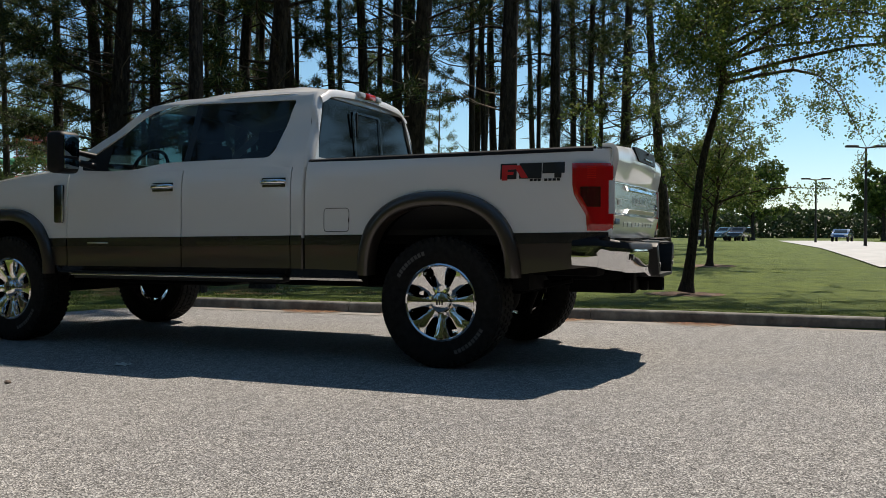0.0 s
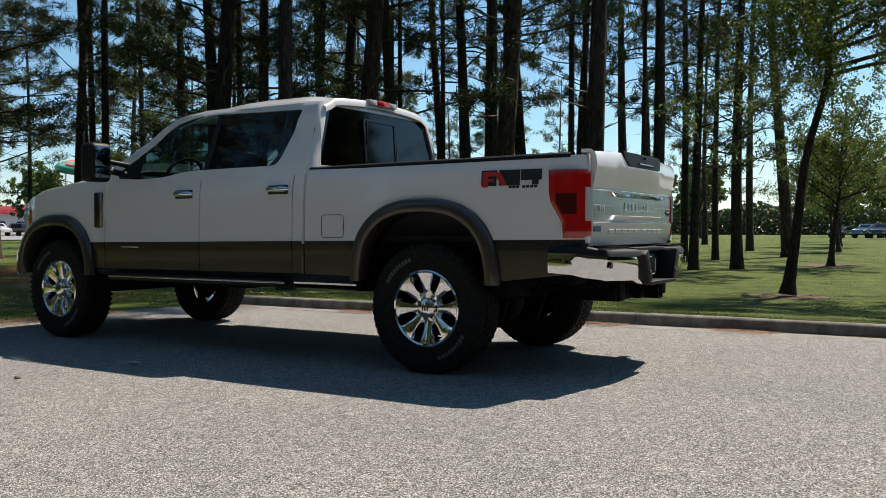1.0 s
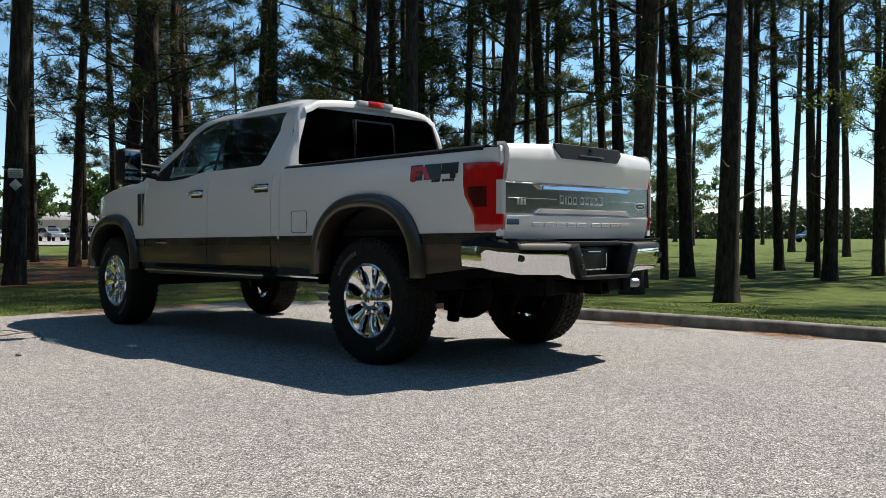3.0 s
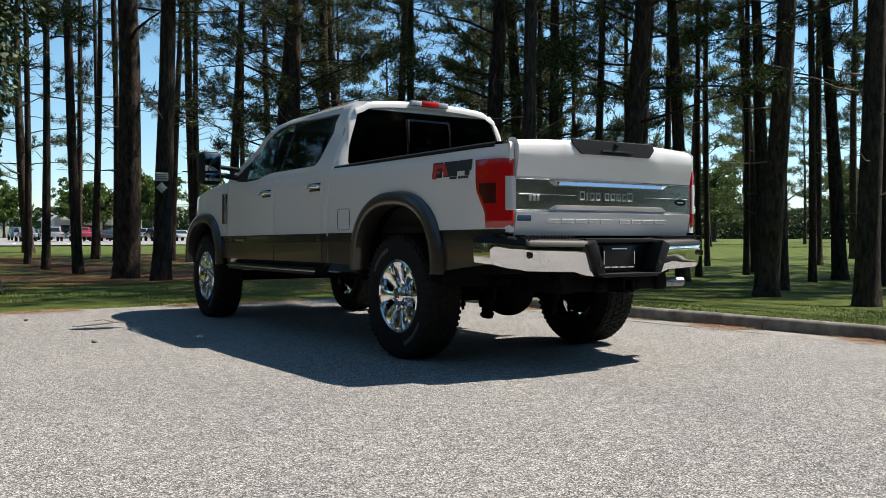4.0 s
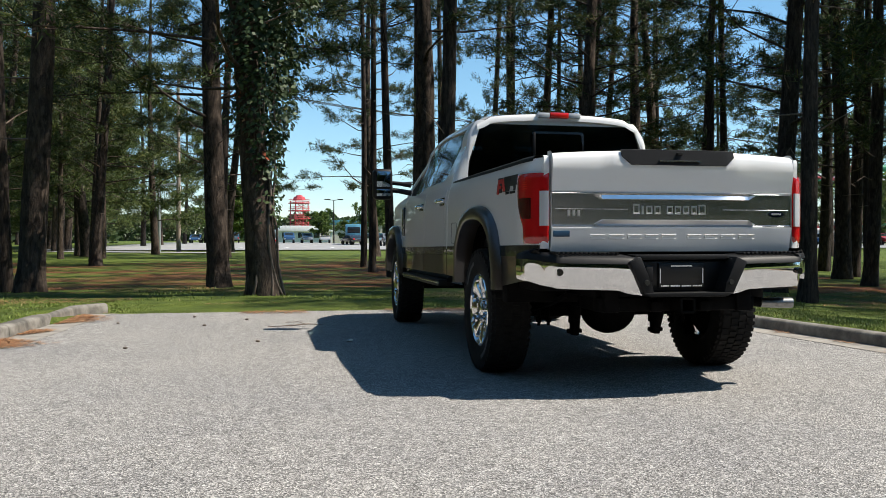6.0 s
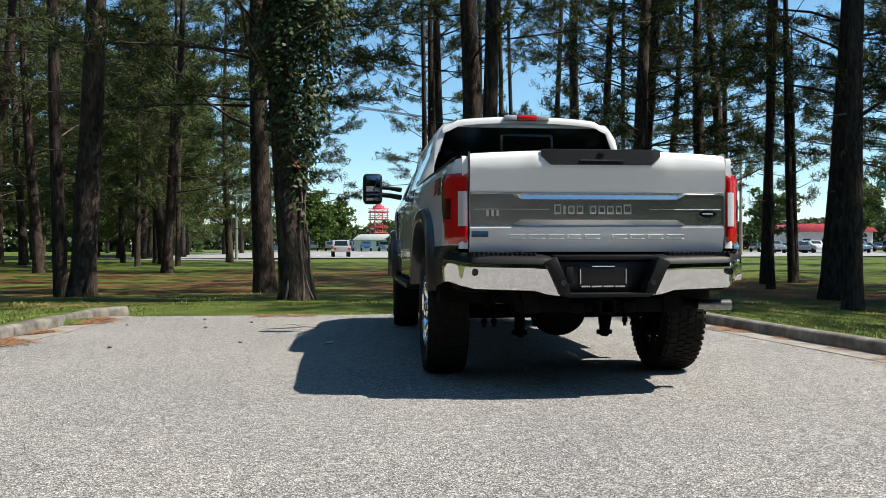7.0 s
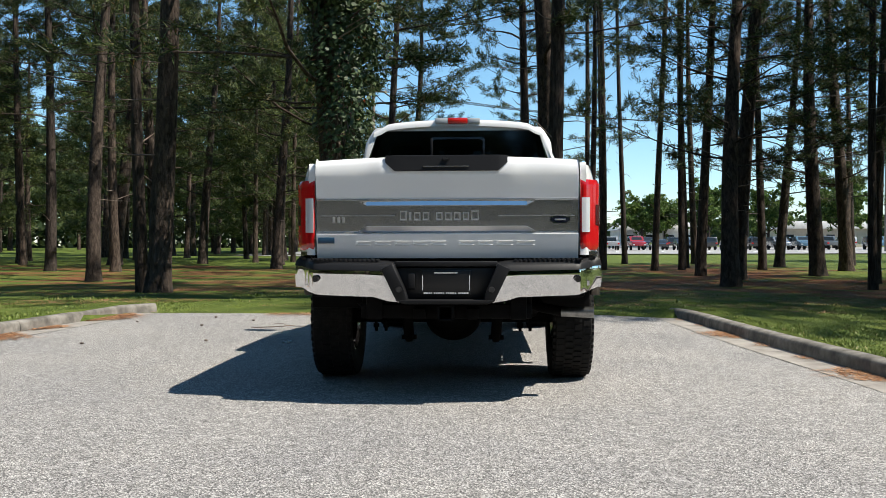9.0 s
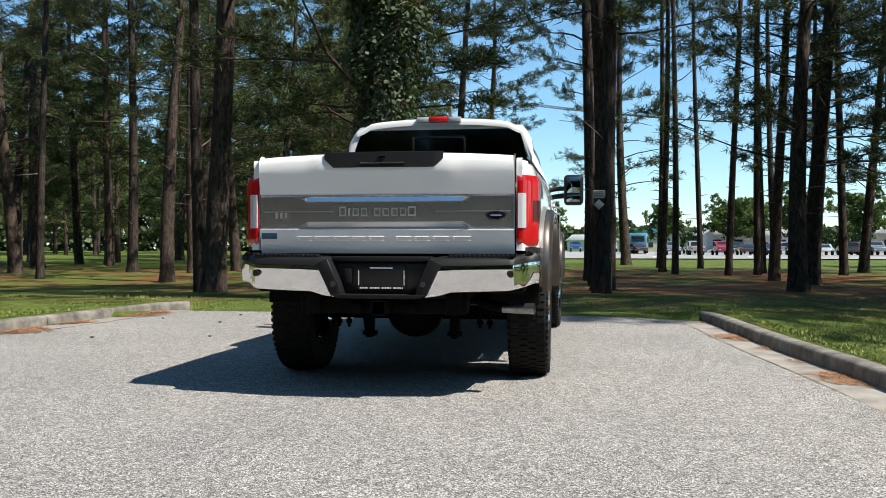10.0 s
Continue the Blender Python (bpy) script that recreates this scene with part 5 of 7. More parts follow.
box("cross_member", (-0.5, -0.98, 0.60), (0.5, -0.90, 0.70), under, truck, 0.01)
hitch = new("tow_hitch")
hitch.parent = truck
hitch["label"] = "black tow hitch receiver"
box("hitch_bar", (-0.50, -1.10, 0.475), (0.50, -1.0, 0.565), under, hitch, 0.012)
bm = bmesh.new()
for lo, hi in (((-0.05, -1.24, 0.47), (-0.035, -1.05, 0.57)), ((0.035, -1.24, 0.47), (0.05, -1.05, 0.57)), ((-0.05, -1.24, 0.47), (0.05, -1.05, 0.484)), ((-0.05, -1.24, 0.556), (0.05, -1.05, 0.57))):
    add_box(bm, lo, hi, 0.003)
part("receiver_tube", bm, under, hitch, "square receiver tube", True, 40)
for sx in (-1, 1):
    box("chain_loop", (sx * 0.12, -1.16, 0.475), (sx * 0.20, -1.1, 0.545), under, hitch, 0.012)
    box("hitch_bracket", (sx * 0.38, -1.12, 0.47), (sx * 0.47, -0.7, 0.66), under, hitch, 0.01)
pipe_steel = material("dull_pipe_steel", (0.34, 0.34, 0.34), 0.36, 1.0)
noisy(pipe_steel, 24.0, [(0.3, (0.20, 0.20, 0.20)), (0.7, (0.36, 0.36, 0.355))])
exhaust = new("exhaust_pipe")
exhaust.parent = truck
exhaust["label"] = "exhaust pipe with a dull steel tip"
tube("pipe", [(0.35, 1.0, 0.52), (0.45, -0.55, 0.56), (0.58, -0.80, 0.52), (0.70, -0.86, 0.50)], 0.034, under, exhaust, 12)
bm = bmesh.new()
pts = [Vector((0.68, -0.86, 0.50)), Vector((0.78, -0.88, 0.50)), Vector((0.92, -0.90, 0.50))]
add_tube(bm, pts, [0.032, 0.035, 0.037], 20, False)
add_tube(bm, [pts[2], pts[1]], [0.030, 0.028], 20, False)
part("exhaust_tip", bm, pipe_steel, exhaust, "dull steel exhaust tip", True, 60)
tube("brake_line", [(-0.75, -0.12, 0.42), (-0.45, -0.16, 0.55), (-0.3, -0.2, 0.70)], 0.012, under, truck, 6)

# ---- inside the cab ----
for y, sides_ in ((2.45, (-0.42, 0.42)), (1.50, (-0.45, 0.0, 0.45))):
    for x in sides_:
        seat = new("cab_seat")
        seat.parent = truck
        seat["label"] = "dark leather seat"
        bm = bmesh.new()
        add_box(bm, (x - 0.24, y - 0.05, 0.95), (x + 0.24, y + 0.42, 1.12), 0.05, None, 3)
        part("cushion", bm, cloth, seat, "", True, 50)
        bm = bmesh.new()
        add_box(bm, (x - 0.24, y - 0.20, 1.05), (x + 0.24, y - 0.04, 1.58), 0.05, None, 3)
        part("backrest", bm, cloth, seat, "", True, 50)
        bm = bmesh.new()
        add_box(bm, (x - 0.13, y - 0.21, 1.60), (x + 0.13, y - 0.10, 1.77), 0.04, None, 3)
        part("headrest", bm, cloth, seat, "", True, 50)
bm = bmesh.new()
add_box(bm, (-0.80, 3.02, 1.10), (0.80, 3.45, 1.39), 0.06, None, 3)
part("dashboard", bm, black_plastic, truck, "dark dashboard", True, 50)
bm = bmesh.new()
ring = []
for k in range(28):
    a0, a1 = k * math.tau / 28, (k + 1) * math.tau / 28
    def pt(a):
        return Vector((-0.42 + 0.19 * math.cos(a), 2.93 - 0.19 * math.sin(a) * 0.38, 1.37 + 0.19 * math.sin(a) * 0.92))
    add_tube(bm, [pt(a0), pt(a1)], 0.015, 8, False)
add_tube(bm, [(-0.61, 2.93, 1.37), (-0.23, 2.93, 1.37)], 0.018, 8)
add_tube(bm, [(-0.42, 2.93, 1.37), (-0.42, 3.1, 1.30)], 0.03, 8)
part("steering_wheel", bm, black_plastic, truck, "dark steering wheel", True, 50)
bm = bmesh.new()
add_box(bm, (-0.11, 2.72, 1.70), (0.11, 2.74, 1.77), 0.01)
part("rear_view_mirror", bm, black_plastic, truck)


# ---- overall proportions: the drawn body is brought to its true width, length and height ----
WIDE = [(0, 0), (0.29, 0.293), (0.757, 0.813), (0.80, 0.824), (0.943, 1.0), (0.979, 1.039), (1.2, 1.222), (1.4, 1.42)]
LONG = [(-1.4, -1.50), (-1.07, -1.18), (-0.84, -0.92), (-0.369, -0.431), (0.045, 0.02), (0.52, 0.545), (0.905, 0.905), (1.19, 1.197), (2.153, 2.195), (3.307, 3.385), (3.44, 3.52), (4.03, 4.06), (5.03, 5.06)]
HIGH = [(0, 0.02), (0.40, 0.448), (0.727, 0.770), (1.38, 1.474), (1.424, 1.528), (1.85, 1.955), (1.95, 2.070), (2.1, 2.22)]
wheels = {o for o in truck.children_recursive if o.name.startswith("wheel") and "arch" not in o.name}
shaped = set()
for o in truck.children_recursive:
    if o.type != 'MESH' or o.data in shaped or o in wheels or o.parent in wheels or o.parent.parent in wheels:
        continue
    shaped.add(o.data)
    at = o.location
    for v in o.data.vertices:
        p = v.co + at
        taper = smooth01(0.80, 0.94, abs(p.x)) * (0.045 * smooth01(0.6, -0.9, p.y) + 0.035 * smooth01(-0.95, -1.1, p.y))
        v.co = Vector((math.copysign(lerp(WIDE, abs(p.x)) - taper, p.x), lerp(LONG, p.y), lerp(HIGH, p.z))) - at
    o.data.update()


# ---------- trees ----------
def tube_arrays(points, radii, sides, verts, faces):
    """Add a tapered tube to plain lists."""
    pts = [np.array(p, float) for p in points]
    base = len(verts)
    ref = np.array((0.31, 0.17, 0.93))
    for i, p in enumerate(pts):
        d = pts[min(i + 1, len(pts) - 1)] - pts[max(i - 1, 0)]
        d /= np.linalg.norm(d) + 1e-9
        a = np.cross(d, ref)
        if np.linalg.norm(a) < 0.05:
            a = np.cross(d, (1.0, 0, 0))
        a /= np.linalg.norm(a)
        b = np.cross(d, a)
        for k in range(sides):
            t = k * math.tau / sides
            verts.append(tuple(p + (a * math.cos(t) + b * math.sin(t)) * radii[i]))
    for i in range(len(pts) - 1):
        for k in range(sides):
            q = base + i * sides
            faces.append((q + k, q + (k + 1) % sides, q + sides + (k + 1) % sides, q + sides + k))


def needle_tuft(rng, at, way, count, length, wide, verts, faces):
    """A brush of needles that point outwards along way."""
    w = np.array(way, float)
    w /= np.linalg.norm(w) + 1e-9
    d = rng.normal(0, 0.75, (count, 3)) + w * 0.5
    d /= np.linalg.norm(d, axis=1)[:, None]
    s = np.cross(d, rng.normal(0, 1, (count, 3)))
    s /= np.linalg.norm(s, axis=1)[:, None] + 1e-9
    start = np.array(at) + rng.normal(0, length * 0.25, (count, 3))
    l = length * rng.uniform(0.6, 1.25, (count, 1))
    base = len(verts)
    a, b, c = start - s * wide, start + s * wide, start + d * l
    for i in range(count):
        verts += [tuple(a[i]), tuple(b[i]), tuple(c[i])]
        faces.append((base + 3 * i, base + 3 * i + 1, base + 3 * i + 2))


def pine(seed, height, crown_from, limbs, spread, needles=18, stubs=7, bend=0.25, brush=0.25, wide=0.015, tufts=3, high=1.0, leaves=None):
    """A pine: trunk, limbs, crown of needle brushes, dead stubs. Trunk 0.49 m thick above its foot."""
    rng = np.random.default_rng(seed)
    tree = new("pine_tree")
    ph = rng.uniform(0, 6)

    def axis(z):
        return np.array((bend * math.sin(z * 0.16 + ph) - bend * math.sin(ph) + 0.01 * z * math.cos(ph), bend * math.cos(z * 0.13 + ph) - bend * math.cos(ph), z))

    def rad(z):
        return 0.240 * (1 - 0.80 * (z / height) ** 0.95) + 0.05 * math.exp(-z / 0.3)
    zs = [0 - 0.25, 0.0, 0.12, 0.3, 0.6, 1.2] + list(np.linspace(2.2, height, 15))
    v, f = [], []
    sides = 14
    for i, z in enumerate(zs):
        c = axis(max(z, 0))
        for k in range(sides):
            t = k * math.tau / sides
            r = rad(max(z, 0)) * (1 + 0.10 * math.exp(-max(z, 0) / 0.4) * math.sin(3 * t + ph) + 0.03 * rng.normal())
            v.append((c[0] + r * math.cos(t), c[1] + r * math.sin(t), z))
    for i in range(len(zs) - 1):
        for k in range(sides):
            f.append((i * sides + k, i * sides + (k + 1) % sides, (i + 1) * sides + (k + 1) % sides, (i + 1) * sides + k))
    link_mesh("trunk", v, f, bark, tree)
    lv, lf, nv, nf_, dv, df = [], [], [], [], [], []
    for i in range(limbs):
        u = ((i + rng.uniform(0, 1)) / limbs) ** high
        z = crown_from + (height - crown_from - 0.4) * u
        a = i * 2.399 + rng.uniform(-0.5, 0.5)
        length = spread * (1.0 - 0.72 * u ** 1.4) * rng.uniform(0.55, 1.2)
        c = axis(z)
        rise = rng.uniform(-0.05, 0.35) + 0.5 * u
        pts = [c]
        d = np.array((math.cos(a), math.sin(a), rise))
        p = c.copy()
        for k in range(5):
            p = p + d * length / 5
            d = d + rng.normal(0, 0.16, 3)
            d[2] += 0.02 * k
            pts.append(p.copy())
        r0 = max(0.012, rad(z) * 0.22)
        tube_arrays(pts, [r0, r0 * 0.8, r0 * 0.65, r0 * 0.5, r0 * 0.35, r0 * 0.18], 5, lv, lf)
        for k in range(3, 6):
            for _ in range(3):
                q = pts[k] + rng.normal(0, 0.1, 3)
                w = np.array((math.cos(a + rng.uniform(-1.3, 1.3)), math.sin(a + rng.uniform(-1.3, 1.3)), rng.uniform(-0.1, 0.6)))
                tl = rng.uniform(0.35, 0.85)
                e = q + w * tl
                tube_arrays([pts[k], e], [r0 * 0.25, 0.006], 3, lv, lf)
                for s in np.linspace(0.55, 1.1, tufts):
                    needle_tuft(rng, pts[k] + (e - pts[k]) * s, w + np.array((0, 0, 0.25)), needles, brush, wide, nv, nf_)
    for i in range(stubs):
        z = rng.uniform(1.8, crown_from + 1.5)
        a = rng.uniform(0, math.tau)
        c = axis(z)
        l = rng.uniform(0.15, 1.5)
        d = np.array((math.cos(a), math.sin(a), rng.uniform(-0.15, 0.5)))
        mid = c + d * l * 0.55
        tube_arrays([c + d * 0.1, mid, mid + (d + rng.normal(0, 0.25, 3)) * l * 0.45], [0.022, 0.014, 0.005], 4, dv, df)
    tagged(link_mesh("bough", lv, lf, bark, tree), kind="stuff")
    if dv:
        tagged(link_mesh("dead_branch", dv, df, deadwood, tree, label="bare dead branches"), kind="stuff")
    link_mesh("crown", nv, nf_, leaves or needle_mat, tree, smooth=False, label="dark green needle brushes")
    return tree


PINE_LABEL = "tall loblolly pine with furrowed grey-brown bark and high needle crown"
protos = [
    pine(11, 21, 6.2, 50, 4.2, needles=18, high=0.66),
    pine(12, 19, 5.0, 46, 4.1, needles=18, stubs=10, high=0.66),
    pine(13, 23, 7.0, 50, 4.4, needles=18, bend=0.4, high=0.66),
    pine(14, 20, 3.8, 46, 3.7, needles=18, stubs=9, bend=0.4),
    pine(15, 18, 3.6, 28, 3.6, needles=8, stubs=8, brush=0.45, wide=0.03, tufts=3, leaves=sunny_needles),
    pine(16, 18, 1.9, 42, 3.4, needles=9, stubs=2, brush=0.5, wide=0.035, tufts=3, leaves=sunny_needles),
    pine(17, 22, 5.5, 20, 3.2, stubs=14, bend=0.35, high=0.6),
]
used = set()


def plant(kind, x, y, dia, turn, tall=1.0, group="pines of the wood", label=PINE_LABEL, lean=(0.0, 0.0)):
    s = dia / 0.42
    m = pose(x, y, ground(x, y) - 0.02, lean[0], lean[1], turn) @ Matrix.Diagonal((s, s, tall, 1))
    tree = protos[kind]
    if kind in used:
        tree = copy_thing(tree, m)
    else:
        used.add(kind)
        tree.matrix_basis = m
    return tagged(tree, label, "tree", group)


WOOD = [  # x, y, trunk thickness, kind
    (12.6, 4.29, 0.43, 1), (13.6, 7.35, 0.48, 2), (-3.63, 15.82, 0.49, 3), (-7.37, 13.46, 0.44, 2), (-8.05, 14.27, 0.27, 0), (2.02, 19.2, 0.52, 2),
    (8, 9.3, 0.49, 0), (12.52, 10.91, 0.44, 3), (16.27, 8.75, 0.30, 1), (18.65, 11.09, 0.38, 1), (18.43, 15.94, 0.40, 2), (17.47, 21.35, 0.46, 3),
    (1.84, 24.37, 0.46, 0), (9.57, 26.6, 0.50, 3), (13.45, 23.92, 0.32, 6), (19.96, 10.26, 0.34, 0), (19.55, 14.22, 0.30, 0), (1.72, 29.1, 0.42, 0),
    (9.09, 30.16, 0.38, 1), (-17, 33.6, 0.65, 0), (22.58, 6.07, 0.38, 1), (21.64, 10.41, 0.36, 2), (13.68, 29.63, 0.49, 3), (20.59, 16.65, 0.38, 0),
    (24.14, 9.54, 0.28, 2), (5.92, 36.12, 0.37, 6), (8.23, 35.38, 0.39, 6), (9.58, 35.71, 0.39, 6), (25.67, 5.7, 0.32, 4), (1.99, 34.66, 0.42, 0),
    (18.54, 22.22, 0.38, 3), (10.07, 13.72, 0.39, 3), (6, 44.56, 0.41, 6), (6.74, 43.41, 0.36, 6), (8.21, 44.21, 0.38, 6), (5.59, 38.89, 0.42, 6),
    (10.3, 38.27, 0.48, 6), (12.6, 37.54, 0.36, 6), (13.39, 35.81, 0.45, 6), (15.23, 39.09, 0.39, 3), (26.77, 4.41, 0.33, 3), (26.81, 9.57, 0.32, 1),
    (23.76, 6.93, 0.26, 0), (-11.41, 42.73, 0.50, 4), (-27.37, 37.05, 0.63, 1), (16.57, 34.09, 0.47, 3), (-20.5, 41.63, 0.59, 2),
    (25.46, 18.67, 0.31, 0), (-25.4, 40.9, 0.52, 0), (12.09, 43.85, 0.45, 6), (20.3, 26.44, 0.39, 3), (33.27, 6.88, 0.36, 4),
    (-27.19, 44.16, 0.52, 1), (19.44, 40.49, 0.41, 4), (18.08, 37.72, 0.30, 4), (4.48, 50.27, 0.49, 3), (-13.44, 52.1, 0.54, 3),
    (-30.96, 61.91, 0.56, 2), (-23.18, 61.31, 0.54, 4), (-16.33, 44.21, 0.43, 3), (-21.34, 49.84, 0.43, 3), (-29.76, 49.84, 0.46, 4),
    (22.72, 20.45, 0.32, 4), (23.1, 14.54, 0.30, 2), (15.52, 17.33, 0.34, 3), (11.64, 19.88, 0.31, 6), (7.77, 20.81, 0.43, 3),
    (14.28, 13.74, 0.30, 6), (16.27, 27.04, 0.32, 6), (23.21, 24.38, 0.31, 0), (29.49, 16.22, 0.33, 1), (16.96, 12.72, 0.33, 2),
    (19.84, 7.99, 0.32, 0), (17.23, 19.66, 0.33, 6), (21.37, 13.7, 0.31, 0), (14.87, 24.66, 0.33, 6), (22.19, 8.41, 0.29, 0), (-4.9, 49.0, 0.45, 3), (-4.45, 35.63, 0.36, 3),
]
rt = random.Random(3)
for x, y, d, k in WOOD:
    plant(k, x, y, d, rt.uniform(0, 360), rt.uniform(0.92, 1.12), lean=(rt.uniform(-0.9, 0.9), rt.uniform(-0.9, 0.9)))
for x, y, d, k in ((45.0, 8.0, 0.5, 6), (58.0, 14.0, 0.5, 4), (31.0, 7.6, 0.45, 0), (34.5, 11.5, 0.45, 1), (37.5, 4.6, 0.45, 2), (41.0, 12.5, 0.45, 6), (36.0, 18.5, 0.45, 6), (33.0, 26.0, 0.42, 6), (47.0, 18.0, 0.5, 6)):
    plant(k, x, y, d, rt.uniform(0, 360), rt.uniform(0.92, 1.1), lean=(rt.uniform(-0.9, 0.9), rt.uniform(-0.9, 0.9)))
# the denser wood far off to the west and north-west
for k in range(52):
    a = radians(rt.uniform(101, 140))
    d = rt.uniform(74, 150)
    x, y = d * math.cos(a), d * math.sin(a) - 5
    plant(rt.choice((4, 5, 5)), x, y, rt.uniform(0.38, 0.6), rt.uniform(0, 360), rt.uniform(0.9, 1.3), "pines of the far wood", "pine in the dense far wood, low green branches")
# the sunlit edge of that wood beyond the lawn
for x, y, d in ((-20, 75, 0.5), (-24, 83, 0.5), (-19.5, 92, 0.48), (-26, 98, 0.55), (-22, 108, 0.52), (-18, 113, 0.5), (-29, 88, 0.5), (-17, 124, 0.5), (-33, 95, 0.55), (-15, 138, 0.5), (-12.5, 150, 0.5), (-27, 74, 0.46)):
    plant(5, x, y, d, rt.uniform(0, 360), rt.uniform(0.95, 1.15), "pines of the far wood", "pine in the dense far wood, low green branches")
# scattered pines towards the east, seen past the truck
for k in range(13):
    a = radians(rt.uniform(14, 60))
    d = rt.uniform(48, 105)
    x, y = d * math.cos(a) - 4, d * math.sin(a) - 3
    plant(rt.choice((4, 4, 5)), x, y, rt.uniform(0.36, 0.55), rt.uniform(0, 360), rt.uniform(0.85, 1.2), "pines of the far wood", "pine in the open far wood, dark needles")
# a thicker middle wood to the north-west
for x, y, d, k in ((-11.74, 47.6, 0.42, 0), (-10.32, 37.31, 0.42, 3), (-9.99, 57.65, 0.40, 5), (-14.43, 54.72, 0.41, 5), (-16.15, 37.07, 0.42, 3), (-20.16, 33.72, 0.45, 1), (-24.33, 30.74, 0.46, 3), (-14.16, 25.03, 0.41, 2), (-20.22, 26.27, 0.44, 0), (-31.44, 41.11, 0.49, 3), (-36.34, 49.9, 0.52, 4), (-23.96, 53.16, 0.46, 4), (-17.04, 56.18, 0.44, 4), (-29.46, 44.53, 0.39, 5), (-26.93, 58.18, 0.47, 5), (-32.52, 49.51, 0.38, 4), (-30, 26, 0.50, 3), (-13.88, 46.72, 0.38, 4)):
    plant(k, x, y, d, rt.uniform(0, 360), rt.uniform(0.92, 1.1), lean=(rt.uniform(-0.9, 0.9), rt.uniform(-0.9, 0.9)))
# pines down the lawn to the south-east
for k in range(12):
    a = radians(-22 - 4.5 * k + rt.uniform(-2, 2))
    d = rt.uniform(60, 85)
    plant(rt.choice((4, 5)), d * math.cos(a), d * math.sin(a), rt.uniform(0.4, 0.55), rt.uniform(0, 360), rt.uniform(0.8, 1.0), "pines across the lot", "out-of-view pine with dense needles on the far side of the lot")
# wood behind the camera the glass mirrors; near western pines added to block skylight
for k in range(38):
    a = radians(150 + 175 * k / 37 + rt.uniform(-3, 3))
    d = rt.uniform(20, 34) if k < 22 else rt.uniform(38, 60)
    x, y = d * math.cos(a), d * math.sin(a) - 4
    plant(rt.choice((4, 5)), x, y, rt.uniform(0.45, 0.6), rt.uniform(0, 360), rt.uniform(0.95, 1.2), "pines across the lot", "out-of-view pine with dense needles on the far side of the lot")


# the two marked pines by the lot
sign_tree = plant(0, 1.87, 15.46, 0.60, 40, 1.05, label="thick dark pine trunk carrying two small signs")
sz = ground(1.87, 15.46)
placard = tagged(new("tree_sign"), "small grey placard nailed to the pine trunk", "sign")
placard.matrix_basis = pose(1.78, 15.11, sz + 2.44, 0, 0, -8)
sign_white = material("weathered_sign_white", (0.5, 0.5, 0.47), 0.6)
noisy(sign_white, 30.0, [(0.3, (0.36, 0.36, 0.34)), (0.7, (0.55, 0.55, 0.52))])
sign_grey = material("sign_grey_print", (0.16, 0.17, 0.17), 0.6)
prism("board", rounded([(-0.15, -0.10), (0.15, -0.10), (0.15, 0.10), (-0.15, 0.10)], [0.03] * 4), -0.012, 0.0, sign_white, placard, lambda u, v, w: (u, w, v), 0.002)
bm = bmesh.new()
for k in range(3):
    add_box(bm, (-0.11, -0.016, 0.045 - k * 0.045), (0.11, -0.012, 0.065 - k * 0.045), 0)
part("print_bars", bm, sign_grey, placard)
diamond = tagged(new("tree_marker"), "small white diamond marker nailed to the pine trunk", "sign")
diamond.matrix_basis = pose(1.78, 15.115, sz + 2.19, 0, 0, -8)
prism("plate", [(-0.13, 0.0), (0.0, -0.13), (0.13, 0.0), (0.0, 0.13)], -0.01, 0.0, sign_white, diamond, lambda u, v, w: (u, w, v), 0.002)

ivy_x, ivy_y = -2.55, 10.5
ivy_tree = plant(3, ivy_x, ivy_y, 0.44, 120, 1.0, label="pine trunk wrapped in green climbing vines")
rng = np.random.default_rng(21)
v, f = [], []
iz = ground(ivy_x, ivy_y)
N = 15000
for i in range(N):
    z = 0.9 + 8.5 * rng.beta(2.6, 1.3)
    a = rng.uniform(0, math.tau)
    lump = 0.75 + 0.5 * noise.noise((math.cos(a) * 1.3, math.sin(a) * 1.3, z * 0.8)) + 0.35 * noise.noise((math.cos(a) * 3, math.sin(a) * 3, z * 2.2))
    most = lerp([(0.9, 0.04), (2.0, 0.12), (2.9, 0.22), (3.6, 0.50), (5.0, 0.8), (9.5, 0.85)], z)
    out = 0.25 + most * max(0.05, lump) * rng.random() ** 0.6
    cx, cy = ivy_x + out * math.cos(a), ivy_y + out * math.sin(a)
    n = rng.normal(0, 0.5, 3) + np.array((math.cos(a), math.sin(a), 0.6))
    n /= np.linalg.norm(n)
    s = np.cross(n, rng.normal(0, 1, 3))
    s /= np.linalg.norm(s)
    t = np.cross(n, s)
    h = rng.uniform(0.035, 0.07)
    c = np.array((cx, cy, iz + z - 0.35 * (out - 0.22)))
    b = len(v)
    v += [tuple(c - s * h), tuple(c - t * h * 0.7), tuple(c + s * h), tuple(c + t * h * 0.7)]
    f.append((b, b + 1, b + 2, b + 3))
vine = tagged(new("climbing_vine"), "dense green vine leaves on twisted stems round a pine trunk", "vine")
link_mesh("leaves", v, f, ivy_mat, vine, smooth=False)
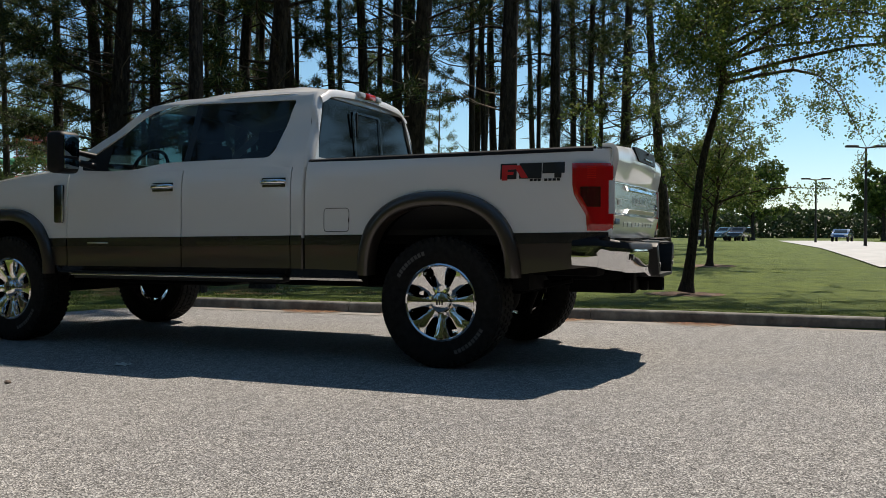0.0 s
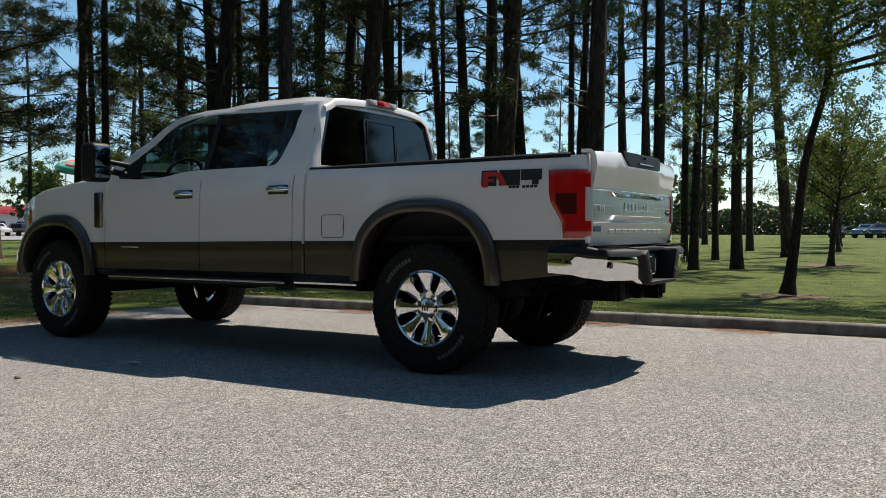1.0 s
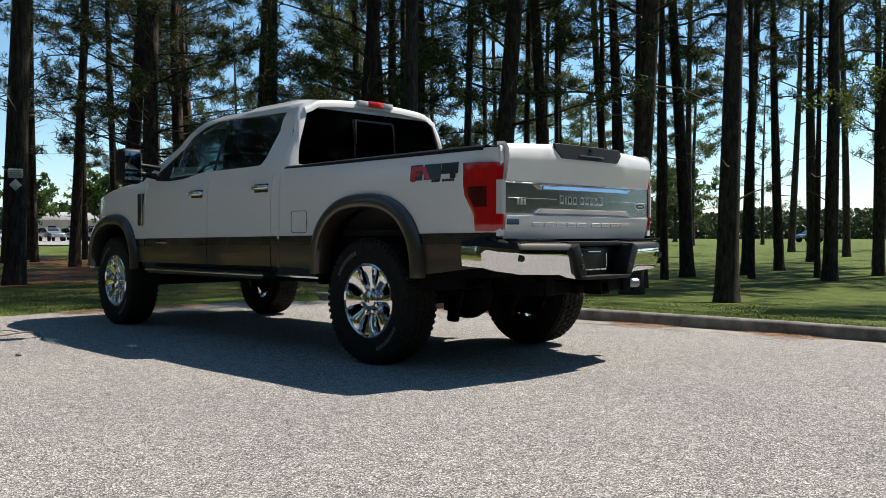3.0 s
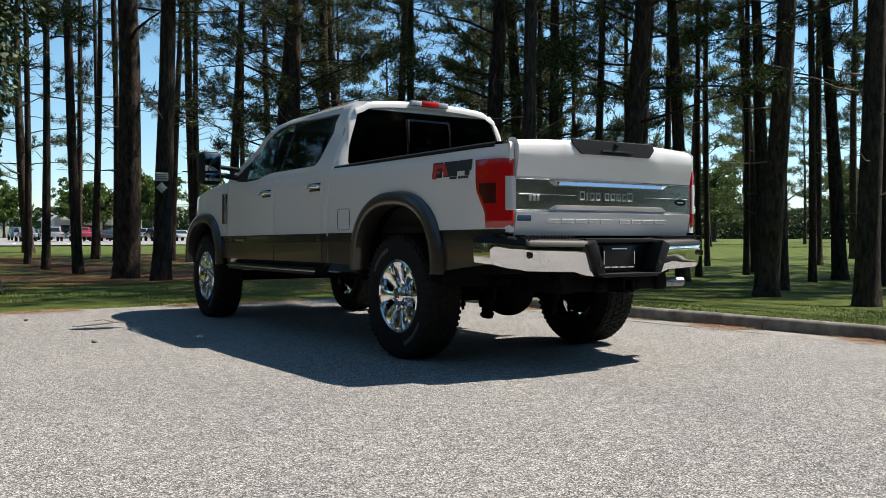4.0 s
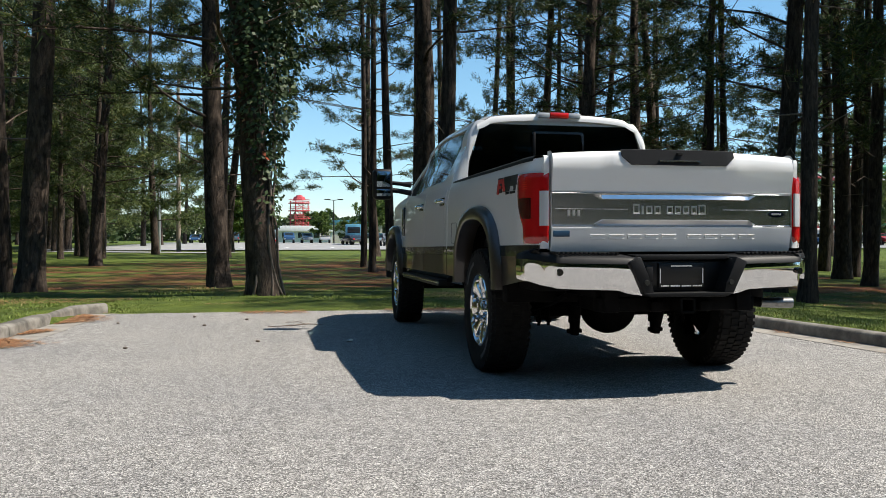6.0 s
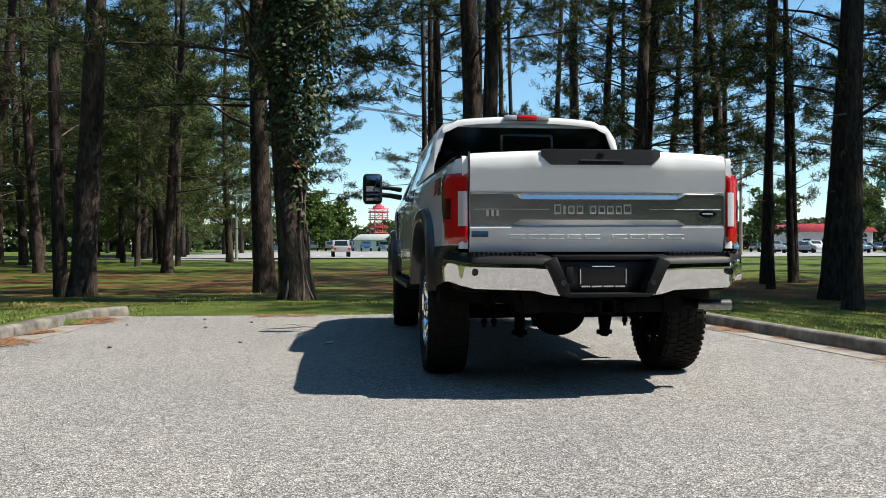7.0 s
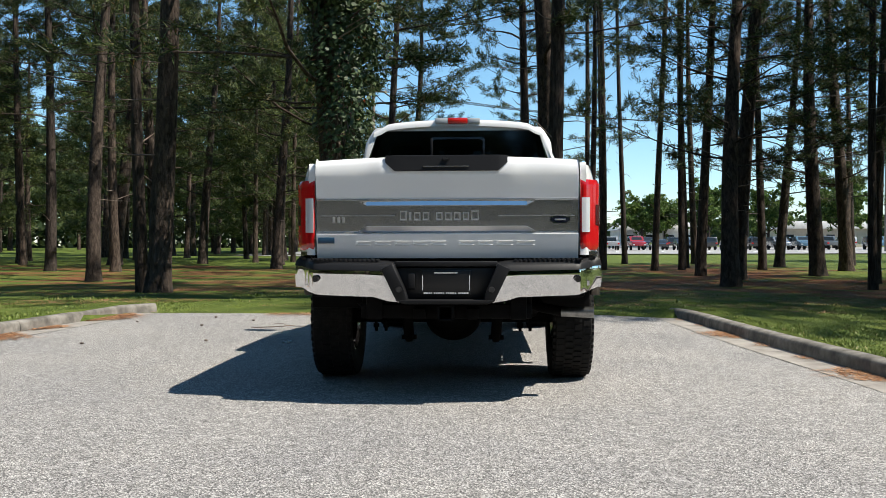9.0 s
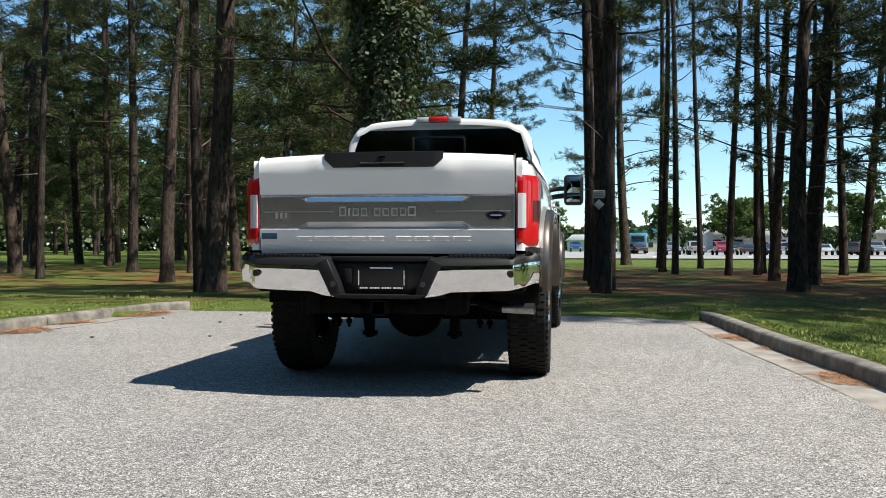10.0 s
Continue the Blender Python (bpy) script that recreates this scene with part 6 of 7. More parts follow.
for k in range(9):
    bm = bmesh.new()
    a0 = k * 0.7
    pts = []
    for j in range(16):
        z = -0.1 + j * 0.33
        a = a0 + 0.16 * j * (1 if k % 2 else -1) * 0.6 + 0.25 * math.sin(j * 0.9 + k)
        r = 0.262 + 0.10 * math.exp(-z / 0.3) + 0.02 * math.sin(j * 2 + k) - 0.012 * z
        pts.append((ivy_x + r * math.cos(a), ivy_y + r * math.sin(a), iz + z))
    add_tube(bm, pts, [0.028 - 0.0011 * j for j in range(16)], 6)
    part("stem", bm, deadwood, vine, "grey twisted vine stem", True)



def leaf_quads(rng, at, half, slim):
    """Corners and faces of small rhombic leaves at the places given."""
    n = rng.normal(0, 1, at.shape)
    n /= np.linalg.norm(n, axis=1)[:, None]
    s = np.cross(n, rng.normal(0, 1, at.shape))
    s /= np.linalg.norm(s, axis=1)[:, None] + 1e-9
    w = np.cross(n, s)
    v = np.stack([at - w * half, at - s * half * slim, at + w * half, at + s * half * slim], axis=1).reshape(-1, 3)
    return v.tolist(), np.arange(len(v)).reshape(-1, 4).tolist()


def leafy(seed, name, path, limbs, leaf_n, reach, droop, mat, leaf_size, crown_from, thick, bark_mat=None, bias=(0, 0, 0)):
    """A broad-leaved tree: curved trunk, limbs, hanging leaves."""
    rng = np.random.default_rng(seed)
    tree = new(name)
    pts = [np.array(p, float) for p in path]
    tv, tf = [], []
    zs = [p[2] for p in pts]
    fine = []
    for z in np.linspace(zs[0] - 0.1, zs[-1], 22):
        fine.append((np.interp(z, zs, [p[0] for p in pts]), np.interp(z, zs, [p[1] for p in pts]), z))
    fine = [tuple(np.mean([fine[max(0, i - 1)], fine[i], fine[min(21, i + 1)]], axis=0)) for i in range(22)]
    tube_arrays(fine, [thick * (1 - 0.75 * i / 21) + thick * 0.7 * math.exp(-i / 0.9) for i in range(22)], 12, tv, tf)
    link_mesh("trunk", tv, tf, bark_mat or birch_bark, tree)
    lv, lf, v, f = [], [], [], []
    top = zs[-1]
    ends = []
    for i in range(limbs):
        u = (i + rng.uniform(0, 1)) / limbs
        z = crown_from + (top - crown_from) * u
        c = np.array((np.interp(z, zs, [p[0] for p in pts]), np.interp(z, zs, [p[1] for p in pts]), z))
        a = i * 2.4 + rng.uniform(-0.4, 0.4)
        l = reach * rng.uniform(0.6, 1.15) * (1 - 0.35 * u)
        d = np.array((math.cos(a), math.sin(a), rng.uniform(0.35, 0.9))) + np.array(bias)
        p, line = c.copy(), [c]
        for k in range(6):
            p = p + d * l / 6
            d = d + rng.normal(0, 0.14, 3) - np.array((0, 0, droop))
            line.append(p.copy())
        r0 = thick * 0.42 * (1 - 0.5 * u)
        tube_arrays(line, [r0 * (1 - k / 7.0) for k in range(7)], 6, lv, lf)
        for k in range(2, 7):
            for _ in range(4):
                e = line[k] + rng.normal(0, 0.32, 3) * l / 3
                tip = e + np.array((rng.normal(0, 0.2), rng.normal(0, 0.2), -droop * 5 * rng.uniform(0.3, 1.2)))
                tube_arrays([line[k], e, tip], [r0 * 0.18, 0.006, 0.003], 3, lv, lf)
                ends.append((line[k], e, tip))
    pick = rng.integers(len(ends), size=leaf_n)
    tri = np.array(ends)[pick]
    t = rng.uniform(0.3, 2.0, (leaf_n, 1))
    q = np.where(t < 1, tri[:, 0] + (tri[:, 1] - tri[:, 0]) * t, tri[:, 1] + (tri[:, 2] - tri[:, 1]) * (t - 1)) + rng.normal(0, 0.10, (leaf_n, 3))
    v, f = leaf_quads(rng, q, leaf_size * rng.uniform(0.6, 1.3, (leaf_n, 1)), 0.55)
    tagged(link_mesh("bough", lv, lf, bark_mat or birch_bark, tree), kind="stuff")
    link_mesh("crown", v, f, mat, tree, smooth=False, label="small hanging leaves")
    return tree


def mulch(x, y, r, name="mulch_ring"):
    bm = bmesh.new()
    bmesh.ops.create_circle(bm, cap_ends=True, segments=28, radius=r)
    bmesh.ops.subdivide_edges(bm, edges=list(bm.edges), cuts=2, use_grid_fill=True)
    bm.verts.ensure_lookup_table()
    for v_ in bm.verts:
        d = v_.co.length / r
        v_.co = Vector((v_.co.x * (1 + 0.18 * noise.noise(v_.co * 3)), v_.co.y * (1 + 0.18 * noise.noise(v_.co * 3 + Vector((5, 0, 0)))), 0))
        v_.co.z = ground(x + v_.co.x, y + v_.co.y) + 0.06 * (1 - d * d) + 0.012 + 0.02 * noise.noise(v_.co * 8)
        v_.co.x += x
        v_.co.y += y
    tagged(part(name, bm, mulch_mat, None, "", True), "brown bark mulch patch round a tree", "mulch", kind="stuff")


mulch_mat = material("bark_mulch", (0.15, 0.09, 0.06), 0.95)
nm, rm = noisy(mulch_mat, 26.0, [(0.3, (0.05, 0.03, 0.02)), (0.55, (0.17, 0.105, 0.07)), (0.8, (0.32, 0.23, 0.16))])
bump(mulch_mat, nm, "Fac", 1.0, 0.05)

bx_, by_ = 15.6, 0.65
b = leafy(31, "birch_tree", [(0.00, -0.00, 0.00), (0.09, -0.21, 1.67), (0.17, -0.39, 3.75), (0.36, -0.83, 5.50), (0.45, -1.04, 6.20), (0.40, -0.94, 6.85), (0.43, -1.01, 8.20), (0.55, -1.29, 10.50)], 30, 62000, 6.4, 0.17, leaf_mat, 0.05, 6.0, 0.15, None, (0.0, -0.55, -0.28))
b.matrix_basis = pose(bx_, by_, ground(bx_, by_), 0, 0, 0) @ Matrix.Scale(0.84, 4)
tagged(b, "young leaning river birch with drooping light green leaves", "tree", "birches on the lawn")
mulch(bx_, by_, 0.95)
b2 = leafy(32, "birch_tree", [(0, 0, 0), (0.1, -0.1, 1.5), (0.3, -0.3, 3.2), (0.5, -0.4, 6.0)], 18, 12000, 3.7, 0.075, leaf_mat, 0.07, 2.5, 0.14, None, (0.1, -0.2, 0.0))
b2.matrix_basis = pose(29.9, 1.7, ground(29.9, 1.7), 0, 0, 0) @ Matrix.Scale(0.84, 4)
tagged(b2, "young river birch with light green leaves on the lawn", "tree", "birches on the lawn")
mulch(29.9, 1.7, 1.0)
for x, y, t, s in ((45.1, 3.4, 120, 1.0), (55.5, 4.7, 220, 1.1), (67.3, 6.5, 10, 1.2), (80.9, 8.7, 70, 1.3)):
    tagged(copy_thing(b2, pose(x, y, ground(x, y), 0, 0, t) @ Matrix.Diagonal((s, s, s, 1))), "young river birch with light green leaves on the lawn", "tree", "birches on the lawn")
# broad-leaved trees round the far lot
oak = leafy(33, "broadleaf_tree", [(0, 0, 0), (0.05, 0.02, 1.2), (0.0, 0.1, 3.0), (0.1, 0.0, 5.2)], 22, 11000, 2.8, 0.02, hedge_mat, 0.14, 1.3, 0.16, bark)
spots = [(-5.2, 69.0, 1.0), (26.4, 141.9, 1.5), (35.7, 135.0, 1.7), (31.0, 146.0, 1.4), (46.0, 138.0, 1.6), (11.7, 148.0, 0.7), (7.0, 148.4, 0.95), (-4.0, 165.0, 1.6), (56.0, 135.0, 1.9), (66.0, 128.0, 1.6), (-9.0, 150.0, 1.3), (18.0, 160.0, 1.5),
         (123.5, -15.2, 1.5), (117.2, -22.1, 1.6), (134.8, -10.6, 1.8), (140.6, 7.6, 2.0), (151.0, 17.3, 2.0), (113.3, 29.6, 1.7), (75.0, 118.0, 1.7), (84.0, 105.0, 1.8), (92.0, 92.0, 1.6), (100.0, 78.0, 1.8), (105.0, 60.0, 1.7)]
for i, (x, y, s) in enumerate(spots):
    m = pose(x, y, ground(x, y), 0, 0, 47 * i) @ Matrix.Diagonal((s, s, s, 1))
    if i == 0:
        oak.matrix_basis = m
        t = oak
    else:
        t = copy_thing(oak, m)
    tagged(t, "rounded bright green broadleaf tree beside the far lot", "tree", "broadleaf trees round the far lot")


# far tree line, all round
def tree_line(name, a0, a1, d, low, high, seed, label, count=16000, leaf=1.0):
    rng = np.random.default_rng(seed)
    n = count
    a = rng.uniform(a0, a1, n)
    top = np.array([low + (high - low) * (0.5 + 0.5 * noise.noise((q * 22, seed, 0))) + 1.5 * noise.noise((q * 90, seed, 3)) for q in a])
    z = top * rng.random(n) ** 0.9
    r = d + rng.uniform(-10, 10, n)
    v, f = leaf_quads(rng, np.stack([r * np.cos(a), r * np.sin(a), z - 0.4], axis=1), rng.uniform(0.5, 1.5, (n, 1)) * leaf, 0.7)
    tagged(link_mesh(name, v, f, wood_far, smooth=False), label, "tree line", kind="stuff")


tree_line("tree_line_north", radians(55), radians(102), 300, 6, 14, 1, "low dark green tree line far beyond the lot", 30000, 0.7)
tree_line("tree_line_west", radians(100), radians(160), 175, 16, 26, 2, "tall dense dark green wood far off", 60000, 0.6)
tree_line("tree_line_east", radians(-35), radians(56), 230, 5, 10, 3, "dark green tree line far beyond the lawn", 90000, 0.45)
# out of view, set near and dense to hold skylight off the truck
tree_line("tree_line_south", radians(148), radians(325), 50, 12, 18, 4, "out-of-view dark green tree line that cuts skylight behind the lot", 36000)


# ---------- far lot, road, cars ----------
def sheet(name, corners, mat, lift, label, category, n=14):
    rows = []
    for u in np.linspace(0, 1, n):
        row = []
        for w in np.linspace(0, 1, n):
            a = Vector(corners[0]).lerp(Vector(corners[1]), u)
            b_ = Vector(corners[3]).lerp(Vector(corners[2]), u)
            p = a.lerp(b_, w)
            row.append((p.x, p.y, ground(p.x, p.y) + lift))
        rows.append(row)
    tagged(grid(name, rows, mat, None), label, category, kind="structure")


far_asphalt = material("pale_far_asphalt", (0.3, 0.3, 0.3), 0.9)
noisy(far_asphalt, 0.6, [(0.3, (0.20, 0.20, 0.20)), (0.7, (0.31, 0.305, 0.30))])
pale_road = material("pale_concrete_road", (0.42, 0.41, 0.40), 0.85)
noisy(pale_road, 0.8, [(0.3, (0.36, 0.355, 0.345)), (0.7, (0.50, 0.49, 0.475))])
sheet("far_lot", [(-24, 76), (95, 84), (110, 132), (-20, 166)], far_asphalt, 0.11, "wide sunlit grey car park beyond the wood", "pavement", 22)
sheet("service_drive", [(-26, 76), (-19, 76), (-4, 62), (-7, 60)], far_asphalt, 0.06, "pale narrow drive at the wood's edge", "road", 8)
sheet("road", [(29.4, -15.8), (30.0, -4.4), (125.4, 3.2), (128.0, -6.2)], pale_road, 0.05, "pale sunlit concrete road across the lawn", "road", 24)
line_mat = material("white_line_paint", (0.65, 0.65, 0.62), 0.7)
noisy(line_mat, 3.0, [(0.3, (0.5, 0.5, 0.48)), (0.7, (0.72, 0.72, 0.7))])
for k in range(16):
    x = -6 + k * 5.2
    sheet("bay_line", [(x, 92), (x + 0.35, 92), (x + 1.15, 98), (x + 0.8, 98)], line_mat, 0.13, "white painted bay line", "marking", 2)

car_paint = material("varied_car_paint", (0.4, 0.4, 0.4), 0.25, 0.2, 1.0)
inf = car_paint.node_tree.nodes.new("ShaderNodeObjectInfo")
cr = ramp(car_paint, [(0.0, (0.45, 0.45, 0.45)), (0.12, (0.03, 0.03, 0.035)), (0.34, (0.16, 0.17, 0.18)), (0.50, (0.03, 0.08, 0.18)), (0.64, (0.32, 0.02, 0.025)), (0.72, (0.08, 0.14, 0.18)), (0.88, (0.55, 0.55, 0.53)), (0.96, (0.04, 0.05, 0.05))])
cr.color_ramp.interpolation = 'CONSTANT'
link(car_paint, inf, "Random", cr, "Fac")
link(car_paint, cr, "Color", bsdf(car_paint), "Base Color")
far_glass = material("far_car_glass", (0.02, 0.025, 0.03), 0.05)


def far_car(kind):
    """A parked car: sedan, suv or pickup, seen far off."""
    c = new("parked_car")
    if kind == "sedan":
        side_ = [(-2.2, 0.45), (-2.25, 0.85), (-1.6, 0.95), (-0.9, 1.42), (0.45, 1.44), (1.15, 0.98), (2.1, 0.82), (2.25, 0.5)]
        glass_ = [(-1.4, 0.97), (-0.85, 1.36), (0.40, 1.38), (0.95, 0.98)]
    elif kind == "suv":
        side_ = [(-2.3, 0.45), (-2.35, 1.0), (-2.15, 1.68), (0.35, 1.74), (1.1, 1.12), (2.2, 1.0), (2.35, 0.5)]
        glass_ = [(-2.1, 1.1), (-2.0, 1.60), (0.30, 1.65), (0.85, 1.12)]
    else:
        side_ = [(-2.8, 0.55), (-2.85, 1.12), (-0.75, 1.14), (-0.7, 1.80), (0.75, 1.82), (1.35, 1.2), (2.7, 1.08), (2.8, 0.55)]
        glass_ = [(-0.55, 1.2), (-0.5, 1.70), (0.70, 1.72), (1.1, 1.2)]
    prism("body", side_, -0.9, 0.9, car_paint, c, lambda u, v_, w: (w, u, v_), 0.06)
    for s in (-1, 1):
        prism("side_glass", glass_, s * 0.895, s * 0.915, far_glass, c, lambda u, v_, w: (w, u, v_))
        for y in (-1.4, 1.4):
            bm = bmesh.new()
            bmesh.ops.create_cone(bm, cap_ends=True, segments=18, radius1=0.35, radius2=0.35, depth=0.22, matrix=Matrix.Translation((s * 0.82, y, 0.35)) @ Matrix.Rotation(math.pi / 2, 4, 'Y'))
            part("wheel", bm, rubber, c, "", True, 40)
    g0, g1 = glass_[0], glass_[1]
    prism("rear_glass", [(-0.72, g0[1]), (0.72, g0[1]), (0.62, g1[1]), (-0.62, g1[1])], 0, 1, far_glass, c, lambda u, v_, w: (u, side_[2][0] * 0.0 + (g0[0] + (g1[0] - g0[0]) * (v_ - g0[1]) / (g1[1] - g0[1])) - 0.22 + w * 0.05, v_))
    g3, g2 = glass_[3], glass_[2]
    prism("windscreen", [(-0.72, g3[1]), (0.72, g3[1]), (0.62, g2[1]), (-0.62, g2[1])], 0, 1, far_glass, c, lambda u, v_, w: (u, (g3[0] + (g2[0] - g3[0]) * (v_ - g3[1]) / (g2[1] - g3[1])) + 0.22 - w * 0.05, v_))
    for s in (-1, 1):
        box("tail_light", (s * 0.62, side_[1][0] - 0.03, 0.75), (s * 0.86, side_[1][0] + 0.05, 0.95), brake_red, c, 0.01, "red tail light")
        box("head_light", (s * 0.58, side_[-1][0] - 0.10, 0.62), (s * 0.86, side_[-1][0] + 0.02, 0.78), white_lens, c, 0.01, "clear headlight")
    return c


cars = {k: far_car(k) for k in ("sedan", "suv", "pickup")}
placed = set()


def park(kind, x, y, turn):
    m = pose(x, y, ground(x, y) + 0.11, 0, 0, turn)
    if kind in placed:
        c = copy_thing(cars[kind], m)
    else:
        placed.add(kind)
        c = cars[kind]
        c.matrix_basis = m
    tagged(c, {"sedan": "parked sedan car in the far sunlit lot", "suv": "parked boxy sport utility car in the far lot", "pickup": "parked pickup truck in the far lot"}[kind], "car", "cars in the far lot")


for k in range(34):
    if rt.random() < 0.86:
        park(rt.choice(("sedan", "suv", "suv", "pickup")), -14 + k * 3.1, (149 if k < 9 else 113) - 0.10 * k + rt.uniform(-0.5, 0.5), rt.choice((0, 180)) + rt.uniform(-3, 3))
for k in range(26):
    if rt.random() < 0.7:
        park(rt.choice(("sedan", "suv", "sedan")), 15 + k * 3.2, 126 + rt.uniform(-0.5, 0.5), rt.choice((0, 180)) + rt.uniform(-3, 3))
for kind, x, y, t in (("pickup", -2.4, 89.0, 4), ("sedan", 10.1, 124.0, 20), ("sedan", 105.0, -4.6, 80), ("suv", 112.6, 8.9, 60), ("sedan", 118.8, 12.7, 70), ("sedan", 96.2, 36.9, 60), ("suv", 108.5, 7.0, 80)):
    park(kind, x, y, t)


bus_blue = material("pale_blue_bus_paint", (0.10, 0.30, 0.42), 0.35, 0.0, 0.6)
noisy(bus_blue, 1.2, [(0.3, (0.08, 0.26, 0.38)), (0.7, (0.13, 0.35, 0.47))])
bus = tagged(new("parked_bus"), "pale blue bus parked in the far sunlit lot", "bus")
box("body", (-1.25, -5.5, 0.45), (1.25, 5.5, 3.0), bus_blue, bus, 0.12, "pale blue bus body")
box("rear_glass", (-0.95, -5.53, 1.7), (0.95, -5.49, 2.6), far_glass, bus, 0.02)
for sx in (-1, 1):
    box("side_glass", (sx * 1.24, -5.0, 1.6), (sx * 1.27, 5.0, 2.5), far_glass, bus, 0.01)
    box("tail_light", (sx * 0.85, -5.54, 0.9), (sx * 1.12, -5.48, 1.25), brake_red, bus, 0.01, "red tail light")
    for y in (-3.4, 3.4):
        bm = bmesh.new()
        bmesh.ops.create_cone(bm, cap_ends=True, segments=18, radius1=0.48, radius2=0.48, depth=0.28, matrix=Matrix.Translation((sx * 1.12, y, 0.48)) @ Matrix.Rotation(math.pi / 2, 4, 'Y'))
        part("wheel", bm, rubber, bus, "", True, 40)
bus.matrix_basis = pose(11.1, 131.0, ground(11.1, 131.0) + 0.11, 0, 0, -6)


# lamp posts and utility poles
pole_wood = material("utility_pole_wood", (0.25, 0.2, 0.16), 0.9)
noisy(pole_wood, 6.0, [(0.3, (0.17, 0.135, 0.105)), (0.7, (0.33, 0.27, 0.22))], stretch=(1, 1, 0.1))
dark_metal = material("dark_bronze_metal", (0.03, 0.027, 0.025), 0.5, 0.6)
pale_metal = material("galvanised_metal", (0.4, 0.41, 0.4), 0.45, 0.7)
noisy(pale_metal, 3.0, [(0.3, (0.33, 0.34, 0.33)), (0.7, (0.45, 0.46, 0.45))])


def street_lamp(x, y, h, turn, heads=2, mat=dark_metal):
    s = tagged(new("street_lamp"), "dark metal lamp post with flat box heads" if mat is dark_metal else "pale metal lamp post with one arm", "street lamp", "lamp posts")
    tube("post", [(0, 0, -0.2), (0, 0, h)], [0.13, 0.08], mat, s, 10)
    for k in range(heads):
        d = 1 if k == 0 else -1
        tube("arm", [(0, 0, h - 0.05), (d * 1.0, 0, h + 0.05)], 0.05, mat, s, 8)
        box("lamp_head", (d * 0.65 if d > 0 else -1.55, -0.22, h + 0.0), (d * 1.55 if d > 0 else -0.65, 0.22, h + 0.16), mat, s, 0.03)
    s.matrix_basis = pose(x, y, ground(x, y), 0, 0, turn)


street_lamp(68.4, -5.5, 7.6, -66)
street_lamp(99.1, -1.8, 7.0, -70)
street_lamp(-11.7, 75.0, 5.9, 0, 1, pale_metal)
street_lamp(8.8, 142.0, 7.4, 0)
street_lamp(38.0, 122.0, 10.0, 0)


def utility_pole(x, y, h, turn):
    s = tagged(new("utility_pole"), "tall weathered wooden utility pole carrying wires", "utility pole", "utility poles")
    tube("shaft", [(0, 0, -0.3), (0, 0, h)], [0.20, 0.12], pole_wood, s, 12)
    box("cross_arm", (-1.2, -0.06, h - 0.9), (1.2, 0.06, h - 0.75), pole_wood, s, 0.01)
    for k in (-1.05, -0.4, 0.4, 1.05):
        tube("insulator", [(k, 0, h - 0.75), (k, 0, h - 0.58)], 0.04, white_lens, s, 8)
    s.matrix_basis = pose(x, y, ground(x, y), 0, 0, turn)
    return [Vector((x, y, ground(x, y) + h - 0.58)) + Matrix.Rotation(radians(turn), 3, 'Z') @ Vector((k, 0, 0)) for k in (-1.05, -0.4, 0.4, 1.05)]


heads = [utility_pole(x, y, 15.5, 15) for x, y in ((-75.0, 63.0), (-9.72, 71.4), (45.0, 94.0), (100.0, 108.0))]
wires = tagged(new("overhead_wires"), "thin sagging black wires strung between wooden poles", "wires")
for a, b_ in zip(heads, heads[1:]):
    for p, q in zip(a, b_):
        tube("wire", [p.lerp(q, t) - Vector((0, 0, 1.6 * 4 * t * (1 - t))) for t in np.linspace(0, 1, 12)], 0.022, dark_metal, wires, 4)

# red tower of the water park, and the red roofed stand
red_steel = material("faded_red_steel", (0.55, 0.05, 0.07), 0.5)
noisy(red_steel, 1.5, [(0.3, (0.46, 0.04, 0.055)), (0.7, (0.60, 0.075, 0.09))])
white_steel = material("white_painted_steel", (0.7, 0.7, 0.7), 0.5)
noisy(white_steel, 1.5, [(0.3, (0.6, 0.6, 0.6)), (0.7, (0.75, 0.75, 0.74))])


def slide_tower(x, y, size, levels, step, roof_h):
    s = tagged(new("slide_tower"), "faded red open steel slide tower with a pointed roof", "tower", "water park towers")
    h = levels * step
    for sx in (-1, 1):
        for sy in (-1, 1):
            tube("column", [(sx * size, sy * size, -0.5), (sx * size, sy * size, h + 0.6)], 0.16, red_steel, s, 8)
    for k in range(1, levels + 1):
        z = k * step
        box("deck", (-size - 0.5, -size - 0.5, z - 0.15), (size + 0.5, size + 0.5, z + 0.15), red_steel, s, 0.02)
        for rz in (0.6, 1.1):
            for (a, b_) in (((-1, -1), (1, -1)), ((1, -1), (1, 1)), ((1, 1), (-1, 1)), ((-1, 1), (-1, -1))):
                tube("guard_rail", [(a[0] * (size + 0.4), a[1] * (size + 0.4), z + rz), (b_[0] * (size + 0.4), b_[1] * (size + 0.4), z + rz)], 0.06, red_steel if levels > 3 else white_steel, s, 6)
        for sx in (-1, 1):
            tube("brace", [(sx * size, -size, z - step), (-sx * size, -size, z)], 0.08, red_steel, s, 6)
            tube("brace", [(-size, sx * size, z - step), (size, sx * size, z)], 0.08, red_steel, s, 6)
    bm = bmesh.new()
    bmesh.ops.create_cone(bm, cap_ends=True, segments=8, radius1=size * 1.0, radius2=size * 0.85, depth=roof_h, matrix=Matrix.Translation((0, 0, h + 0.9 + roof_h / 2)))
    bmesh.ops.create_cone(bm, cap_ends=True, segments=8, radius1=size * 0.55, radius2=size * 0.45, depth=roof_h * 0.5, matrix=Matrix.Translation((0, 0, h + 0.9 + roof_h * 1.25)))
    part("roof", bm, red_steel, s, "red stepped roof")
    s.matrix_basis = pose(x, y, ground(x, y), 0, 0, 20)


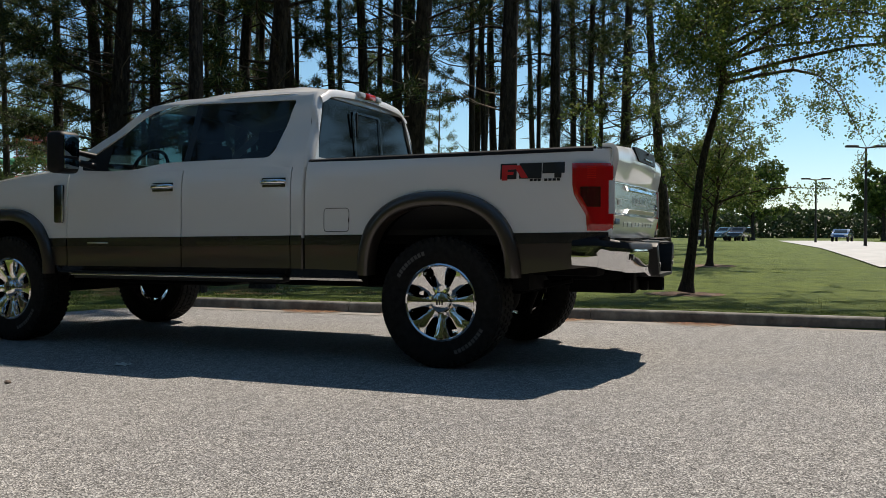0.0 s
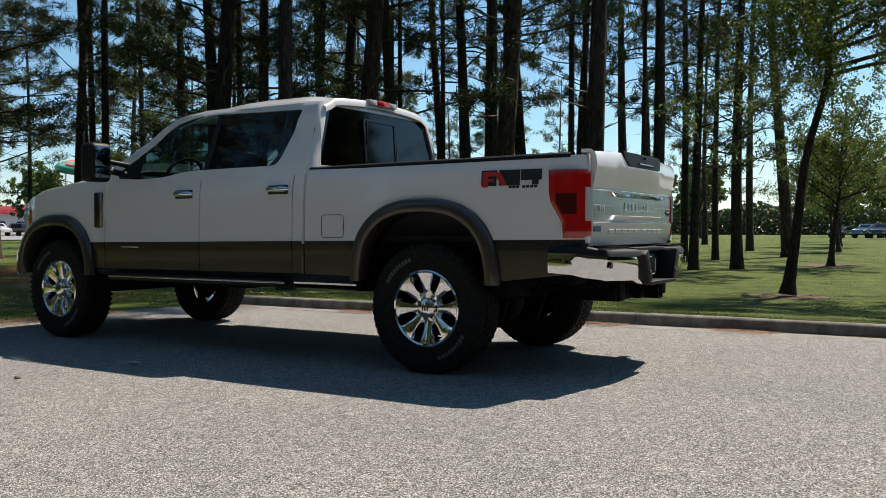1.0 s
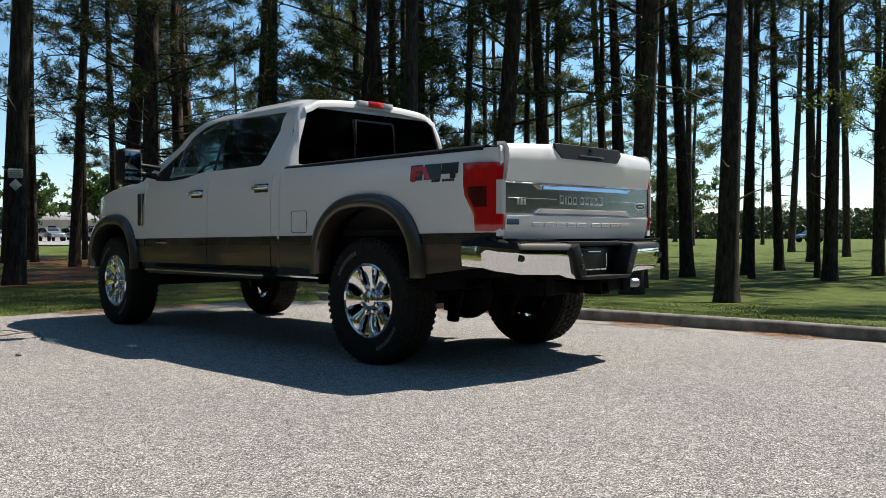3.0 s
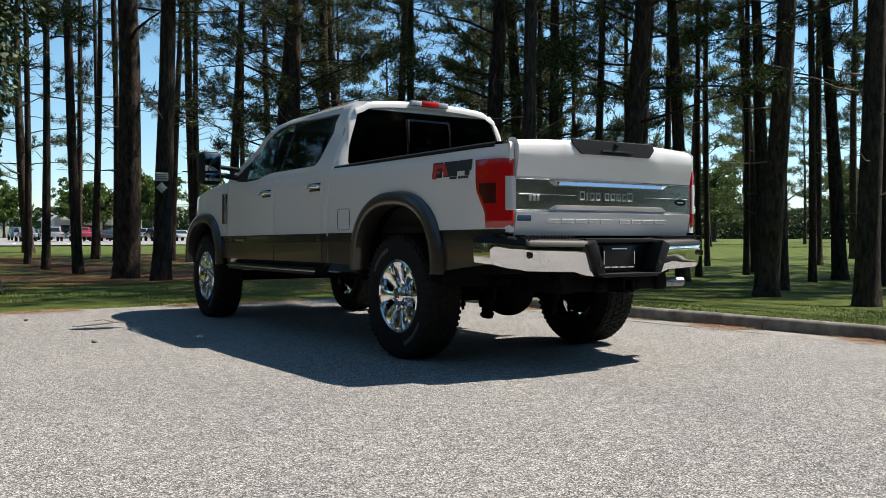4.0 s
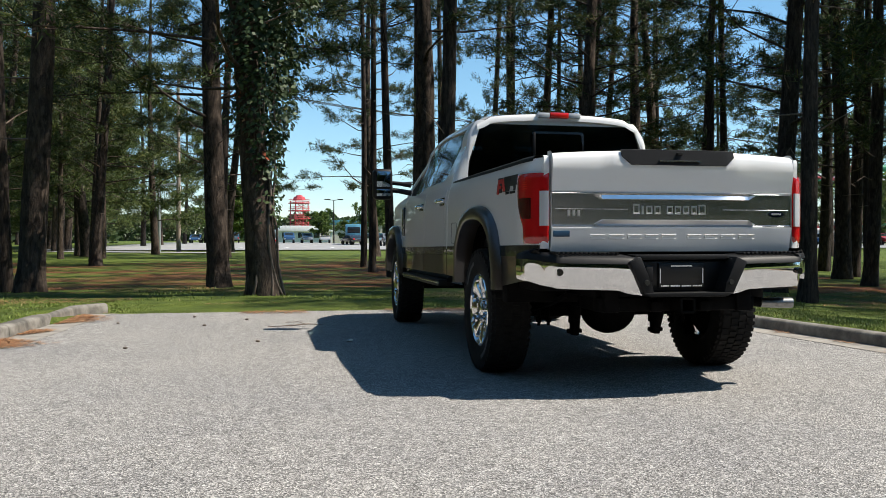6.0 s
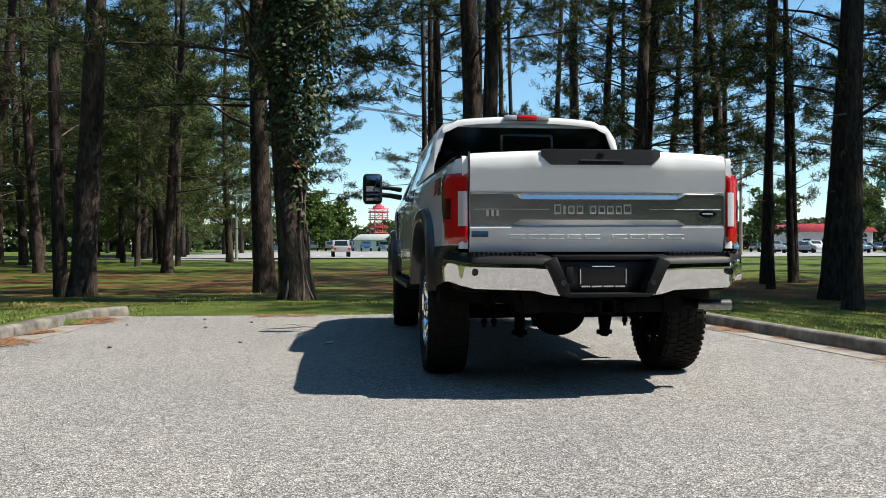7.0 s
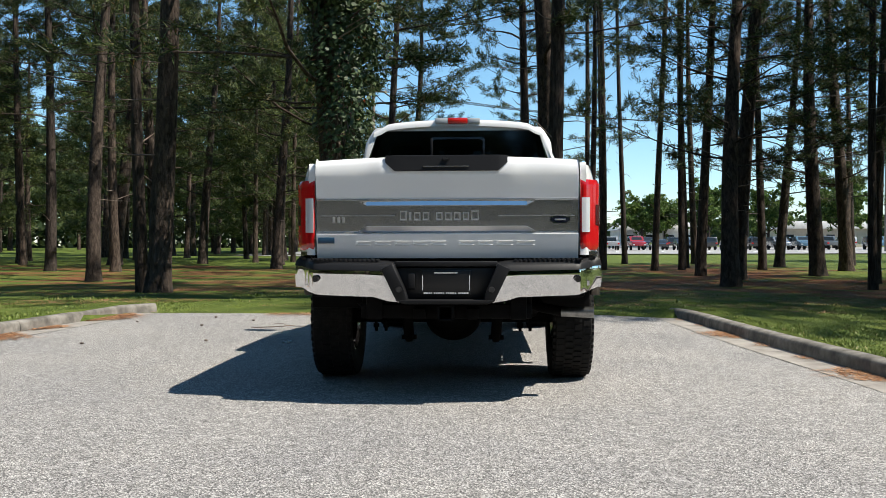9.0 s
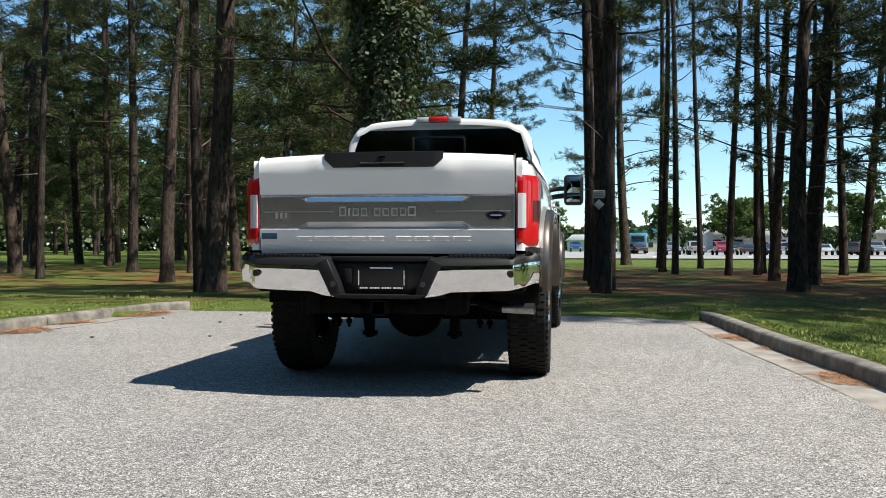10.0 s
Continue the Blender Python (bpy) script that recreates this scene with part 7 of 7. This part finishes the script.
slide_tower(7.1, 248.0, 1.9, 5, 2.2, 0.9)
slide_tower(127.4, 146.1, 3.0, 6, 3.25, 1.6)
green_tube = material("green_slide_plastic", (0.03, 0.25, 0.12), 0.4)
noisy(green_tube, 2.0, [(0.3, (0.025, 0.21, 0.10)), (0.7, (0.04, 0.29, 0.14))])
for k, (mat, name) in enumerate(((green_tube, "green"), (red_steel, "red"), (white_steel, "white"))):
    slide = tagged(new("water_slide"), "looping %s water slide tube far beyond the wood" % name, "slide", "water slides")
    pts = [(95 + 16 * math.cos(a * 1.1 + k * 1.6) + k * 4, 118 + 9 * math.sin(a * 1.1 + k), 15 - a * 1.6 - k * 1.5) for a in np.linspace(0, 7, 40)]
    tube("flume", pts, 0.6, mat, slide, 8)
    for i in (4, 12, 20, 28):
        tube("slide_post", [(pts[i][0], pts[i][1], -0.5), pts[i]], 0.15, white_steel, slide, 6)


# canopies and low buildings beyond the cars
def low_building(x, y, w, d, h, wall_mat, roof_mat, label):
    s = tagged(new("low_building"), label, "building", "buildings beyond the lot")
    bm = bmesh.new()
    add_box(bm, (-w / 2, -d / 2, -0.5), (w / 2, d / 2, h), 0.02)
    part("wall", bm, wall_mat, s)
    prism("roof", [(-w / 2 - 0.6, h), (w / 2 + 0.6, h), (w / 2 - 1.0, h + 1.3), (-w / 2 + 1.0, h + 1.3)], -d / 2 - 0.6, d / 2 + 0.6, roof_mat, s, lambda u, v_, q: (u, q, v_), 0.05)
    for k in range(int(w / 3.5)):
        xx = -w / 2 + 1.6 + k * 3.5
        win = box("window", (xx - 0.7, -d / 2 - 0.06, 1.0), (xx + 0.7, -d / 2 + 0.02, 2.2), far_glass, s, 0.02)
    s.matrix_basis = pose(x, y, ground(x, y), 0, 0, 4)


teal_roof = material("teal_sheet_roof", (0.03, 0.16, 0.22), 0.5)
noisy(teal_roof, 1.0, [(0.3, (0.025, 0.13, 0.19)), (0.7, (0.04, 0.19, 0.26))])
tan_wall = material("tan_wall_paint", (0.5, 0.45, 0.38), 0.8)
noisy(tan_wall, 1.0, [(0.3, (0.44, 0.40, 0.33)), (0.7, (0.55, 0.5, 0.43))])
low_building(30, 150, 14, 8, 3.0, white_steel, white_steel, "long low white building beyond the parked cars")
low_building(6, 196, 12, 8, 2.4, white_steel, white_steel, "low white building beyond the parked cars")
low_building(58, 150, 16, 8, 3.2, tan_wall, white_steel, "low tan building with a pale roof")
low_building(80, 138, 14, 8, 3.4, white_steel, red_steel, "low pale building with a red roof")
low_building(20, 232, 16, 9, 4.5, tan_wall, teal_roof, "tan building with a teal roof far off")
